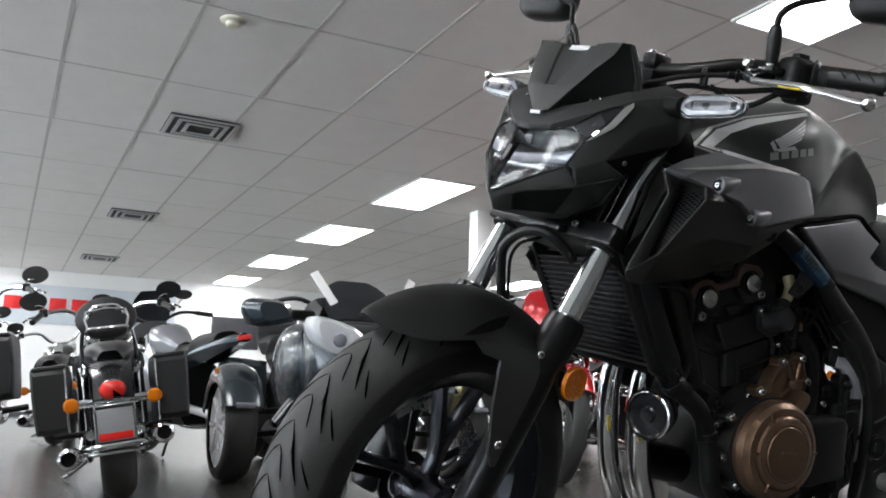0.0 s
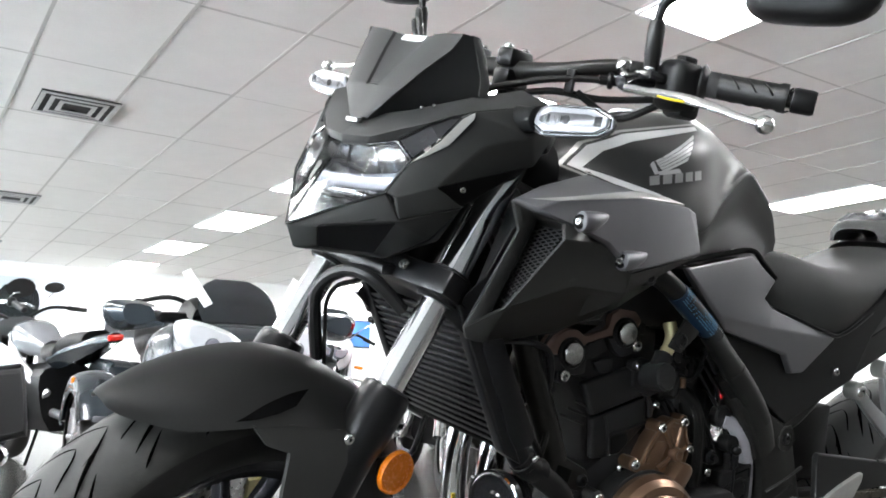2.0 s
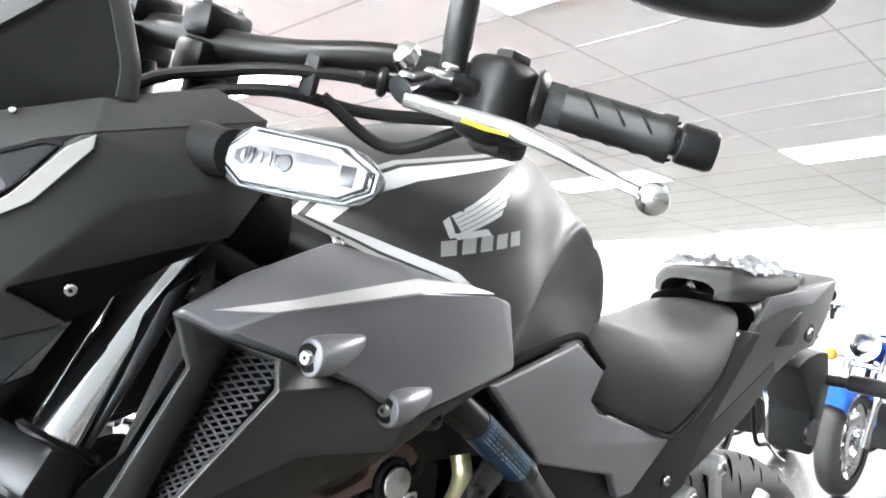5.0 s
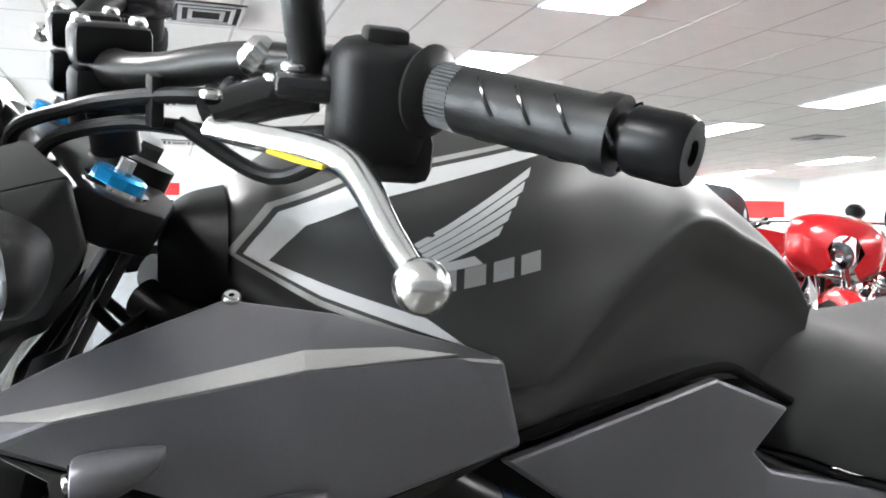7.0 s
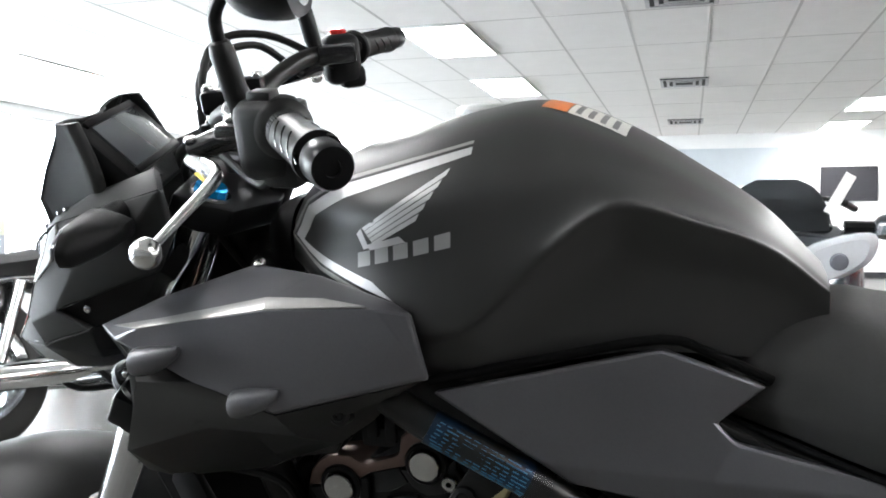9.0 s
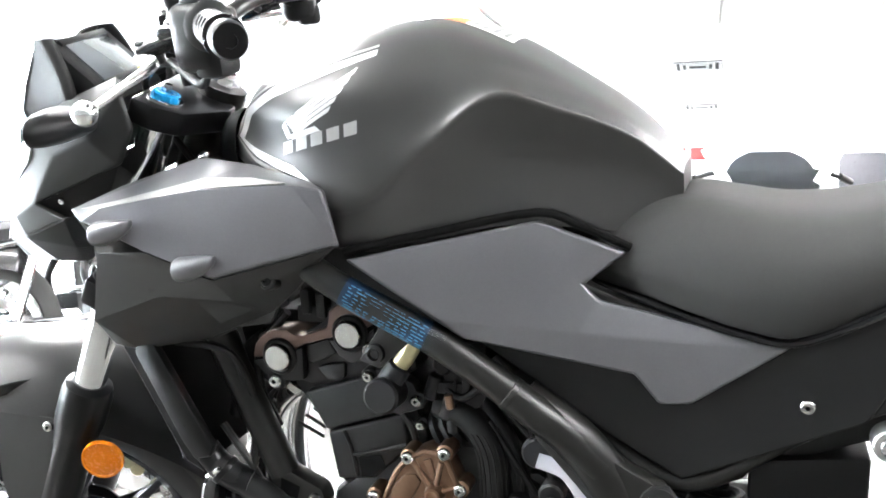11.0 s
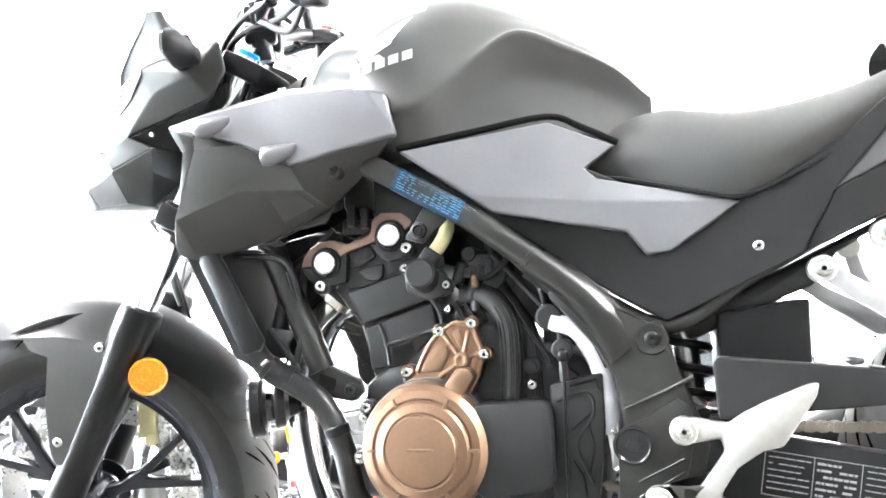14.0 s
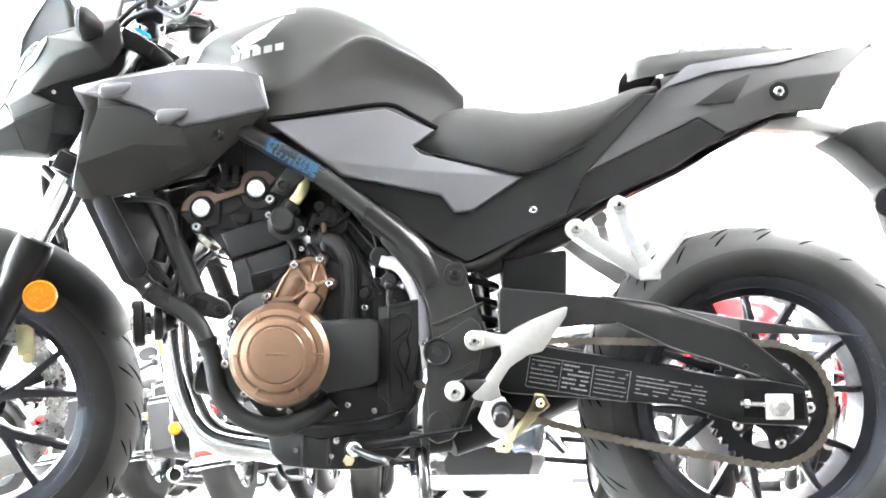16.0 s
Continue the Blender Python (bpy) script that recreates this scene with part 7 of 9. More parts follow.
sc = [(0.600, 0.752), (0.682, 0.694), (0.822, 0.594), (0.895, 0.550), (1.062, 0.628), (1.104, 0.705), (1.170, 0.778), (1.228, 0.842), (1.200, 0.842), (1.120, 0.772), (1.062, 0.735), (0.988, 0.700), (0.850, 0.732), (0.760, 0.775)]
scp = [(x, -0.112 if x > 0.8 else -0.120, z) for x, z in sc]
sp1 = two("side_cover", scp, [[0, 1, 2, 13], [13, 2, 12], [2, 3, 12], [3, 4, 11, 12], [4, 5, 10, 11], [5, 6, 9, 10], [6, 7, 8, 9]], (0, 0.02, 0), 0.003, PLASTIC, bike, "black side cover below the seat")
for pnl, s in zip(sp1, (-1, 1)):
    part("screw_cup", lathe([(0, 0), (0.012, 0), (0.013, 0.002), (0.010, 0.002), (0, 0.001)], (1.010, s * 0.112, 0.640), (1.010, s * 1.1, 0.640), 20), PLASTIC, pnl)
    screw((1.010, s * 0.1125, 0.640), 0.0075, pnl, STEEL, (0, s, 0), 0.004)
S = {0.800: [(0, 0.800), (0.040, 0.797), (0.072, 0.782), (0.082, 0.766), (0.075, 0.752)],
     0.850: [(0, 0.828), (0.055, 0.824), (0.090, 0.802), (0.103, 0.768), (0.094, 0.742)],
     0.905: [(0, 0.836), (0.068, 0.832), (0.108, 0.804), (0.119, 0.762), (0.108, 0.726)],
     0.950: [(0, 0.828), (0.080, 0.824), (0.120, 0.796), (0.128, 0.752), (0.114, 0.714)],
     1.000: [(0, 0.821), (0.085, 0.817), (0.124, 0.790), (0.130, 0.748), (0.114, 0.708)],
     1.070: [(0, 0.826), (0.083, 0.823), (0.118, 0.800), (0.124, 0.768), (0.108, 0.738)],
     1.140: [(0, 0.843), (0.072, 0.841), (0.102, 0.824), (0.108, 0.802), (0.095, 0.776)],
     1.200: [(0, 0.868), (0.056, 0.866), (0.080, 0.856), (0.086, 0.843), (0.074, 0.824)],
     1.248: [(0, 0.876), (0.034, 0.875), (0.052, 0.870), (0.056, 0.862), (0.046, 0.850)]}
seat = part("seat", loft([half_profile(x, h) for x, h in S.items()], 50, 41), SEATM, bike, "black textured vinyl rider seat", sharp=60)
for s in (-1, 1):
    edge = [(x, s * (h[-1][0] + 0.006), h[-1][1] - 0.004) for x, h in S.items()]
    part("seat_piping", tube(edge, 0.0032, 8), SATIN, seat)
tp = [(1.064, -0.106, 0.630), (1.163, -0.102, 0.674), (1.262, -0.096, 0.718), (1.350, -0.090, 0.776), (1.446, -0.085, 0.813), (1.528, -0.074, 0.820), (1.560, -0.080, 0.884), (1.628, -0.060, 0.945), (1.410, -0.091, 0.914), (1.284, -0.090, 0.896), (1.230, -0.100, 0.848), (1.104, -0.112, 0.706), (1.300, -0.106, 0.800), (1.440, -0.098, 0.866)]
tails = two("tail_cowl", tp, [[11, 12, 9, 10], [12, 13, 8, 9], [3, 4, 13, 12], [4, 5, 6, 13], [13, 6, 7, 8]], (0, 0.012, -0.002), 0.003, TAILM, bike, "matte graphite tail cowl")
tail_low = [(1.064, -0.106, 0.630), (1.163, -0.102, 0.674), (1.262, -0.096, 0.718), (1.350, -0.089, 0.774), (1.300, -0.1045, 0.7985), (1.104, -0.1105, 0.7045)]
for tl, s in zip(tails, (-1, 1)):
    part("tail_inset", shell([(x, y * -s, z) for x, y, z in [(1.293, -0.109, 0.822), (1.352, -0.102, 0.862), (1.396, -0.099, 0.880), (1.376, -0.104, 0.846), (1.362, -0.106, 0.826)]], [[0, 1, 2, 3, 4]], (0, s * -0.004, 0), 0.001), PLASTIC, tl)
    part("tail_skirt", shell([(x, y * -s, z) for x, y, z in tail_low], [[0, 1, 4, 5], [1, 2, 4], [2, 3, 4]], (0, s * -0.010, -0.002), 0.002), PLASTIC, tl, "black lower skirt of the tail", sharp=9)
    part("tail_band", shell([(x, y * -s, z) for x, y, z in [(1.236, -0.0985, 0.853), (1.290, -0.0915, 0.8975), (1.410, -0.0925, 0.9155), (1.600, -0.0640, 0.9410), (1.440, -0.0960, 0.8960), (1.330, -0.0985, 0.8830)]], [[0, 1, 5], [1, 2, 4, 5], [2, 3, 4]], (0, s * -0.003, 0), 0.0006), GREY, tl, "pale upper band of the tail")
    part("screw_cup", lathe([(0, 0), (0.016, 0), (0.017, 0.003), (0.011, 0.003), (0, 0.001)], (1.442, s * 0.0945, 0.846), (1.442, s * 1.1, 0.846), 24), SATIN, tl)
    screw((1.442, s * 0.0965, 0.846), 0.0095, tl, STEEL, (0, s, 0), 0.005)
part("tail_top", loft([half_profile(x, h) for x, h in {1.24: [(0, 0.885), (0.05, 0.884), (0.088, 0.872), (0.09, 0.84)], 1.34: [(0, 0.905), (0.06, 0.904), (0.084, 0.898), (0.088, 0.86)], 1.46: [(0, 0.922), (0.05, 0.921), (0.074, 0.914), (0.080, 0.87)], 1.625: [(0, 0.950), (0.042, 0.949), (0.055, 0.946), (0.057, 0.936)]}.items()], 24, 25), COWL, bike, "matte black top of the tail")
part("pillion_seat", loft([half_profile(x, h) for x, h in {1.190: [(0, 0.905), (0.03, 0.903), (0.045, 0.893), (0.045, 0.880)], 1.215: [(0, 0.925), (0.05, 0.922), (0.070, 0.905), (0.07, 0.882)], 1.30: [(0, 0.932), (0.065, 0.928), (0.086, 0.912), (0.084, 0.892)], 1.42: [(0, 0.940), (0.055, 0.937), (0.072, 0.926), (0.07, 0.910)], 1.50: [(0, 0.940), (0.03, 0.939), (0.042, 0.934), (0.04, 0.925)]}.items()], 34, 29), SEATM, bike, "black passenger seat pad", sharp=60)
for s in (-1, 1):
    part("seat_latch", lathe([(0, 0), (0.011, 0), (0.011, 0.003), (0, 0.004)], (1.255, s * 0.030, 0.893), (1.16, s * 0.045, 0.86), 20), STEEL, bike)
# crumpled clear bag lying over the pillion pad
g = bmesh.new()
NU, NV = 34, 18
vs = []
for i in range(NU):
    row = []
    for j in range(NV):
        u, v = i / (NU - 1), j / (NV - 1)
        x = 1.235 + 0.27 * u
        w = 0.078 * (1 - 0.3 * u)
        y = (2 * v - 1) * w
        z = 0.941 + 0.012 * math.sin(u * 3.1) - 0.02 * abs(2 * v - 1) ** 3 + 0.018 * abs(noise.noise(Vector((x * 38, y * 45, 2.0)))) + 0.006 * noise.noise(Vector((x * 90, y * 90, 5.0)))
        row.append(g.verts.new((x, y, z)))
    vs.append(row)
for r0, r1 in zip(vs, vs[1:]):
    for k in range(NV - 1):
        g.faces.new((r0[k], r1[k], r1[k + 1], r0[k + 1]))
bmesh.ops.solidify(g, geom=g.faces[:], thickness=0.0012)
bag = tagged(part("plastic_bag", g, POLYBAG, None, m=BIKE, sharp=25), "crumpled clear plastic bag over the passenger seat", "bag")

# -- rear: undertail, plate holder, shock, swingarm, chain --
part("undertail", plate([(0.905, 0.545), (1.070, 0.625), (1.300, 0.735), (1.440, 0.815), (1.440, 0.800), (1.270, 0.722), (1.110, 0.630), (1.080, 0.590), (0.985, 0.552), (0.93, 0.525)], -0.06, 0.06, 0.008), PLASTIC, bike, "black undertray")
part("splash_guard", plate([(0.958, 0.560), (1.072, 0.575), (1.070, 0.480), (1.056, 0.440), (0.958, 0.440)], -0.07, 0.07, 0.006), PLASTIC, bike, "black splash guard ahead of the rear wheel")
ph = part("plate_holder", plate([(1.552, 0.775), (1.593, 0.796), (1.640, 0.806), (1.690, 0.806), (1.720, 0.74), (1.70, 0.62), (1.68, 0.60), (1.655, 0.690), (1.622, 0.722), (1.590, 0.752)], -0.045, 0.045, 0.008), PLASTIC, bike, "black number plate holder")
part("holder_stay", plate([(1.400, 0.803), (1.512, 0.822), (1.593, 0.803), (1.588, 0.786), (1.53, 0.792), (1.400, 0.797)], -0.022, 0.022, 0.002), ALUWHITE, ph)
part("rear_reflector", lathe([(0, 0), (0.027, 0), (0.027, 0.006), (0, 0.008)], (1.648, -0.046, 0.655), (1.648, -1, 0.655), 24), SMOKED, ph)
for s in (-1, 1):
    part("rear_signal", join(cyl((1.70, s * 0.035, 0.752), (1.705, s * 0.085, 0.754), 0.011, n=14), box((1.705, s * 0.13, 0.756), (0.03, 0.10, 0.034), 0.010)), PLASTIC, ph)
part("tail_light", box((1.572, 0, 0.900), (0.03, 0.045, 0.022), 0.006), REDPLASTIC, bike, "red tail light")
spring = [(0.918 + 0.03 * math.cos(t) + 0.0009 * t * 0.4, 0.03 * math.sin(t), 0.545 - 0.0052 * t) for t in [k * 0.45 for k in range(64)]]
shock = part("rear_shock", tube(spring, 0.0062, 8, 1, False), SATIN, bike, "black coil spring shock absorber")
part("damper", cyl((0.912, 0, 0.58), (0.932, 0, 0.38), 0.018, n=18), STEEL, shock)
part("shock_link", join(cyl((0.935, -0.06, 0.425), (0.935, 0.06, 0.425), 0.012), box((0.945, 0, 0.405), (0.05, 0.06, 0.03), 0.006)), SATIN, shock)
sw_poly = [(0.860, 0.425), (0.960, 0.420), (1.345, 0.352), (1.400, 0.348), (1.456, 0.338), (1.462, 0.272), (1.345, 0.278), (1.250, 0.308), (0.960, 0.330), (0.860, 0.375)]
swing = part("swingarm", join(plate(sw_poly, -0.128, -0.092, 0.006), plate(sw_poly, 0.092, 0.128, 0.006), box((0.93, 0, 0.385), (0.09, 0.19, 0.05), 0.01)), SATIN, bike, "black steel swingarm")
# slot shown by a near-black plate in the colour of its shade
part("axle_slot_shade", plate([(1.352, 0.335), (1.450, 0.327), (1.452, 0.285), (1.352, 0.290)], -0.1286, -0.1270, 0), SHADEBLACK, swing)
part("chain_adjuster", box((1.410, -0.1305, 0.306), (0.046, 0.005, 0.042), 0.002), ALU, swing, "bare metal chain adjuster plate")
part("axle_nut", lathe([(0, 0), (0.017, 0), (0.017, 0.010), (0.012, 0.012), (0.009, 0.012), (0.009, 0.016), (0, 0.016)], (1.408, -0.132, 0.306), (1.408, -1, 0.306), 6), STEEL, swing, "hexagon axle nut")
part("adjuster_bolt", join(cyl((1.345, -0.130, 0.312), (1.388, -0.130, 0.309), 0.0045, n=10), cyl((1.352, -0.130, 0.3117), (1.360, -0.130, 0.311), 0.008, n=6)), STEEL, swing)
labels = bmesh.new()
slope = Matrix.Translation((1.0, 0, 0.395)) @ Matrix.Rotation(radians(9.6), 4, "Y")
rng = random.Random(4)
for x0, x1, rows_, step, h in ((0.004, 0.052, 6, 0.0074, 0.0013), (0.058, 0.103, 6, 0.0074, 0.0026), (0.112, 0.168, 6, 0.0074, 0.0011), (0.180, 0.300, 5, 0.0068, 0.0014)):
    for r in range(rows_):
        x = x0
        while x < x1 - 0.004:
            L = min(rng.uniform(0.004, 0.013), x1 - x)
            if rng.random() < 0.85:
                labels = join(labels, moved(box((x + L / 2, -0.1284, -0.008 - step * r), (L - 0.0012, 0.0006, h)), slope))
            x += L
for x, z, w, h in ((0.085, -0.0015, 0.17, 0.0007), (0.085, -0.0535, 0.17, 0.0007), (0.0, -0.0275, 0.0007, 0.052), (0.055, -0.0275, 0.0006, 0.052), (0.1075, -0.0275, 0.0007, 0.052), (0.170, -0.0275, 0.0007, 0.052)):
    labels = join(labels, moved(box((x, -0.1284, z), (w, 0.0006, h)), slope))
part("swingarm_print", labels, PRINT, swing, "small grey printed table of unreadable lines")
cg = [(0.945, -0.142, 0.498), (0.952, -0.140, 0.507), (1.118, -0.138, 0.490), (1.215, -0.136, 0.476), (1.352, -0.132, 0.452), (1.566, -0.112, 0.421), (1.352, -0.134, 0.428), (1.452, -0.130, 0.342), (1.378, -0.134, 0.355), (1.232, -0.140, 0.404), (1.143, -0.144, 0.446), (0.948, -0.145, 0.432), (1.240, -0.146, 0.458)]
guard = part("chain_guard", shell(cg, [[0, 1, 2, 12, 10, 11], [2, 3, 12], [3, 4, 6, 12], [4, 5, 6], [12, 6, 7, 8, 9, 10]], (0, 0.012, 0), 0.003), PLASTIC, bike, "grained black chain guard", sharp=9)
# paler tubes along the creases paint their edge highlight
for ridge in ([(1.118, -0.1385, 0.4905), (1.215, -0.1368, 0.4765), (1.352, -0.1350, 0.4275), (1.452, -0.1305, 0.3430)], [(1.143, -0.1445, 0.4460), (1.232, -0.1405, 0.4045), (1.378, -0.1345, 0.3555)]):
    part("guard_highlight", tube(ridge, 0.0022, 8, 2, False), LOWPANEL, guard)
screw((1.355, -0.1345, 0.372), 0.005, guard, SATIN, (0, -1, 0), 0.003)
SPC, SPR = Vector((1.408, -0.088, 0.306)), 0.103
teeth = bmesh.new()
ring = []
nt_ = 41
for k in range(nt_ * 4):
    t = 2 * math.pi * k / (nt_ * 4)
    ring.append((SPC.x + (SPR + (0.0035 if k % 4 in (1, 2) else -0.0035)) * math.sin(t), SPC.z + (SPR + (0.0035 if k % 4 in (1, 2) else -0.0035)) * math.cos(t)))
inner_r = [(SPC.x + 0.074 * math.sin(2 * math.pi * k / (nt_ * 4)), SPC.z + 0.074 * math.cos(2 * math.pi * k / (nt_ * 4))) for k in range(nt_ * 4)]
lists = [[teeth.verts.new((x, y, z)) for x, z in pts] for pts, y in ((ring, -0.091), (inner_r, -0.091), (inner_r, -0.085), (ring, -0.085))]
for a, b in zip(lists, lists[1:] + lists[:1]):
    for k in range(nt_ * 4):
        j = (k + 1) % (nt_ * 4)
        teeth.faces.new((a[k], a[j], b[j], b[k]))
sprocket = part("rear_sprocket", teeth, SATIN, bike, "black rear chain sprocket")
spider = lathe([(0.020, -0.003), (0.044, -0.003), (0.044, 0.003), (0.020, 0.003), (0.020, -0.003)], SPC, SPC + Vector((0, -1, 0)), 28)
part("sprocket_hub", spider, SATIN, sprocket)
for k in range(5):
    part("sprocket_arm", box((0, 0, 0.058), (0.034, 0.007, 0.040), 0.002, m=Matrix.Translation(SPC) @ Matrix.Rotation(2 * math.pi * k / 5 + 0.4, 4, "Y")), SATIN, sprocket)
for k in range(5):
    t = 2 * math.pi * k / 5 + 0.4
    screw(SPC + Vector((0.066 * math.sin(t), -0.004, 0.066 * math.cos(t))), 0.0105, sprocket, STEEL, (0, -1, 0), 0.008)
# the chain runs round both sprockets
F = Vector((0.800, -0.088, 0.385))
fr_ = 0.036
dv = SPC - F
dist = math.hypot(dv.x, dv.z)
base = math.atan2(dv.z, dv.x)
off = math.asin((SPR - fr_) / dist)
def rim_pt(c, r, ang):
    return Vector((c.x + r * math.cos(ang), c.y, c.z + r * math.sin(ang)))
loop = [rim_pt(F, fr_, base + math.pi / 2 + off), rim_pt(SPC, SPR, base + math.pi / 2 + off)]
a0, a1 = base + math.pi / 2 + off, base - math.pi / 2 - off
loop += [rim_pt(SPC, SPR, a0 + (a1 - a0) * k / 40) for k in range(1, 41)]
low_a, low_b = rim_pt(SPC, SPR, a1), rim_pt(F, fr_, a1)
loop += [low_a.lerp(low_b, k / 20) - Vector((0, 0, 0.016 * math.sin(math.pi * k / 20))) for k in range(1, 21)]
loop += [rim_pt(F, fr_, a1 - (2 * math.pi - (a0 - a1)) * k / 16) for k in range(1, 17)]
seg = [0.0]
for p, q in zip(loop, loop[1:]):
    seg.append(seg[-1] + (q - p).length)
nl = int(seg[-1] / 0.0159)
def at_len(s):
    i = max(0, min(len(loop) - 2, int(np.searchsorted(seg, s)) - 1))
    return loop[i].lerp(loop[i + 1], (s - seg[i]) / max(1e-6, seg[i + 1] - seg[i]))
chain = part("chain", cyl(at_len(0) + Vector((0, -0.004, 0)), at_len(0) + Vector((0, 0.004, 0)), 0.004, n=8), CHAIN, bike, "oiled steel drive chain")
link_mesh = []
for wide in (0.0075, 0.0058):
    lb = bmesh.new()
    for s in (-1, 1):
        lb = join(lb, plate([(-0.0125, 0), (-0.011, 0.006), (-0.005, 0.0066), (0, 0.0046), (0.005, 0.0066), (0.011, 0.006), (0.0125, 0), (0.011, -0.006), (0.005, -0.0066), (0, -0.0046), (-0.005, -0.0066), (-0.011, -0.006)], s * wide, s * (wide + 0.0016)))
    lb = join(lb, cyl((0, -0.0095, 0), (0, 0.0095, 0), 0.003, n=6))
    link_mesh.append(lb)
protos = []
for k in range(nl):
    s0, s1 = k * seg[-1] / nl, (k + 1) * seg[-1] / nl
    p, q = at_len(s0), at_len(min(s1, seg[-1] - 1e-4))
    c, d = (p + q) / 2, q - p
    m = Matrix.Translation(c) @ Matrix.Rotation(-math.atan2(d.z, d.x), 4, "Y")
    if k < 2:
        protos.append(part("chain_link", link_mesh[k], CHAIN, chain, "", m))
    else:
        shared("chain_link", protos[k % 2], m, chain)
# foot pegs and hangers
hang = plate([(0.900, 0.430), (0.914, 0.436), (0.958, 0.428), (0.975, 0.440), (1.000, 0.452), (1.050, 0.472), (1.062, 0.474), (1.058, 0.458), (1.046, 0.440), (1.018, 0.400), (0.995, 0.395), (0.965, 0.375), (0.945, 0.345), (0.950, 0.325), (0.930, 0.318), (0.905, 0.322), (0.884, 0.350), (0.866, 0.345), (0.862, 0.332), (0.872, 0.322), (0.890, 0.324), (0.925, 0.358), (0.952, 0.395), (0.948, 0.410), (0.914, 0.404), (0.900, 0.410)], -0.152, -0.138, 0.004)
hg = part("foot_hanger", hang, ALUWHITE, bike, "pale satin aluminium footrest hanger")
for (x, z) in ((0.906, 0.419), (0.873, 0.336)):
    part("hanger_boss", cyl((x, -0.130, z), (x, -0.156, z), 0.0165, n=26, bev=0.002), ALUWHITE, hg)
    screw((x, -0.156, z), 0.0105, hg, STEEL, (0, -1, 0), 0.005)
part("foot_peg", join(cyl((0.950, -0.15, 0.302), (0.945, -0.235, 0.300), 0.013, n=16, bev=0.003), cyl((0.950, -0.14, 0.302), (0.950, -0.165, 0.302), 0.018, n=16)), GRIP, hg, "black rubber foot peg")
part("peg_bracket", join(plate([(0.925, 0.330), (0.955, 0.326), (0.972, 0.290), (0.962, 0.255), (0.935, 0.262), (0.910, 0.290)], -0.150, -0.136, 0.004)), ALU, hg)
part("zinc_bracket", join(plate([(0.955, 0.262), (0.968, 0.250), (0.960, 0.236), (0.940, 0.238), (0.936, 0.252)], -0.156, -0.148, 0.003), plate([(1.005, 0.332), (1.020, 0.330), (1.030, 0.312), (1.016, 0.300), (0.998, 0.300), (0.960, 0.260), (0.966, 0.256), (1.005, 0.292), (1.000, 0.310)], -0.150, -0.142, 0.002)), YELLOW, hg, "yellow zinc-plated bracket")
screw((0.952, -0.156, 0.248), 0.0085, hg, YELLOW, (0, -1, 0), 0.006)
screw((1.014, -0.150, 0.316), 0.008, hg, YELLOW, (0, -1, 0), 0.006)
hang_r = mirrored(plate([(0.900, 0.430), (0.958, 0.428), (1.060, 0.474), (1.018, 0.400), (0.945, 0.345), (0.930, 0.318), (0.866, 0.345), (0.925, 0.358), (0.952, 0.395), (0.900, 0.410)], -0.152, -0.138, 0.004))
part("foot_hanger", hang_r, ALUWHITE, bike)
for s in (-1, 1):
    arm_a = plate([(1.073, 0.602), (1.088, 0.618), (1.130, 0.588), (1.206, 0.546), (1.212, 0.524), (1.186, 0.520), (1.120, 0.566)], s * 0.100, s * 0.111, 0.003)
    arm_b = plate([(1.148, 0.640), (1.166, 0.652), (1.178, 0.606), (1.214, 0.548), (1.198, 0.530), (1.164, 0.584)], s * 0.101, s * 0.1125, 0.003)
    rp = part("passenger_hanger", join(arm_a, arm_b), HANGER, bike, "pale aluminium passenger footrest hanger")
    for (x, z) in ((1.082, 0.608), (1.156, 0.647)):
        part("hanger_boss", cyl((x, s * 0.09, z), (x, s * 0.116, z), 0.0165, n=24, bev=0.002), ALUWHITE, rp)
        screw((x, s * 0.116, z), 0.0105, rp, STEEL, (0, s, 0), 0.005)
    part("folding_peg", join(box((1.205, s * 0.120, 0.528), (0.032, 0.03, 0.022), 0.005), tube([(1.205, s * 0.13, 0.530), (1.232, s * 0.134, 0.566), (1.262, s * 0.136, 0.606)], 0.011, 12, 1, False)), ALU, rp, "folded-up passenger foot peg")
# side stand and shift lever
part("side_stand", join(tube([(0.815, -0.105, 0.235), (0.822, -0.145, 0.185), (0.835, -0.205, 0.090), (0.845, -0.243, 0.028)], 0.0125, 14), box((0.855, -0.252, 0.022), (0.06, 0.034, 0.008), 0.003, m=Matrix.Identity(4)), box((0.812, -0.100, 0.242), (0.035, 0.03, 0.05), 0.006)), GLOSSBLACK, bike, "black side stand folded out to the floor")
part("stand_spring", tube([(0.835 + 0.008 * math.cos(t), -0.118 - 0.009 * t / 6.0, 0.215 - 0.0022 * t + 0.008 * math.sin(t)) for t in [k * 0.6 for k in range(58)]], 0.0016, 6, 1, False), STEEL, bike)
part("shift_lever", tube([(0.705, -0.140, 0.242), (0.740, -0.165, 0.232), (0.768, -0.185, 0.230), (0.775, -0.215, 0.232)], 0.006, 10), SATIN, bike)
part("rear_hugger_pad", box((0.98, -0.088, 0.425), (0.08, 0.02, 0.014), 0.004), GRIP, swing)

# -- finer castings and fittings on the engine side --
for k in range(4):
    part("cooling_rib", tube([(0.440 + 0.012 * k, -0.085, 0.560 + 0.010 * k), (0.478 + 0.004 * k, -0.0935, 0.548 + 0.012 * k)], 0.0022, 6, 1, False), ENGINE, eng)
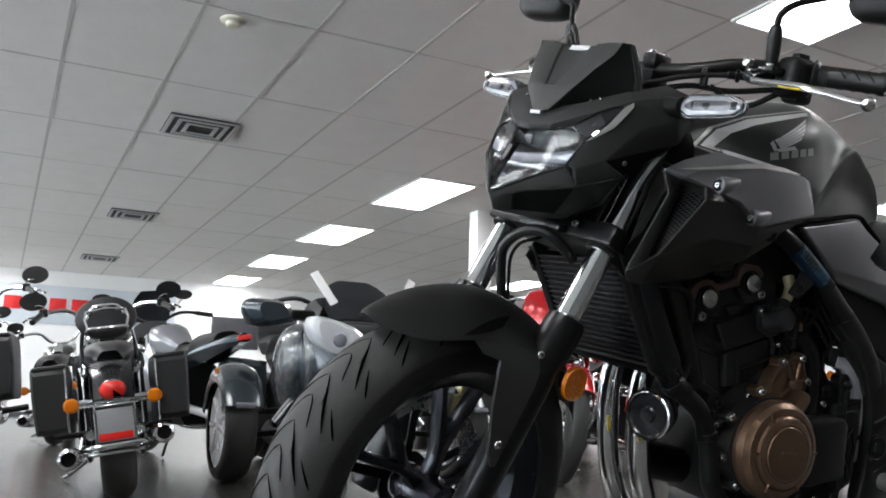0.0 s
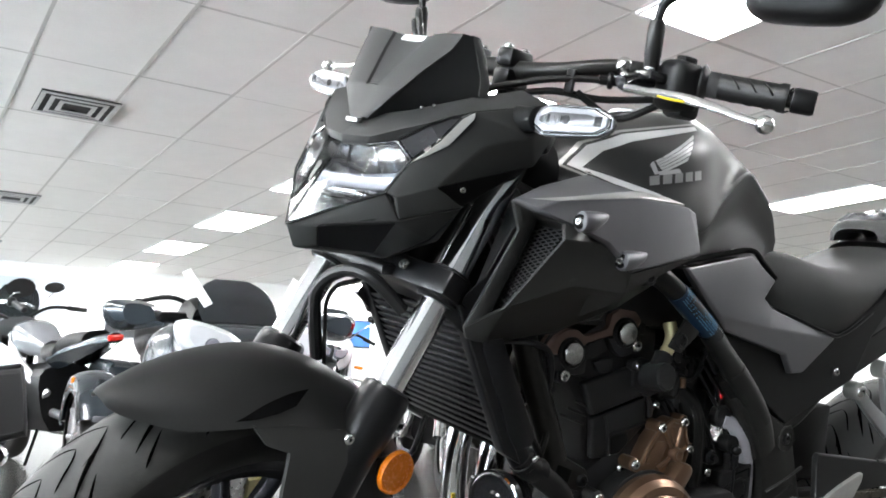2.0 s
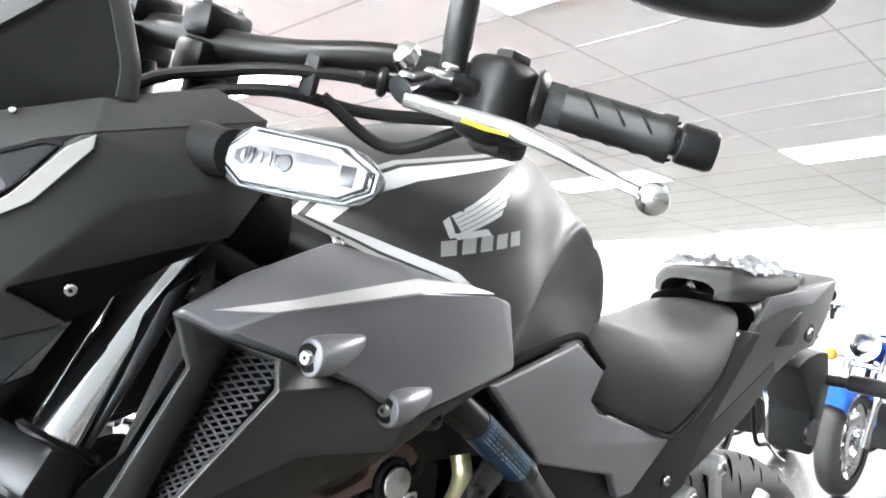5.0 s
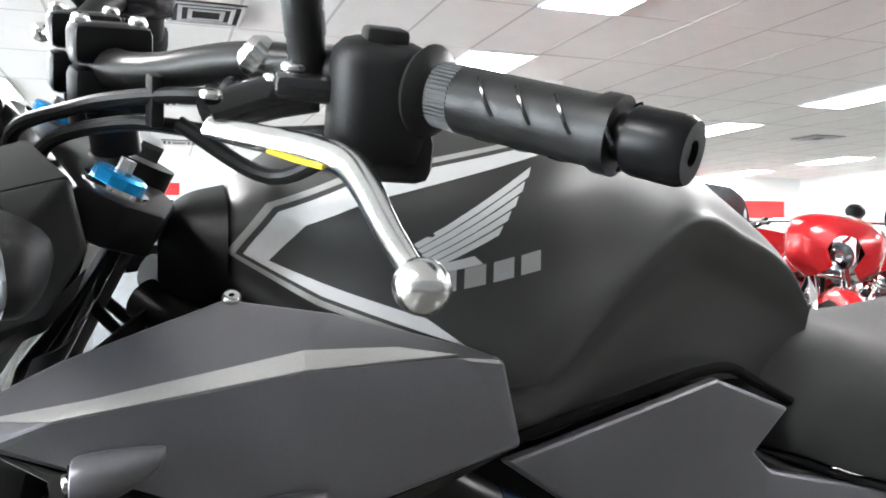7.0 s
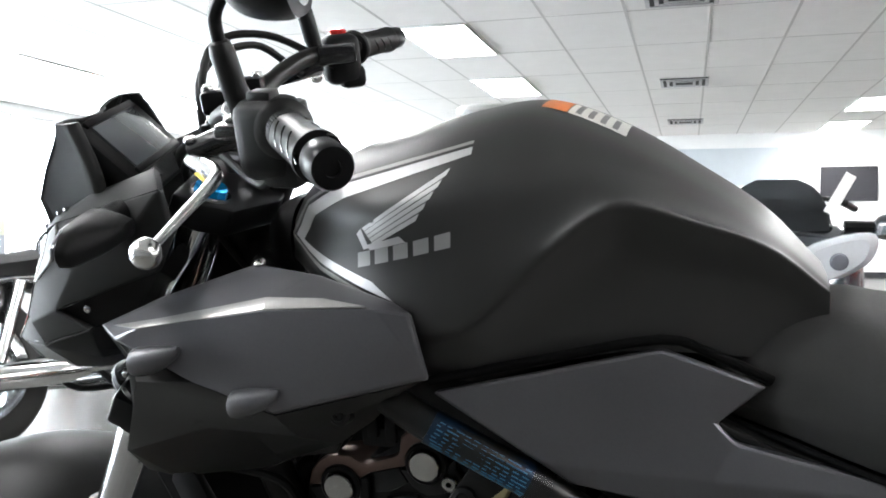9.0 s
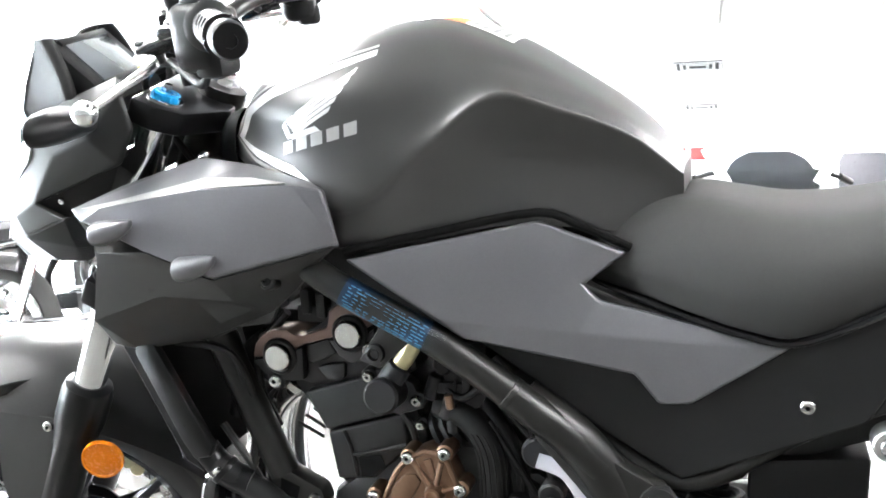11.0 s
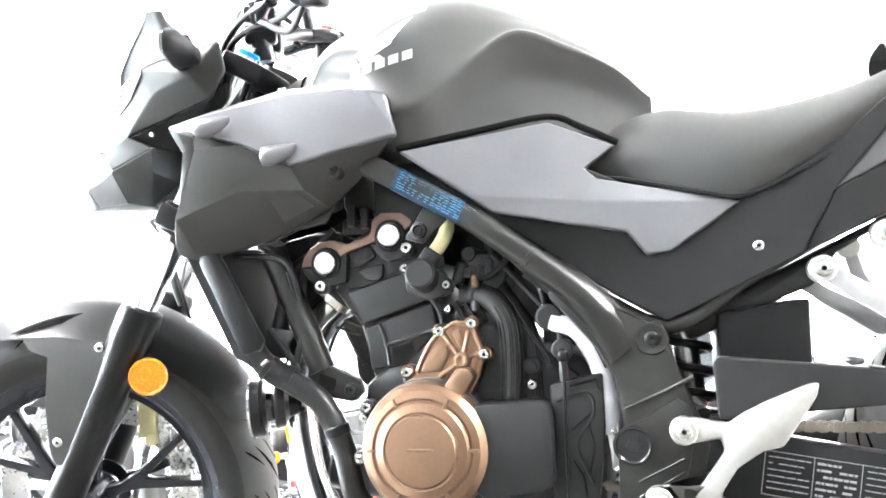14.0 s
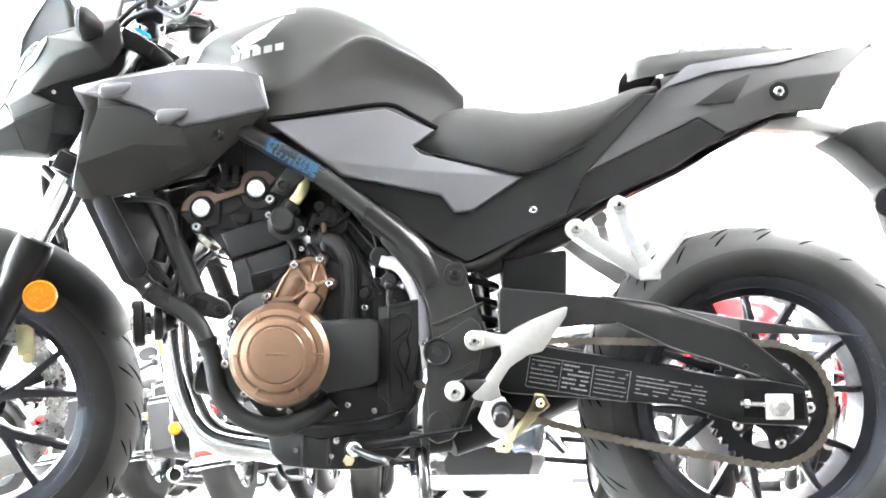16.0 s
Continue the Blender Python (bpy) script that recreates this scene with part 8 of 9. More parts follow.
part("sensor_tip", join(cyl((0.647, -0.098, 0.590), (0.646, -0.098, 0.610), 0.0045, n=6), cyl((0.646, -0.098, 0.609), (0.645, -0.098, 0.616), 0.003, n=10)),
     material("copper_fitting", (0.52, 0.25, 0.14), 0.35, 0.85, 0.1, 200, 0, 1, 0.1), eng, "small copper sensor fitting")
part("sensor_body", lathe([(0, 0), (0.008, 0), (0.008, 0.012), (0.006, 0.016), (0, 0.016)], (0.648, -0.098, 0.574), (0.647, -0.098, 0.70), 14), PLASTIC, eng)
for k in range(3):
    part("hose_joint", lathe([(0.020, 0), (0.030 - 0.002 * k, 0.001), (0.030 - 0.002 * k, 0.006), (0.020, 0.007)], (0.628 + 0.010 * k, -0.078, 0.562 + 0.006 * k), (0.70 + 0.010 * k, -0.078, 0.605 + 0.006 * k), 24), SATIN, eng)
part("wire_plug", join(box((0.643, -0.097, 0.6265), (0.044, 0.016, 0.014), 0.002), box((0.668, -0.097, 0.632), (0.010, 0.02, 0.022), 0.002)), PLASTIC, eng, "black wiring plug")
part("wire_plug_rib", box((0.655, -0.1055, 0.630), (0.004, 0.002, 0.014), 0.0005), SATIN, eng)
for x, z, r in ((0.485, 0.434, 0.0065), (0.548, 0.485, 0.0070)):
    screw((x, -0.1015, z), r, eng, STEEL, (0, -1, 0), 0.006)
for pts in ([(0.700, 0.640), (0.735, 0.600), (0.740, 0.545)], [(0.672, 0.650), (0.730, 0.585), (0.752, 0.560), (0.760, 0.530)], [(0.690, 0.590), (0.735, 0.520), (0.745, 0.500)]):
    part("wiring", tube([(x, -0.100 - 0.002 * k, z) for k, (x, z) in enumerate(pts)], 0.0035, 8, 5), HOSE, eng)
for s in (-1, 1):
    part("pivot_step", plate([(0.826, 0.395), (0.831, 0.416), (0.843, 0.423), (0.901, 0.457), (0.915, 0.447), (0.921, 0.426), (0.912, 0.375), (0.890, 0.318), (0.868, 0.262), (0.832, 0.268), (0.826, 0.330)],
                                s * 0.1285, s * 0.1318, 0.0015), FRAME, bike, "raised step of the pivot plate")
    part("pivot_washer", lathe([(0.0215, 0), (0.0245, 0), (0.0245, 0.0045), (0.0215, 0.0055), (0.019, 0.003)], (0.845, s * 0.1318, 0.400), (0.845, s * 1.2, 0.400), 30), SATIN, bike)
    part("upper_boss", plate([(0.857, 0.536), (0.866, 0.549), (0.885, 0.553), (0.897, 0.528), (0.890, 0.514), (0.867, 0.513), (0.858, 0.522)], s * 0.1285, s * 0.1312, 0.0012), FRAME, bike)
# near-black lines on the cover paint the shade in its grooves
for pts in ([(0.769, 0.473), (0.803, 0.482), (0.805, 0.469)], [(0.769, 0.417), (0.796, 0.440), (0.792, 0.422), (0.798, 0.399), (0.790, 0.365)], [(0.770, 0.380), (0.782, 0.360), (0.785, 0.335)]):
    part("cover_groove_shade", tube([(x, -0.1225, z) for x, z in pts], 0.0012, 6, 1, False), SHADEBLACK, eng)
part("link_ball", join(lathe([(0.0085 * math.sin(math.pi * k / 8), -0.0085 * math.cos(math.pi * k / 8)) for k in range(9)], (0.763, -0.127, 0.513), (0.763, -1.127, 0.513), 16),
                       cyl((0.763, -0.127, 0.505), (0.763, -0.127, 0.488), 0.0055, n=10), cyl((0.763, -0.127, 0.488), (0.762, -0.127, 0.300), 0.0022, n=8)), SATIN, eng, "thin control rod with a ball joint")
# lower side: more case bolts, drain plug and links
for x, z, r in ((0.590, 0.300, 0.006), (0.610, 0.262, 0.0055), (0.640, 0.258, 0.0055), (0.735, 0.300, 0.006), (0.752, 0.268, 0.0055), (0.598, 0.232, 0.005), (0.660, 0.222, 0.005)):
    screw((x, -0.0995 if z > 0.28 else -0.0865, z), r, eng, STEEL, (0, -1, 0), 0.005)
part("case_ridge", tube([(0.560, -0.0985, 0.283), (0.640, -0.0985, 0.276), (0.720, -0.0985, 0.280), (0.790, -0.0985, 0.300)], 0.004, 8, 4), ENGINE, eng)
for k in range(3):
    part("sump_rib", box((0.610 + 0.045 * k, -0.0865, 0.236), (0.007, 0.006, 0.06), 0.002), ENGINE, eng)
part("drain_plug", lathe([(0, 0), (0.010, 0), (0.010, 0.008), (0, 0.008)], (0.690, -0.086, 0.215), (0.690, -1.0, 0.215), 6), YELLOW, eng, "yellow drain plug")
part("shift_rod", tube([(0.735, -0.128, 0.246), (0.820, -0.132, 0.262), (0.900, -0.136, 0.275)], 0.0042, 8, 3), SATIN, bike, "thin black shift rod")
# wire loom and bracket in front of the fork clamp
part("loom", tube([(0.20, -0.03, 0.83), (0.17, -0.045, 0.795), (0.165, -0.03, 0.765), (0.19, 0.01, 0.75)], 0.006, 10, 5), HOSE, bike, "", STEER)
part("clamp_bracket", box((0.150, 0.0, 0.748), (0.05, 0.09, 0.014), 0.003), SATIN, bike, "", STEER)


# ---- the other motorcycles on the showroom floor ----
def gloss_paint(name, c, flake=0.3):
    return material(name, c, 0.25, flake, 0.06, 250, 0, 1, 0.05, coat=0.7, coat_rough=0.06)


PBLACK = gloss_paint("black_gloss_paint", (0.012, 0.012, 0.014))
PRED = gloss_paint("candy_red_paint", (0.42, 0.008, 0.012))
PBLUE = gloss_paint("bright_blue_paint", (0.015, 0.09, 0.48))
PSILVER = gloss_paint("silver_white_paint", (0.62, 0.64, 0.66))
PGREY = gloss_paint("pale_grey_paint", (0.26, 0.27, 0.285))
PSLATE = gloss_paint("slate_blue_grey_paint", (0.033, 0.043, 0.053))
PALELENS = material("pale_clear_lens", (0.55, 0.57, 0.60), 0.14, 0.0, 0.05, 60, 0.05, 200, 0.05, coat=0.5)
ALLOY = material("bright_machined_alloy", (0.80, 0.80, 0.82), 0.25, 0.55, 0.08, 60, 0, 1, 0.1)
CHROMEB = material("polished_chrome_trim", (0.80, 0.81, 0.82), 0.12, 1.0, 0.05, 40, 0, 1, 0.08)
BLACKLEATHER = material("black_bag_leather", (0.016, 0.016, 0.017), 0.5, 0, 0.12, 150, 0.4, 500, 0.15)
PLATEM = material("grey_plate_blank", (0.30, 0.31, 0.32), 0.4, 0.2, 0.05, 60, 0, 1, 0.08)
CARD = material("white_tag_card", (0.85, 0.85, 0.84), 0.6, 0, 0.03, 60, 0, 1, 0.03)
TINT = material("tinted_windscreen", (0.05, 0.055, 0.06), 0.06, 0, transmission=0.55, ior=1.2)


def other_wheel(root, name, c, R, w, rim_r, spoked, bright, disc=0.14, alloy=None):
    """A wheel with tyre, rim, hub, spokes and brake disc about a cross axle at c."""
    c = Vector(c)
    a, b = c, c + Vector((0, 1, 0))
    rim = lathe([(rim_r - 0.03, -0.3 * w), (rim_r + 0.004, -0.42 * w), (rim_r + 0.008, -0.36 * w), (rim_r - 0.022, -0.1 * w),
                 (rim_r - 0.022, 0.1 * w), (rim_r + 0.008, 0.36 * w), (rim_r + 0.004, 0.42 * w), (rim_r - 0.03, 0.3 * w), (rim_r - 0.03, -0.3 * w)], a, b, 40)
    mat = alloy or (CHROMEB if bright else RIM)
    ob = part(name, rim, mat, root)
    prof = []
    for k in range(13):
        q = math.pi * (k / 12) - math.pi / 2
        h = R - rim_r
        prof.append((rim_r + 0.002 + h * math.cos(q) ** 0.62, 0.5 * w * math.sin(q) * (1 + 0.12 * math.cos(q))))
    part("tyre", lathe(prof, a, b, 44), RUBBER, ob, "black rubber tyre")
    part("hub", lathe([(0, -0.075), (0.02, -0.075), (0.022, -0.05), (0.05, -0.045), (0.05, -0.03), (0.032, -0.022), (0.032, 0.022),
                       (0.05, 0.03), (0.05, 0.045), (0.022, 0.05), (0.02, 0.075), (0, 0.075)], a, b, 20), mat, ob)
    if spoked:
        sp = bmesh.new()
        for k in range(36):
            g, s = 2 * math.pi * k / 36, (1 if k % 2 else -1)
            g2 = g + 0.35 * (1 if k % 4 < 2 else -1)
            p0 = c + Vector((0.045 * math.cos(g), 0.036 * s, 0.045 * math.sin(g)))
            p1 = c + Vector(((rim_r - 0.024) * math.cos(g2), 0.01 * s, (rim_r - 0.024) * math.sin(g2)))
            sp = join(sp, cyl(p0, p1, 0.0022, n=5))
        tagged(part("wire_spokes", sp, CHROMEB, ob, "thin chrome wire spokes"), "thin chrome wire spokes", kind="stuff")
    else:
        for k in range(9 if bright else 5):
            g = 2 * math.pi * k / (9 if bright else 5)
            d = Vector((math.cos(g), 0, math.sin(g)))
            o = c + Vector((0, math.copysign(0.35 * w, c.y), 0)) if alloy else c
            part("spoke", tube([o + 0.035 * d, o + 0.5 * rim_r * d, o + (rim_r - (0.005 if alloy else 0.022)) * d], [0.026, 0.017, 0.024], 8, 3, flat=0.7), mat, ob)
    for s in ((-1, 1) if disc > 0.13 else (1,)):
        dl = lathe([(disc - 0.045, -0.0025), (disc, -0.0025), (disc, 0.0025), (disc - 0.045, 0.0025), (disc - 0.045, -0.0025)],
                   c + Vector((0, s * 0.062, 0)), c + Vector((0, s * 0.062 + 1, 0)), 32)
        part("brake_disc", dl, DISC, ob)
    return ob


def wheel_cover(c, R, w, a0, a1, drop, thick=0.004):
    """A curved fender from angle a0 to a1 round the wheel (degrees, 0 ahead, 90 above)."""
    secs = []
    for k in range(9):
        g = radians(a0 + (a1 - a0) * k / 8)
        d = Vector((-math.cos(g), 0, math.sin(g)))
        o = Vector(c) + d * R
        half = [(0, 0), (0.6 * w, -0.01), (w, -0.035), (w * 1.03, -drop)]
        sec = [o + d * h + Vector((0, y, 0)) for y, h in [(-p, q) for p, q in reversed(half)] + half[1:]]
        inner = [o + d * (h - thick) + Vector((0, y * 0.93, 0)) for y, h in [(-p, q) for p, q in reversed(half)] + half[1:]]
        secs.append(sec + inner[::-1])
    return loft(secs, 26, 30, closed=True)


def barrel(p0, p1, r, fins, mat, parent, name="cylinder"):
    """A finned engine cylinder."""
    h = (Vector(p1) - Vector(p0)).length
    prof = [(0, 0), (r * 0.8, 0)]
    for k in range(fins):
        z = h * (0.08 + 0.84 * k / fins)
        dz = h * 0.84 / fins
        prof += [(r * 0.8, z), (r, z), (r, z + 0.45 * dz), (r * 0.8, z + 0.45 * dz)]
    prof += [(r * 0.75, h), (0, h)]
    return part(name, lathe(prof, p0, p1, 24), mat, parent)


def lamp_bowl(root, p, r, d=(-1, 0, 0.0), name="headlight"):
    p, d = Vector(p), Vector(d).normalized()
    b = part(name, lathe([(0, -1.1 * r), (0.45 * r, -1.02 * r), (0.85 * r, -0.6 * r), (r, -0.1 * r), (1.06 * r, 0), (1.04 * r, 0.08 * r),
                          (0.95 * r, 0.08 * r)], p, p + d, 28), CHROMEB, root, "chrome headlight bowl")
    part("reflector", lathe([(0, -0.6 * r), (0.5 * r, -0.45 * r), (0.94 * r, 0.04 * r)], p, p + d, 24), REFLECTOR, b)
    part("lens", lathe([(0, 0.22 * r), (0.5 * r, 0.18 * r), (0.95 * r, 0.06 * r)], p, p + d, 24), CLEAR, b)
    return b


def indicator(root, p, d, stalk):
    p, d = Vector(p), Vector(d).normalized()
    b = part("turn_signal", lathe([(0, -0.05), (0.022, -0.045), (0.034, -0.015), (0.036, 0)], p, p + d, 18), CHROMEB, root, "chrome turn signal")
    part("lens", lathe([(0.035, 0), (0.034, 0.014), (0.024, 0.024), (0, 0.028)], p, p + d, 18), AMBER, b, "amber lens")
    part("stalk", cyl(p - d * 0.02, Vector(stalk), 0.008, n=10), CHROMEB, b)


def mirror_arm(root, base, tip, round_=True):
    base, tip = Vector(base), Vector(tip)
    mid = base.lerp(tip, 0.5) + Vector((0.01, 0, 0.02))
    a = part("mirror", tube([base, mid, tip], 0.005, 8, 4), CHROMEB, root, "mirror on a thin stalk")
    hd = lathe([(0, -0.024), (0.035, -0.02), (0.056, 0), (0.058, 0.006), (0, 0.006)], (0, 0, 0), (1, 0, 0.05), 22)
    part("mirror_head", moved(hd, Matrix.Translation(tip + Vector((0, 0, 0.03))) @ Matrix.Diagonal((1, 1.35, 1 if round_ else 0.7, 1))), SATIN, a)


def cruiser(name, label, pos, heading, lean, paint, bags=False, backrest=False, screen=False, spoked=True, chrome=True, tag_card=False, mirrors=True, fairing=False, size=1.0):
    """A heavy V-twin cruiser; x runs back from the front axle, y to its right, z up; pos is the rear tyre's foot."""
    WB, RF, RR = 1.64, 0.325, 0.325
    th = math.atan2(heading[1], heading[0]) - math.pi
    m = Matrix.Translation((pos[0], pos[1], 0.002)) @ Matrix.Rotation(th, 4, "Z") @ Matrix.Rotation(radians(lean), 4, "X") @ Matrix.Scale(size, 4) @ Matrix.Translation((-WB, 0, 0))
    root = thing(name, label, "motorcycle", m, "showroom motorcycles")
    met = CHROMEB if chrome else SATIN
    head = Vector((0.36, 0, 0.86))
    fw = other_wheel(root, "front_wheel", (0, 0, RF), RF, 0.12, 0.215, spoked, chrome)
    rw = other_wheel(root, "rear_wheel", (WB, 0, RR), RR, 0.165, 0.2, False, chrome, 0.13)
    # fork, clamps and fenders
    for s in (-1, 1):
        part("fork_leg", tube([(0.0, s * 0.105, RF - 0.03), (0.12, s * 0.105, 0.56)], 0.027, 14, 2, smooth=False), met, root)
        part("fork_tube", cyl((0.12, s * 0.105, 0.55), (0.335, s * 0.105, 0.93), 0.031 if chrome else 0.022, n=14), CHROMEB if not chrome else met, root)
    part("fork_clamp", box((0.33, 0, 0.9), (0.09, 0.27, 0.03), 0.012), met, root)
    part("lower_clamp", box((0.25, 0, 0.74), (0.08, 0.27, 0.028), 0.012), met, root)
    part("front_fender", wheel_cover((0, 0, RF), RF + 0.035, 0.075, 35, 165, 0.09), paint, root, "painted front fender")
    part("rear_fender", wheel_cover((WB, 0, RR), RR + 0.055, 0.1, 55, 152, 0.13), paint, root, "painted rear fender")
    lamp_bowl(root, (0.13, 0, 0.87), 0.09)
    # handlebar, grips, mirrors
    bar = part("handlebar", tube([(0.68, -0.40, 1.0), (0.52, -0.34, 1.06), (0.38, -0.2, 1.07), (0.33, -0.08, 0.97), (0.33, 0.08, 0.97),
                                  (0.38, 0.2, 1.07), (0.52, 0.34, 1.06), (0.68, 0.40, 1.0)], 0.0135, 10, 5), CHROMEB, root)
    for s in (-1, 1):
        part("grip", cyl((0.56, s * 0.356, 1.05), (0.69, s * 0.404, 0.995), 0.018, n=14, bev=0.004), GRIP, bar)
        part("switch_box", box((0.53, s * 0.345, 1.06), (0.05, 0.05, 0.05), 0.01), SATIN, bar)
        part("lever", tube([(0.5, s * 0.345, 1.05), (0.52, s * 0.42, 1.04), (0.6, s * 0.455, 1.01)], [0.009, 0.007, 0.008], 8, 4), met, bar)
        if mirrors:
            mirror_arm(root, (0.5, s * 0.32, 1.07), (0.5, s * 0.40, 1.11))
        indicator(root, (0.2, s * 0.2, 0.78), (-1, 0, 0), (0.27, s * 0.1, 0.78))
    # tank, seat
    secs = []
    for x, hw, zt, zb in ((0.38, 0.045, 0.87, 0.78), (0.46, 0.115, 0.915, 0.76), (0.58, 0.155, 0.925, 0.735), (0.72, 0.15, 0.905, 0.725),
                          (0.86, 0.105, 0.85, 0.715), (0.95, 0.05, 0.8, 0.71)):
        secs.append(half_profile(x, [(0, zt), (0.55 * hw, zt - 0.012), (0.9 * hw, zt - 0.25 * (zt - zb)), (hw, zt - 0.6 * (zt - zb)), (0.8 * hw, zb), (0.0, zb - 0.004)]))
    tank = part("tank", loft(secs, 36, 36), paint, root, "glossy painted teardrop tank")
    part("tank_console", loft([half_profile(x, [(0, z), (0.035, z - 0.006), (0.045, z - 0.03)]) for x, z in ((0.5, 0.935), (0.62, 0.94), (0.78, 0.905), (0.9, 0.85))], 16, 10), met, tank)
    part("seat", loft([half_profile(x, [(0, zt), (0.6 * hw, zt - 0.004), (hw, zt - 0.04), (0.85 * hw, zb), (0, zb)]) for x, hw, zt, zb in
                       ((0.88, 0.09, 0.775, 0.67), (1.0, 0.16, 0.71, 0.63), (1.16, 0.185, 0.705, 0.62), (1.28, 0.17, 0.76, 0.64), (1.32, 0.13, 0.80, 0.68),
                        (1.42, 0.13, 0.79, 0.69), (1.62, 0.11, 0.77, 0.68), (1.72, 0.06, 0.73, 0.67))], 40, 24), BLACKLEATHER, root, "stepped black leather seat")
    # engine, frame
    eng = part("engine", loft([[(x, y, z) for y, z in ((-0.13, 0.24), (-0.16, 0.36), (-0.12, 0.5), (0.12, 0.5), (0.16, 0.36), (0.13, 0.24))]
                               for x in (0.56, 0.66, 0.9, 1.06)], 12, 24, closed=True), ENGINE, root, "black and chrome V-twin engine")
    barrel((0.8, 0, 0.42), (0.66, 0, 0.72), 0.095, 8, met if chrome else ENGINE, eng)
    barrel((0.84, 0, 0.42), (0.98, 0, 0.70), 0.095, 8, met if chrome else ENGINE, eng)
    for s in (-1, 1):
        part("engine_cover", lathe([(0, 0.02), (0.07, 0.018), (0.1, 0.0), (0.105, -0.03)], (0.74, s * 0.165, 0.36), (0.74, s * 1.165, 0.36), 28), met, eng)
        part("air_cleaner", lathe([(0, 0.03), (0.05, 0.028), (0.07, 0.012), (0.074, -0.03)], (0.82, s * 0.13, 0.6), (0.82, s * 1.13, 0.6), 26), met, eng)
        part("frame_tube", tube([(0.4, 0.03 * s, 0.82), (0.47, s * 0.09, 0.5), (0.53, s * 0.13, 0.2), (0.75, s * 0.14, 0.16), (1.1, s * 0.14, 0.2), (1.25, s * 0.13, 0.5),
                                 (1.2, s * 0.11, 0.64)], 0.017, 10, 5), SATIN, root)
        part("swingarm", tube([(1.12, s * 0.12, 0.32), (WB + 0.03, s * 0.115, RR)], 0.024, 10, 2, smooth=False), met, root)
        part("shock_absorber", tube([(WB - 0.03, s * 0.135, RR + 0.02), (WB - 0.16, s * 0.135, 0.66)], 0.026, 12, 2, smooth=False), met, root)
        part("fender_strut", tube([(1.2, s * 0.118, 0.64), (1.5, s * 0.118, 0.67), (1.82, s * 0.118, 0.62)], 0.016, 10, 4, flat=0.6), met, root)
        part("foot_peg", cyl((0.74, s * 0.16, 0.3), (0.74, s * 0.33, 0.31), 0.019, n=12, bev=0.005), SATIN, root)
        lo = 0.27 if s > 0 else 0.21
        ex = part("exhaust", tube([(0.68, s * 0.08, 0.6), (0.56, s * 0.16, 0.5), (0.6, s * 0.185, lo + 0.03), (0.85, s * 0.19, lo - 0.02), (1.15, s * 0.2, lo), (1.3, s * 0.2, lo + 0.01)],
                                  0.022, 12, 6), CHROMEB, root, "chrome exhaust")
        part("muffler", lathe([(0.024, 0), (0.046, 0.09), (0.05, 0.2), (0.052, 0.62), (0.047, 0.66), (0.034, 0.67), (0.03, 0.6), (0, 0.6)],
                              (1.26, s * 0.2, lo), (1.95, s * 0.215, lo + 0.035), 26), CHROMEB, ex)
        # near-black disc stands for the shaded bore of the pipe
        part("tip_bore_shade", cyl((1.905, s * 0.214, lo + 0.033), (1.912, s * 0.214, lo + 0.034), 0.033, n=20), SHADEBLACK, ex)
    part("side_stand", tube([(0.75, -0.13, 0.17), (0.72, -0.25, 0.09), (0.71, -0.3, 0.07)], 0.011, 8, 3), met, root)
    part("belt_guard", box((1.35, -0.14, 0.42), (0.5, 0.012, 0.08), 0.005), met, root)
    # tail: lamp, signals on a bar, plate in a frame
    tail = part("tail_light", loft([half_profile(x, [(0, 0.535 + 0.85 * h), (0.85 * h, 0.535 + 0.7 * h), (1.2 * h, 0.535), (0.85 * h, 0.535 - 0.7 * h), (0, 0.535 - 0.85 * h)])
                                    for x, h in ((1.94, 0.047), (1.975, 0.05), (2.0, 0.042), (2.01, 0.02), (2.013, 0.002))], 14, 24), REDPLASTIC, root, "red tail light")
    part("housing", lathe([(0, 0), (0.05, 0), (0.055, 0.03), (0.05, 0.045), (0, 0.045)], (1.9, 0, 0.535), (2.9, 0, 0.535), 24), CHROMEB, tail)
    part("signal_bar", box((1.93, 0, 0.485), (0.035, 0.33, 0.04), 0.012), CHROMEB, root)
    for s in (-1, 1):
        indicator(root, (1.94, s * 0.185, 0.485), (1, 0, 0), (1.93, s * 0.15, 0.485))
    plate_ = part("number_plate", box((1.99, 0, 0.375), (0.006, 0.16, 0.15), 0.004), PLATEM, root, "grey blank number plate with a red strip in a chrome frame")
    part("plate_strip", box((1.9945, 0, 0.322), (0.004, 0.150, 0.034), 0.001), REDPLASTIC, plate_, "red strip along the plate")
    part("plate_frame", join(box((1.985, -0.088, 0.375), (0.014, 0.012, 0.19), 0.004), box((1.985, 0.088, 0.375), (0.014, 0.012, 0.19), 0.004),
                             box((1.985, 0, 0.465), (0.014, 0.164, 0.012), 0.004)), CHROMEB, plate_)
    part("rear_guard", tube([(1.7, -0.15, 0.275), (1.96, -0.13, 0.28), (1.99, 0, 0.28), (1.96, 0.13, 0.28), (1.7, 0.15, 0.275)], 0.014, 10, 5), CHROMEB, root, "chrome rear guard bar")
    part("rear_guard", tube([(1.7, -0.14, 0.245), (1.94, -0.12, 0.248), (1.97, 0, 0.248), (1.94, 0.12, 0.248), (1.7, 0.14, 0.245)], 0.010, 10, 5), CHROMEB, root)
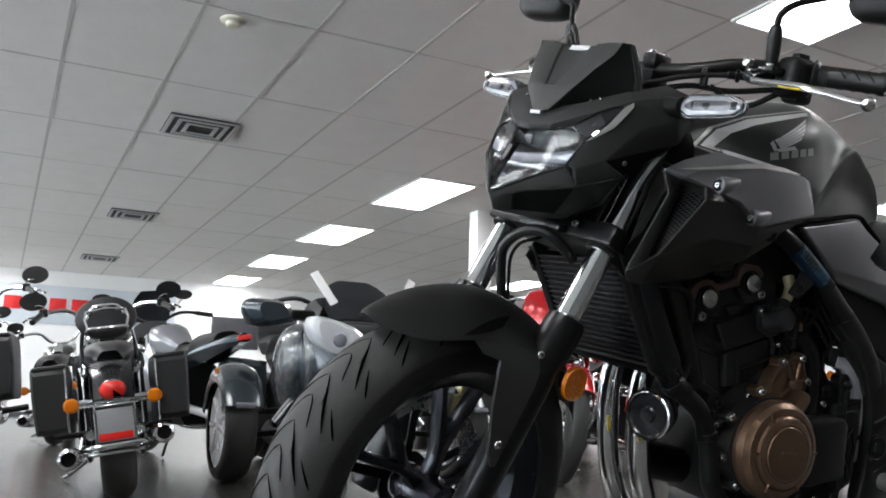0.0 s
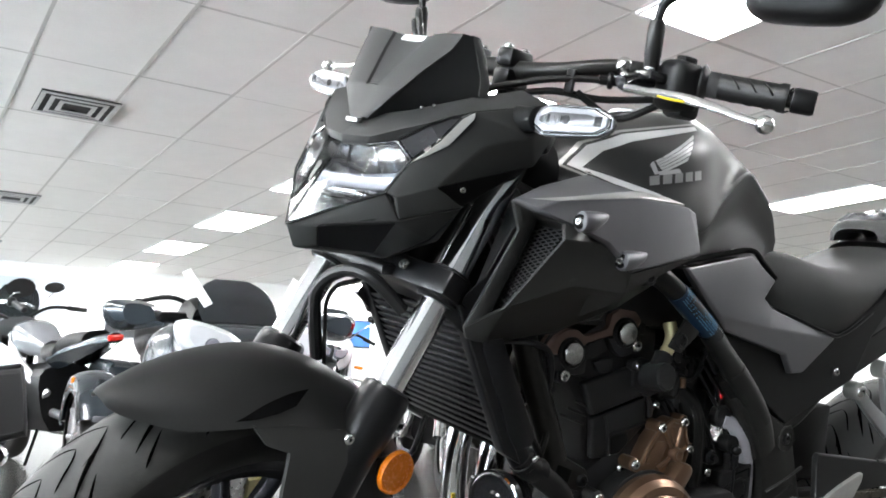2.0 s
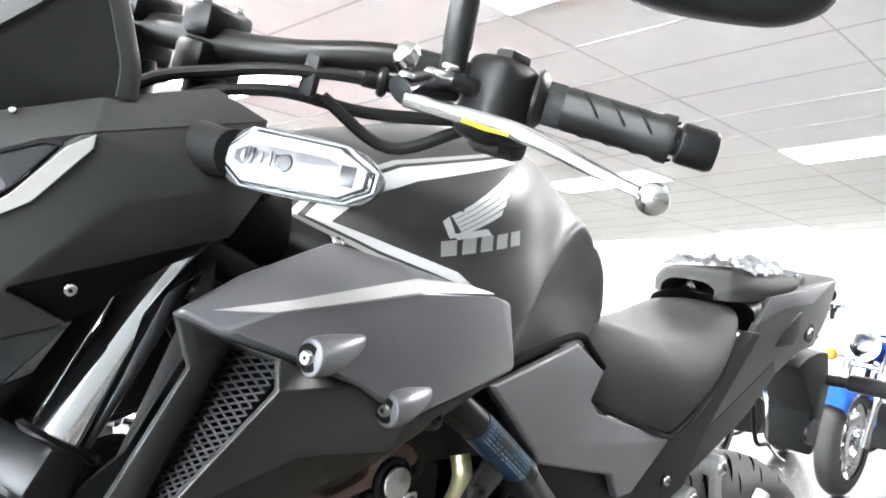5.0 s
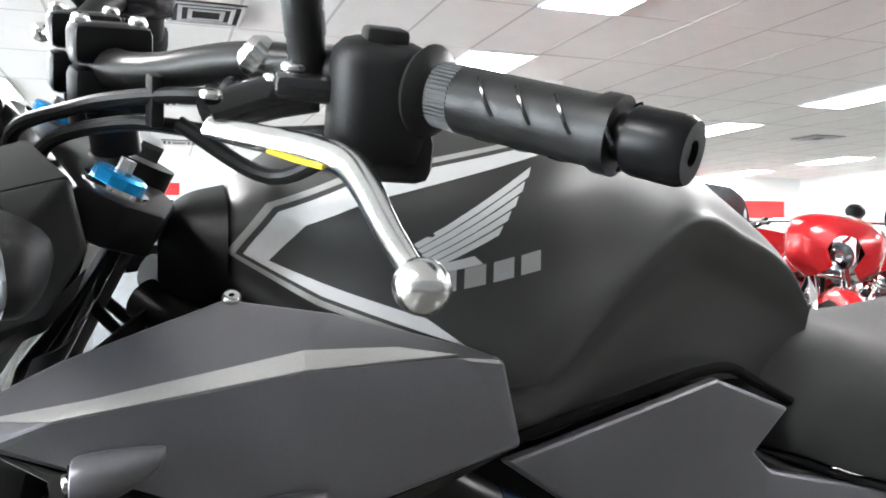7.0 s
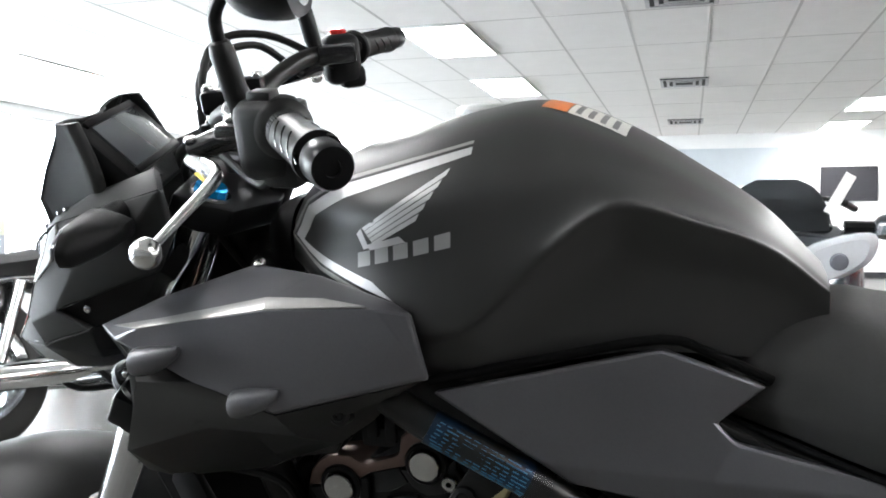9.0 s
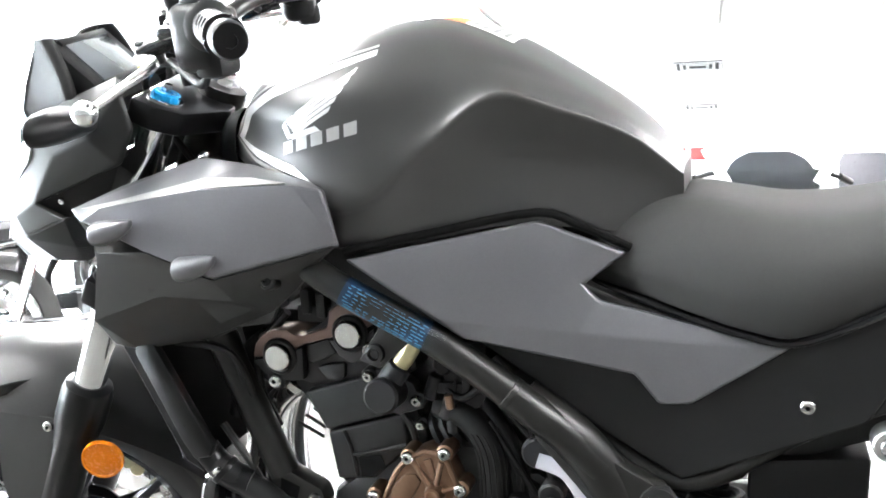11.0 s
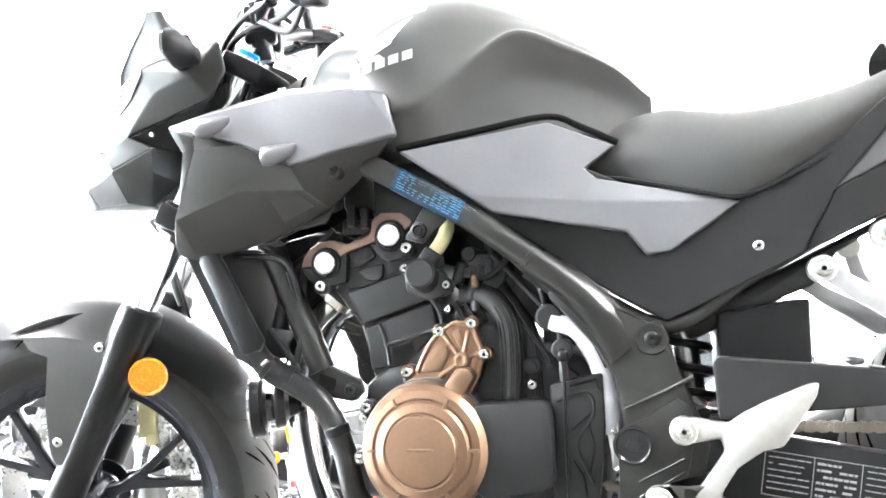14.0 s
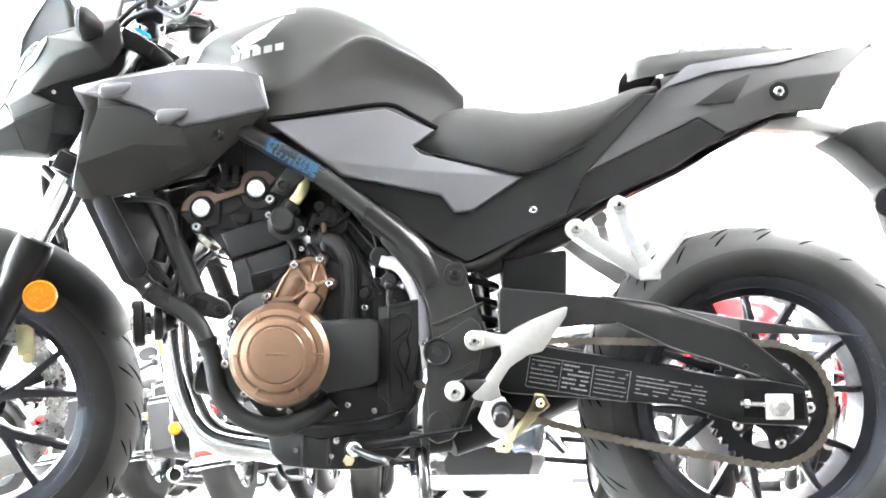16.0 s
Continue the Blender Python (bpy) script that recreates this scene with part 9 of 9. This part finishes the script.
    if backrest:
        sb = part("backrest_bar", tube([(1.6, -0.13, 0.62), (1.7, -0.12, 0.8), (1.78, -0.07, 0.93), (1.785, 0, 0.95), (1.78, 0.07, 0.93), (1.7, 0.12, 0.8), (1.6, 0.13, 0.62)],
                                       0.010, 10, 5), CHROMEB, root, "chrome backrest bar")
        pad = lathe([(0, 0.045), (0.09, 0.04), (0.125, 0.018), (0.13, 0), (0.125, -0.02), (0, -0.03)], (0, 0, 0), (1, 0, 0.15), 30)
        part("backrest_pad", moved(pad, Matrix.Translation((1.72, 0, 0.895)) @ Matrix.Diagonal((1, 1.12, 0.85, 1))), BLACKLEATHER, sb, "round black leather backrest pad")
        rk = part("luggage_rack", join(tube([(1.76, -0.09, 0.82), (1.94, -0.085, 0.83), (1.96, 0, 0.83), (1.94, 0.085, 0.83), (1.76, 0.09, 0.82)], 0.007, 8, 4),
                                       *[tube([(1.76, y, 0.82), (1.955, y, 0.83)], 0.005, 8, 2, smooth=False) for y in (-0.045, 0, 0.045)],
                                       tube([(1.9, -0.085, 0.83), (1.85, -0.09, 0.92), (1.85, 0.09, 0.92), (1.9, 0.085, 0.83)], 0.006, 8, 2)), CHROMEB, root, "small chrome luggage rack")
    if bags:
        for s in (-1, 1):
            secs = []
            for x, k in ((1.36, 0.72), (1.42, 0.95), (1.6, 1.0), (1.82, 1.0), (1.9, 0.93), (1.93, 0.8)):
                hw, hh = 0.085 * k, 0.155 * k
                o = (s * 0.27, 0.515)
                secs.append([(x, o[0] + s * dy * hw, o[1] + dz * hh) for dy, dz in ((-1, 0.9), (-0.7, 1), (0.7, 1), (1, 0.85), (0.9, -0.8), (0.6, -1), (-0.8, -1), (-1, -0.85))])
            bag_ = part("saddlebag", loft(secs, 20, 40, closed=True), BLACKLEATHER, root, "black hard saddlebag with a chrome trim")
            part("bag_lid", box((1.65, s * 0.27, 0.672), (0.5, 0.15, 0.022), 0.01), BLACKLEATHER, bag_)
            part("bag_trim", tube([(1.935, s * 0.2, 0.66), (1.945, s * 0.2, 0.4), (1.9, s * 0.2, 0.36)], 0.006, 8, 3), CHROMEB, bag_)
    if screen:
        sc = []
        for z, x, hw in ((0.9, 0.17, 0.2), (1.0, 0.2, 0.24), (1.12, 0.25, 0.25), (1.24, 0.3, 0.21), (1.3, 0.33, 0.12)):
            sec = [(x + 0.35 * (y * hw) ** 2 / 0.25, y * hw, z) for y in (-1, -0.5, 0, 0.5, 1)]
            sc.append(sec + [(x + 0.005, y, z) for x, y, z in sec[::-1]])
        part("windscreen", loft(sc, 20, 26, closed=True), TINT, root, "clear tinted windscreen")
    if fairing:
        part("front_fairing", loft([half_profile(x, [(0, zt), (0.6 * w, zt - 0.02), (w, zt - 0.10), (0.95 * w, zb + 0.1), (0.55 * w, zb)]) for x, w, zt, zb in
                                    ((0.05, 0.12, 1.0, 0.80), (0.10, 0.24, 1.09, 0.74), (0.20, 0.31, 1.14, 0.72), (0.30, 0.29, 1.12, 0.76))], 18, 30), paint, root, "glossy painted front fairing")
        part("top_box", loft([[(x, y * w, 0.96 + z * h) for y, z in ((-0.9, 1), (0.9, 1), (1, 0.5), (0.95, -1), (-0.95, -1), (-1, 0.5))] for x, w, h in
                              ((1.46, 0.20, 0.10), (1.50, 0.235, 0.125), (1.78, 0.225, 0.125), (1.86, 0.17, 0.09))], 16, 30, closed=True), paint, root, "glossy painted rear top box")
        part("box_rack", box((1.66, 0, 0.815), (0.34, 0.30, 0.03), 0.01), CHROMEB, root)
        part("box_bracket", box((1.66, 0, 0.73), (0.18, 0.16, 0.15), 0.01), SATIN, root)
    if tag_card:
        part("hang_tag", box((0.3, -0.3, 1.0), (0.1, 0.002, 0.15), 0.0005), CARD, root, "white price tag card")
    return root


def sport_bike(name, label, pos, heading, lean, paint, second):
    """A faired sport-touring motorcycle; pos is the rear tyre's foot."""
    WB, R = 1.44, 0.31
    th = math.atan2(heading[1], heading[0]) - math.pi
    m = Matrix.Translation((pos[0], pos[1], 0.002)) @ Matrix.Rotation(th, 4, "Z") @ Matrix.Rotation(radians(lean), 4, "X") @ Matrix.Translation((-WB, 0, 0))
    root = thing(name, label, "motorcycle", m, "showroom motorcycles")
    other_wheel(root, "front_wheel", (0, 0, R), R, 0.12, 0.215, False, False, 0.15)
    other_wheel(root, "rear_wheel", (WB, 0, R), R, 0.17, 0.215, False, False, 0.12)
    for s in (-1, 1):
        part("fork_leg", cyl((0, s * 0.1, R - 0.03), (0.3, s * 0.1, 0.9), 0.026, n=14), SATIN, root)
        part("swingarm", tube([(0.95, s * 0.1, 0.38), (WB + 0.03, s * 0.11, R)], 0.03, 10, 2, smooth=False), ALU, root)
        part("side_fairing", loft([[(x, s * (0.15 + b * 0.06), z) for b, z in ((0.4, zt), (1.0, zt - 0.12), (1.1, zt - 0.25), (0.7, zb), (0.3, zb), (0.5, zt - 0.2))]
                                   for x, zt, zb in ((0.16, 0.9, 0.62), (0.3, 0.88, 0.45), (0.48, 0.84, 0.38), (0.62, 0.76, 0.42))], 18, 30, closed=True), paint, root, "painted side fairing")
        part("handlebar", tube([(0.3, s * 0.08, 1.03), (0.36, s * 0.22, 1.08), (0.47, s * 0.4, 1.04)], 0.0125, 10, 5), SATIN, root)
        part("grip", cyl((0.42, s * 0.3, 1.065), (0.48, s * 0.42, 1.035), 0.018, n=14, bev=0.004), GRIP, root)
        mirror_arm(root, (0.2, s * 0.15, 1.02), (0.16, s * 0.34, 1.2), False)
        part("headlight", loft([[(x, s * (0.075 + a * w), 0.87 + b * h) for a, b in ((-1, 0.6), (0.6, 1), (1, 0.4), (0.3, -1), (-0.9, -0.8))]
                                for x, w, h in ((0.1, 0.062, 0.05), (0.05, 0.06, 0.046), (0.028, 0.045, 0.034))], 10, 24, closed=True), LENSPIECE, root, "clear headlight lens")
        part("turn_signal", box((0.12, s * 0.26, 0.78), (0.03, 0.08, 0.03), 0.01), AMBER, root, "amber turn signal")
    part("front_fender", wheel_cover((0, 0, R), R + 0.03, 0.07, 40, 150, 0.08), paint, root, "painted front fender")
    part("nose_fairing", loft([half_profile(x, [(0, zt), (0.6 * w, zt - 0.01), (w, zt - 0.08), (0.95 * w, zb + 0.08), (0.5 * w, zb)])
                               for x, w, zt, zb in ((0.04, 0.1, 0.93, 0.78), (0.09, 0.16, 0.99, 0.74), (0.18, 0.19, 1.04, 0.72), (0.27, 0.17, 1.03, 0.74))], 18, 30), paint, root, "painted nose fairing")
    sc = []
    for z, x, hw in ((1.0, 0.1, 0.15), (1.1, 0.16, 0.16), (1.2, 0.22, 0.14), (1.27, 0.27, 0.08)):
        sec = [(x + 0.7 * (y * hw) ** 2 / 0.2, y * hw, z) for y in (-1, -0.5, 0, 0.5, 1)]
        sc.append(sec + [(px_ + 0.005, y, q) for px_, y, q in sec[::-1]])
    part("windscreen", loft(sc, 18, 26, closed=True), TINT, root, "tinted windscreen")
    secs = []
    for x, hw, zt, zb in ((0.36, 0.05, 0.96, 0.84), (0.45, 0.13, 1.0, 0.8), (0.58, 0.15, 0.99, 0.78), (0.7, 0.12, 0.93, 0.76), (0.8, 0.07, 0.85, 0.76)):
        secs.append(half_profile(x, [(0, zt), (0.55 * hw, zt - 0.012), (0.9 * hw, zt - 0.25 * (zt - zb)), (hw, zt - 0.6 * (zt - zb)), (0.8 * hw, zb), (0.0, zb - 0.004)]))
    part("tank", loft(secs, 30, 30), paint, root, "painted tank")
    part("seat", loft([half_profile(x, [(0, zt), (0.6 * hw, zt - 0.004), (hw, zt - 0.04), (0.85 * hw, zb), (0, zb)]) for x, hw, zt, zb in
                       ((0.76, 0.07, 0.84, 0.76), (0.9, 0.13, 0.81, 0.73), (1.08, 0.15, 0.83, 0.74), (1.14, 0.12, 0.89, 0.78), (1.4, 0.1, 0.9, 0.82))], 30, 20), SEATM, root, "black seat")
    tl = part("tail_fairing", loft([half_profile(x, [(0, zt), (0.7 * hw, zt - 0.01), (hw, zt - 0.05), (0.6 * hw, zb)]) for x, hw, zt, zb in
                                    ((1.0, 0.15, 0.78, 0.66), (1.2, 0.14, 0.83, 0.7), (1.45, 0.1, 0.87, 0.77), (1.62, 0.05, 0.88, 0.82))], 20, 20), second, root, "painted tail fairing")
    part("tail_light", box((1.625, 0, 0.85), (0.03, 0.1, 0.04), 0.012), REDPLASTIC, tl, "red tail light")
    eng = part("engine", loft([[(x, y, z) for y, z in ((-0.13, 0.26), (-0.18, 0.4), (-0.15, 0.66), (0.15, 0.66), (0.18, 0.4), (0.13, 0.26))]
                               for x in (0.46, 0.56, 0.8, 0.95)], 12, 24, closed=True), ENGINE, root, "dark engine block")
    for s in (-1, 1):
        part("engine_cover", lathe([(0, 0.02), (0.07, 0.018), (0.095, 0.0), (0.1, -0.03)], (0.68, s * 0.18, 0.42), (0.68, s * 1.18, 0.42), 26), SATIN, eng)
        part("frame_spar", tube([(0.34, 0.06 * s, 0.92), (0.6, s * 0.17, 0.76), (0.96, s * 0.14, 0.5)], 0.035, 10, 5, flat=0.6), ALU, root)
    ex = part("exhaust", tube([(0.46, 0.05, 0.5), (0.38, 0.06, 0.36), (0.5, 0.08, 0.22), (0.9, 0.14, 0.22), (1.1, 0.17, 0.3)], 0.024, 12, 6), STEEL, root, "steel exhaust")
    part("muffler", lathe([(0.026, 0), (0.055, 0.1), (0.06, 0.4), (0.045, 0.44), (0.032, 0.4), (0, 0.4)], (1.08, 0.17, 0.3), (1.5, 0.2, 0.46), 24), STEEL, ex)
    part("side_stand", tube([(0.78, -0.13, 0.27), (0.8, -0.24, 0.05)], 0.011, 8, 2, smooth=False), SATIN, root)
    return root


def trike(pos, heading):
    """A three-wheeled tourer: two chrome front wheels under fenders, a wide fairing, one wheel behind; pos is the middle of the front axle."""
    th = math.atan2(heading[1], heading[0]) - math.pi
    m = Matrix.Translation((pos[0], pos[1], 0.002)) @ Matrix.Rotation(th, 4, "Z")
    root = thing("three_wheeled_motorcycle", "slate grey three-wheeled touring motorcycle with chrome wheels", "motorcycle", m, "showroom motorcycles")
    for s in (-1, 1):
        other_wheel(root, "front_wheel", (0, s * 0.68, 0.29), 0.29, 0.16, 0.215, False, True, 0.12, ALLOY)
        f = part("wheel_fender", moved(wheel_cover((0, 0, 0.29), 0.335, 0.1, 20, 165, 0.1), Matrix.Translation((0, s * 0.68, 0))), PSLATE, root, "slate grey wheel fender")
        part("reflector", box((-0.03, s * 0.782, 0.575), (0.07, 0.008, 0.03), 0.003), AMBER, f, "amber reflector")
        part("running_light", box((-0.31, s * 0.68, 0.4), (0.02, 0.1, 0.03), 0.008), LENSPIECE, f)
        for z in (0.24, 0.36):
            part("suspension_arm", tube([(0.02, s * 0.58, z), (0.12, s * 0.2, z + 0.03)], 0.018, 10, 2, smooth=False), SATIN, root)
        part("damper", tube([(0.0, s * 0.45, 0.3), (0.1, s * 0.22, 0.55)], 0.03, 12, 2, smooth=False), CHROMEB, root)
        hl = part("headlight", loft([[(x, s * (0.2 + a * w), 0.75 + b * h + a * 0.02) for a, b in ((-1, 0.3), (-0.3, 0.9), (1, 1), (0.9, -0.2), (-0.2, -1), (-0.9, -0.8))]
                                     for x, w, h in ((-0.26, 0.165, 0.105), (-0.34, 0.16, 0.10), (-0.375, 0.125, 0.075))], 12, 30, closed=True), PALELENS, root, "large clear headlight")
        part("bulb", lathe([(0, 0.012), (0.03, 0.008), (0.042, -0.01)], (-0.38, s * 0.22, 0.75), (-1.38, s * 0.22, 0.75), 22), LENSPIECE, hl)
        part("side_panel", loft([[(x, s * y, z) for y, z in ((0.18, zt), (w, zt - 0.06), (w + 0.03, 0.55), (w - 0.05, 0.34), (0.18, 0.3))]
                                 for x, w, zt in ((-0.22, 0.26, 0.78), (-0.05, 0.34, 0.88), (0.25, 0.36, 0.88), (0.55, 0.3, 0.78), (0.8, 0.24, 0.66))], 26, 26, closed=True), PSLATE, root, "slate grey side panel")
        part("mirror", loft([[(x, s * (0.53 + a * w), 0.895 + b * h) for a, b in ((-1, -0.5), (-0.6, 0.8), (0.7, 1), (1, 0.2), (0.5, -1))]
                             for x, w, h in ((-0.20, 0.08, 0.05), (-0.1, 0.15, 0.075), (-0.02, 0.145, 0.072))], 12, 24, closed=True), PSLATE, root, "slate grey fairing mirror")
        part("mirror_stalk", tube([(-0.08, s * 0.28, 0.9), (-0.08, s * 0.44, 0.895)], 0.03, 8, 2, smooth=False), SATIN, root)
        part("handlebar", tube([(0.38, s * 0.1, 1.0), (0.42, s * 0.24, 1.05), (0.6, s * 0.4, 1.02)], 0.014, 10, 4), SATIN, root)
        part("grip", cyl((0.55, s * 0.37, 1.03), (0.66, s * 0.44, 1.0), 0.019, n=12, bev=0.004), GRIP, root)
        part("pannier", loft([[(x, s * (0.3 + a * w), 0.56 + b * h) for a, b in ((-1, 0.9), (0.8, 1), (1, 0.5), (0.8, -0.9), (-1, -1))]
                              for x, w, h in ((1.15, 0.09, 0.1), (1.25, 0.12, 0.15), (1.65, 0.12, 0.16), (1.8, 0.08, 0.11))], 16, 26, closed=True), PSLATE, root, "slate grey pannier")
        part("hang_tag", moved(box((0, 0, 0), (0.003, 0.05, 0.22), 0.0008), Matrix.Translation((-0.16, s * 0.25, 1.05)) @ Matrix.Rotation(radians(-30 * s), 4, "X") @ Matrix.Rotation(radians(20), 4, "Y")), CARD, root, "white hanging price tag")
    part("nose", loft([half_profile(x, [(0, zt), (0.6 * w, zt - 0.02), (w, zt - 0.1), (0.9 * w, zb + 0.06), (0.5 * w, zb)]) for x, w, zt, zb in
                       ((-0.44, 0.1, 0.6, 0.4), (-0.38, 0.22, 0.7, 0.3), (-0.25, 0.32, 0.84, 0.26), (0.0, 0.33, 0.93, 0.28), (0.2, 0.3, 0.95, 0.4))], 26, 34), PSLATE, root, "slate grey nose fairing")
    # block coloured near-black as the shade in the grille opening
    part("grille", box((-0.43, 0, 0.47), (0.02, 0.22, 0.14), 0.008), SHADEBLACK, root)
    part("front_lip", loft([[(-0.46 + 0.5 * abs(y) ** 2, y, 0.13), (-0.42 + 0.5 * abs(y) ** 2, y, 0.17), (0.0, y, 0.16), (0.02, y, 0.11), (-0.42 + 0.5 * abs(y) ** 2, y, 0.09)]
                            for y in (-0.42, -0.2, 0, 0.2, 0.42)], 26, 16, closed=True), PSILVER, root, "silver lower front lip")
    part("belly", loft([[(x, y, z) for y, z in ((-w, 0.15), (-w, 0.3), (w, 0.3), (w, 0.15))] for x, w in ((-0.3, 0.2), (0.1, 0.3), (0.8, 0.24), (1.2, 0.15))], 12, 16, closed=True), PLASTIC, root, "black belly pan")
    sc = []
    for z, x, hw in ((0.88, -0.2, 0.20), (0.95, -0.14, 0.21), (1.03, -0.07, 0.19), (1.09, 0.0, 0.155), (1.13, 0.05, 0.09)):
        sec = [(x + 0.8 * (y * hw) ** 2, y * hw, z) for y in (-1, -0.5, 0, 0.5, 1)]
        sc.append(sec + [(q + 0.006, y, h) for q, y, h in sec[::-1]])
    part("windscreen", loft(sc, 20, 28, closed=True), TINT, root, "smoke-tinted windscreen")
    part("dashboard", loft([half_profile(x, [(0, z), (0.2, z - 0.02), (0.24, z - 0.1)]) for x, z in ((-0.05, 0.98), (0.1, 1.04), (0.25, 1.02), (0.32, 0.94))], 14, 16), PLASTIC, root, "black dashboard")
    part("tank", loft([half_profile(x, [(0, zt), (0.6 * w, zt - 0.03), (w, zt - 0.12), (w, zt - 0.3), (0, zt - 0.36)]) for x, w, zt in
                       ((0.3, 0.16, 0.98), (0.45, 0.2, 0.97), (0.7, 0.17, 0.9), (0.86, 0.12, 0.8))], 24, 26), PSLATE, root, "slate grey tank cover")
    part("seat", loft([half_profile(x, [(0, zt), (0.6 * w, zt), (w, zt - 0.05), (0.8 * w, zt - 0.14), (0, zt - 0.15)]) for x, w, zt in
                       ((0.8, 0.1, 0.82), (0.95, 0.2, 0.76), (1.15, 0.21, 0.77), (1.22, 0.18, 0.88), (1.55, 0.17, 0.9), (1.6, 0.15, 1.05), (1.66, 0.14, 1.05))], 34, 24), BLACKLEATHER, root, "stepped black touring seat")
    other_wheel(root, "rear_wheel", (1.75, 0, 0.3), 0.3, 0.2, 0.2, False, True, 0.12)
    part("rear_fender", wheel_cover((1.75, 0, 0.3), 0.34, 0.12, 40, 200, 0.1), PSLATE, root, "slate grey rear fender")
    part("swingarm", tube([(1.0, -0.14, 0.32), (1.75, -0.15, 0.3)], 0.03, 10, 2, smooth=False), SATIN, root)
    part("swingarm", tube([(1.0, 0.14, 0.32), (1.75, 0.15, 0.3)], 0.03, 10, 2, smooth=False), SATIN, root)
    return root


cruiser("cruiser_motorcycle", "black and chrome cruiser with backrest, saddlebags and red tail light", (-0.235, 2.68), (0.06, 1), 9.5, PBLACK, bags=True, backrest=True, spoked=False, size=0.87)
trike((1.02, 3.34), (0.03, -1))
sport_bike("sport_touring_motorcycle", "grey and slate faired touring motorcycle on its side stand", (0.67, 4.62), (-0.35, 1), 9, PGREY, PSLATE)
cruiser("cruiser_motorcycle", "black cruiser with chrome engine and pipes", (-0.98, 3.54), (0.05, 1), 9, PBLACK, bags=True)
cruiser("cruiser_motorcycle", "black cruiser with much chrome and wire wheels", (-1.75, 4.2), (0.1, 1), 9, PBLACK)
cruiser("cruiser_motorcycle", "silver cruiser with chrome pipes and windscreen", (-1.35, 6.6), (0.1, 1), 9, PSILVER, screen=True)
cruiser("cruiser_motorcycle", "black and chrome cruiser in the far row", (-0.45, 6.9), (0.1, 1), 9, PBLACK)
cruiser("cruiser_motorcycle", "black cruiser with wire wheels in the far row", (-2.3, 6.4), (0.1, 1), 9, PBLACK)
cruiser("cruiser_motorcycle", "black cruiser beside the shop windows", (-2.65, 4.1), (0.15, 1), 9, PBLACK, spoked=True)
cruiser("cruiser_motorcycle", "black touring cruiser with windscreen", (-3.5, 3.9), (0.2, 1), 9, PBLACK, screen=True)
cruiser("cruiser_motorcycle", "red touring cruiser with fairing, top box and wire wheels", (2.62, 4.35), (-0.36, -1), 9, PRED, tag_card=True, mirrors=False, fairing=True)
cruiser("cruiser_motorcycle", "red cruiser with windscreen and chrome trim", (3.42, 4.75), (-0.3, -1), 9, PRED, screen=True, mirrors=False)
cruiser("cruiser_motorcycle", "bright red cruiser with chrome headlight", (4.55, 5.05), (-0.3, -1), 9, PRED, tag_card=True, mirrors=False, fairing=True)
cruiser("cruiser_motorcycle", "red touring cruiser with tinted windscreen", (5.55, 5.3), (-0.3, -1), 9, PRED, screen=True, bags=True)
sport_bike("sport_motorcycle", "red and silver faired sport motorcycle", (4.2, 7.3), (-0.3, -1), 9, PRED, PSILVER)
sport_bike("sport_motorcycle", "red faired sport motorcycle in the far row", (5.4, 7.6), (-0.3, -1), 9, PRED, PRED)
sport_bike("sport_motorcycle", "silver faired sport motorcycle in the far row", (2.9, 7.1), (-0.3, -1), 9, PSILVER, PSLATE)
cruiser("cruiser_motorcycle", "bright blue cruiser with black seat and chrome engine", (6.75, 1.05), (-1, 0.0), 9, PBLUE, spoked=False)
cruiser("cruiser_motorcycle", "blue and chrome cruiser with windscreen", (7.1, 2.2), (-1, -0.1), 9, PBLUE, screen=True)
cruiser("cruiser_motorcycle", "black and chrome cruiser near the shop windows", (-1.95, 1.5), (0.15, 1), 9, PBLACK, spoked=False, chrome=True)
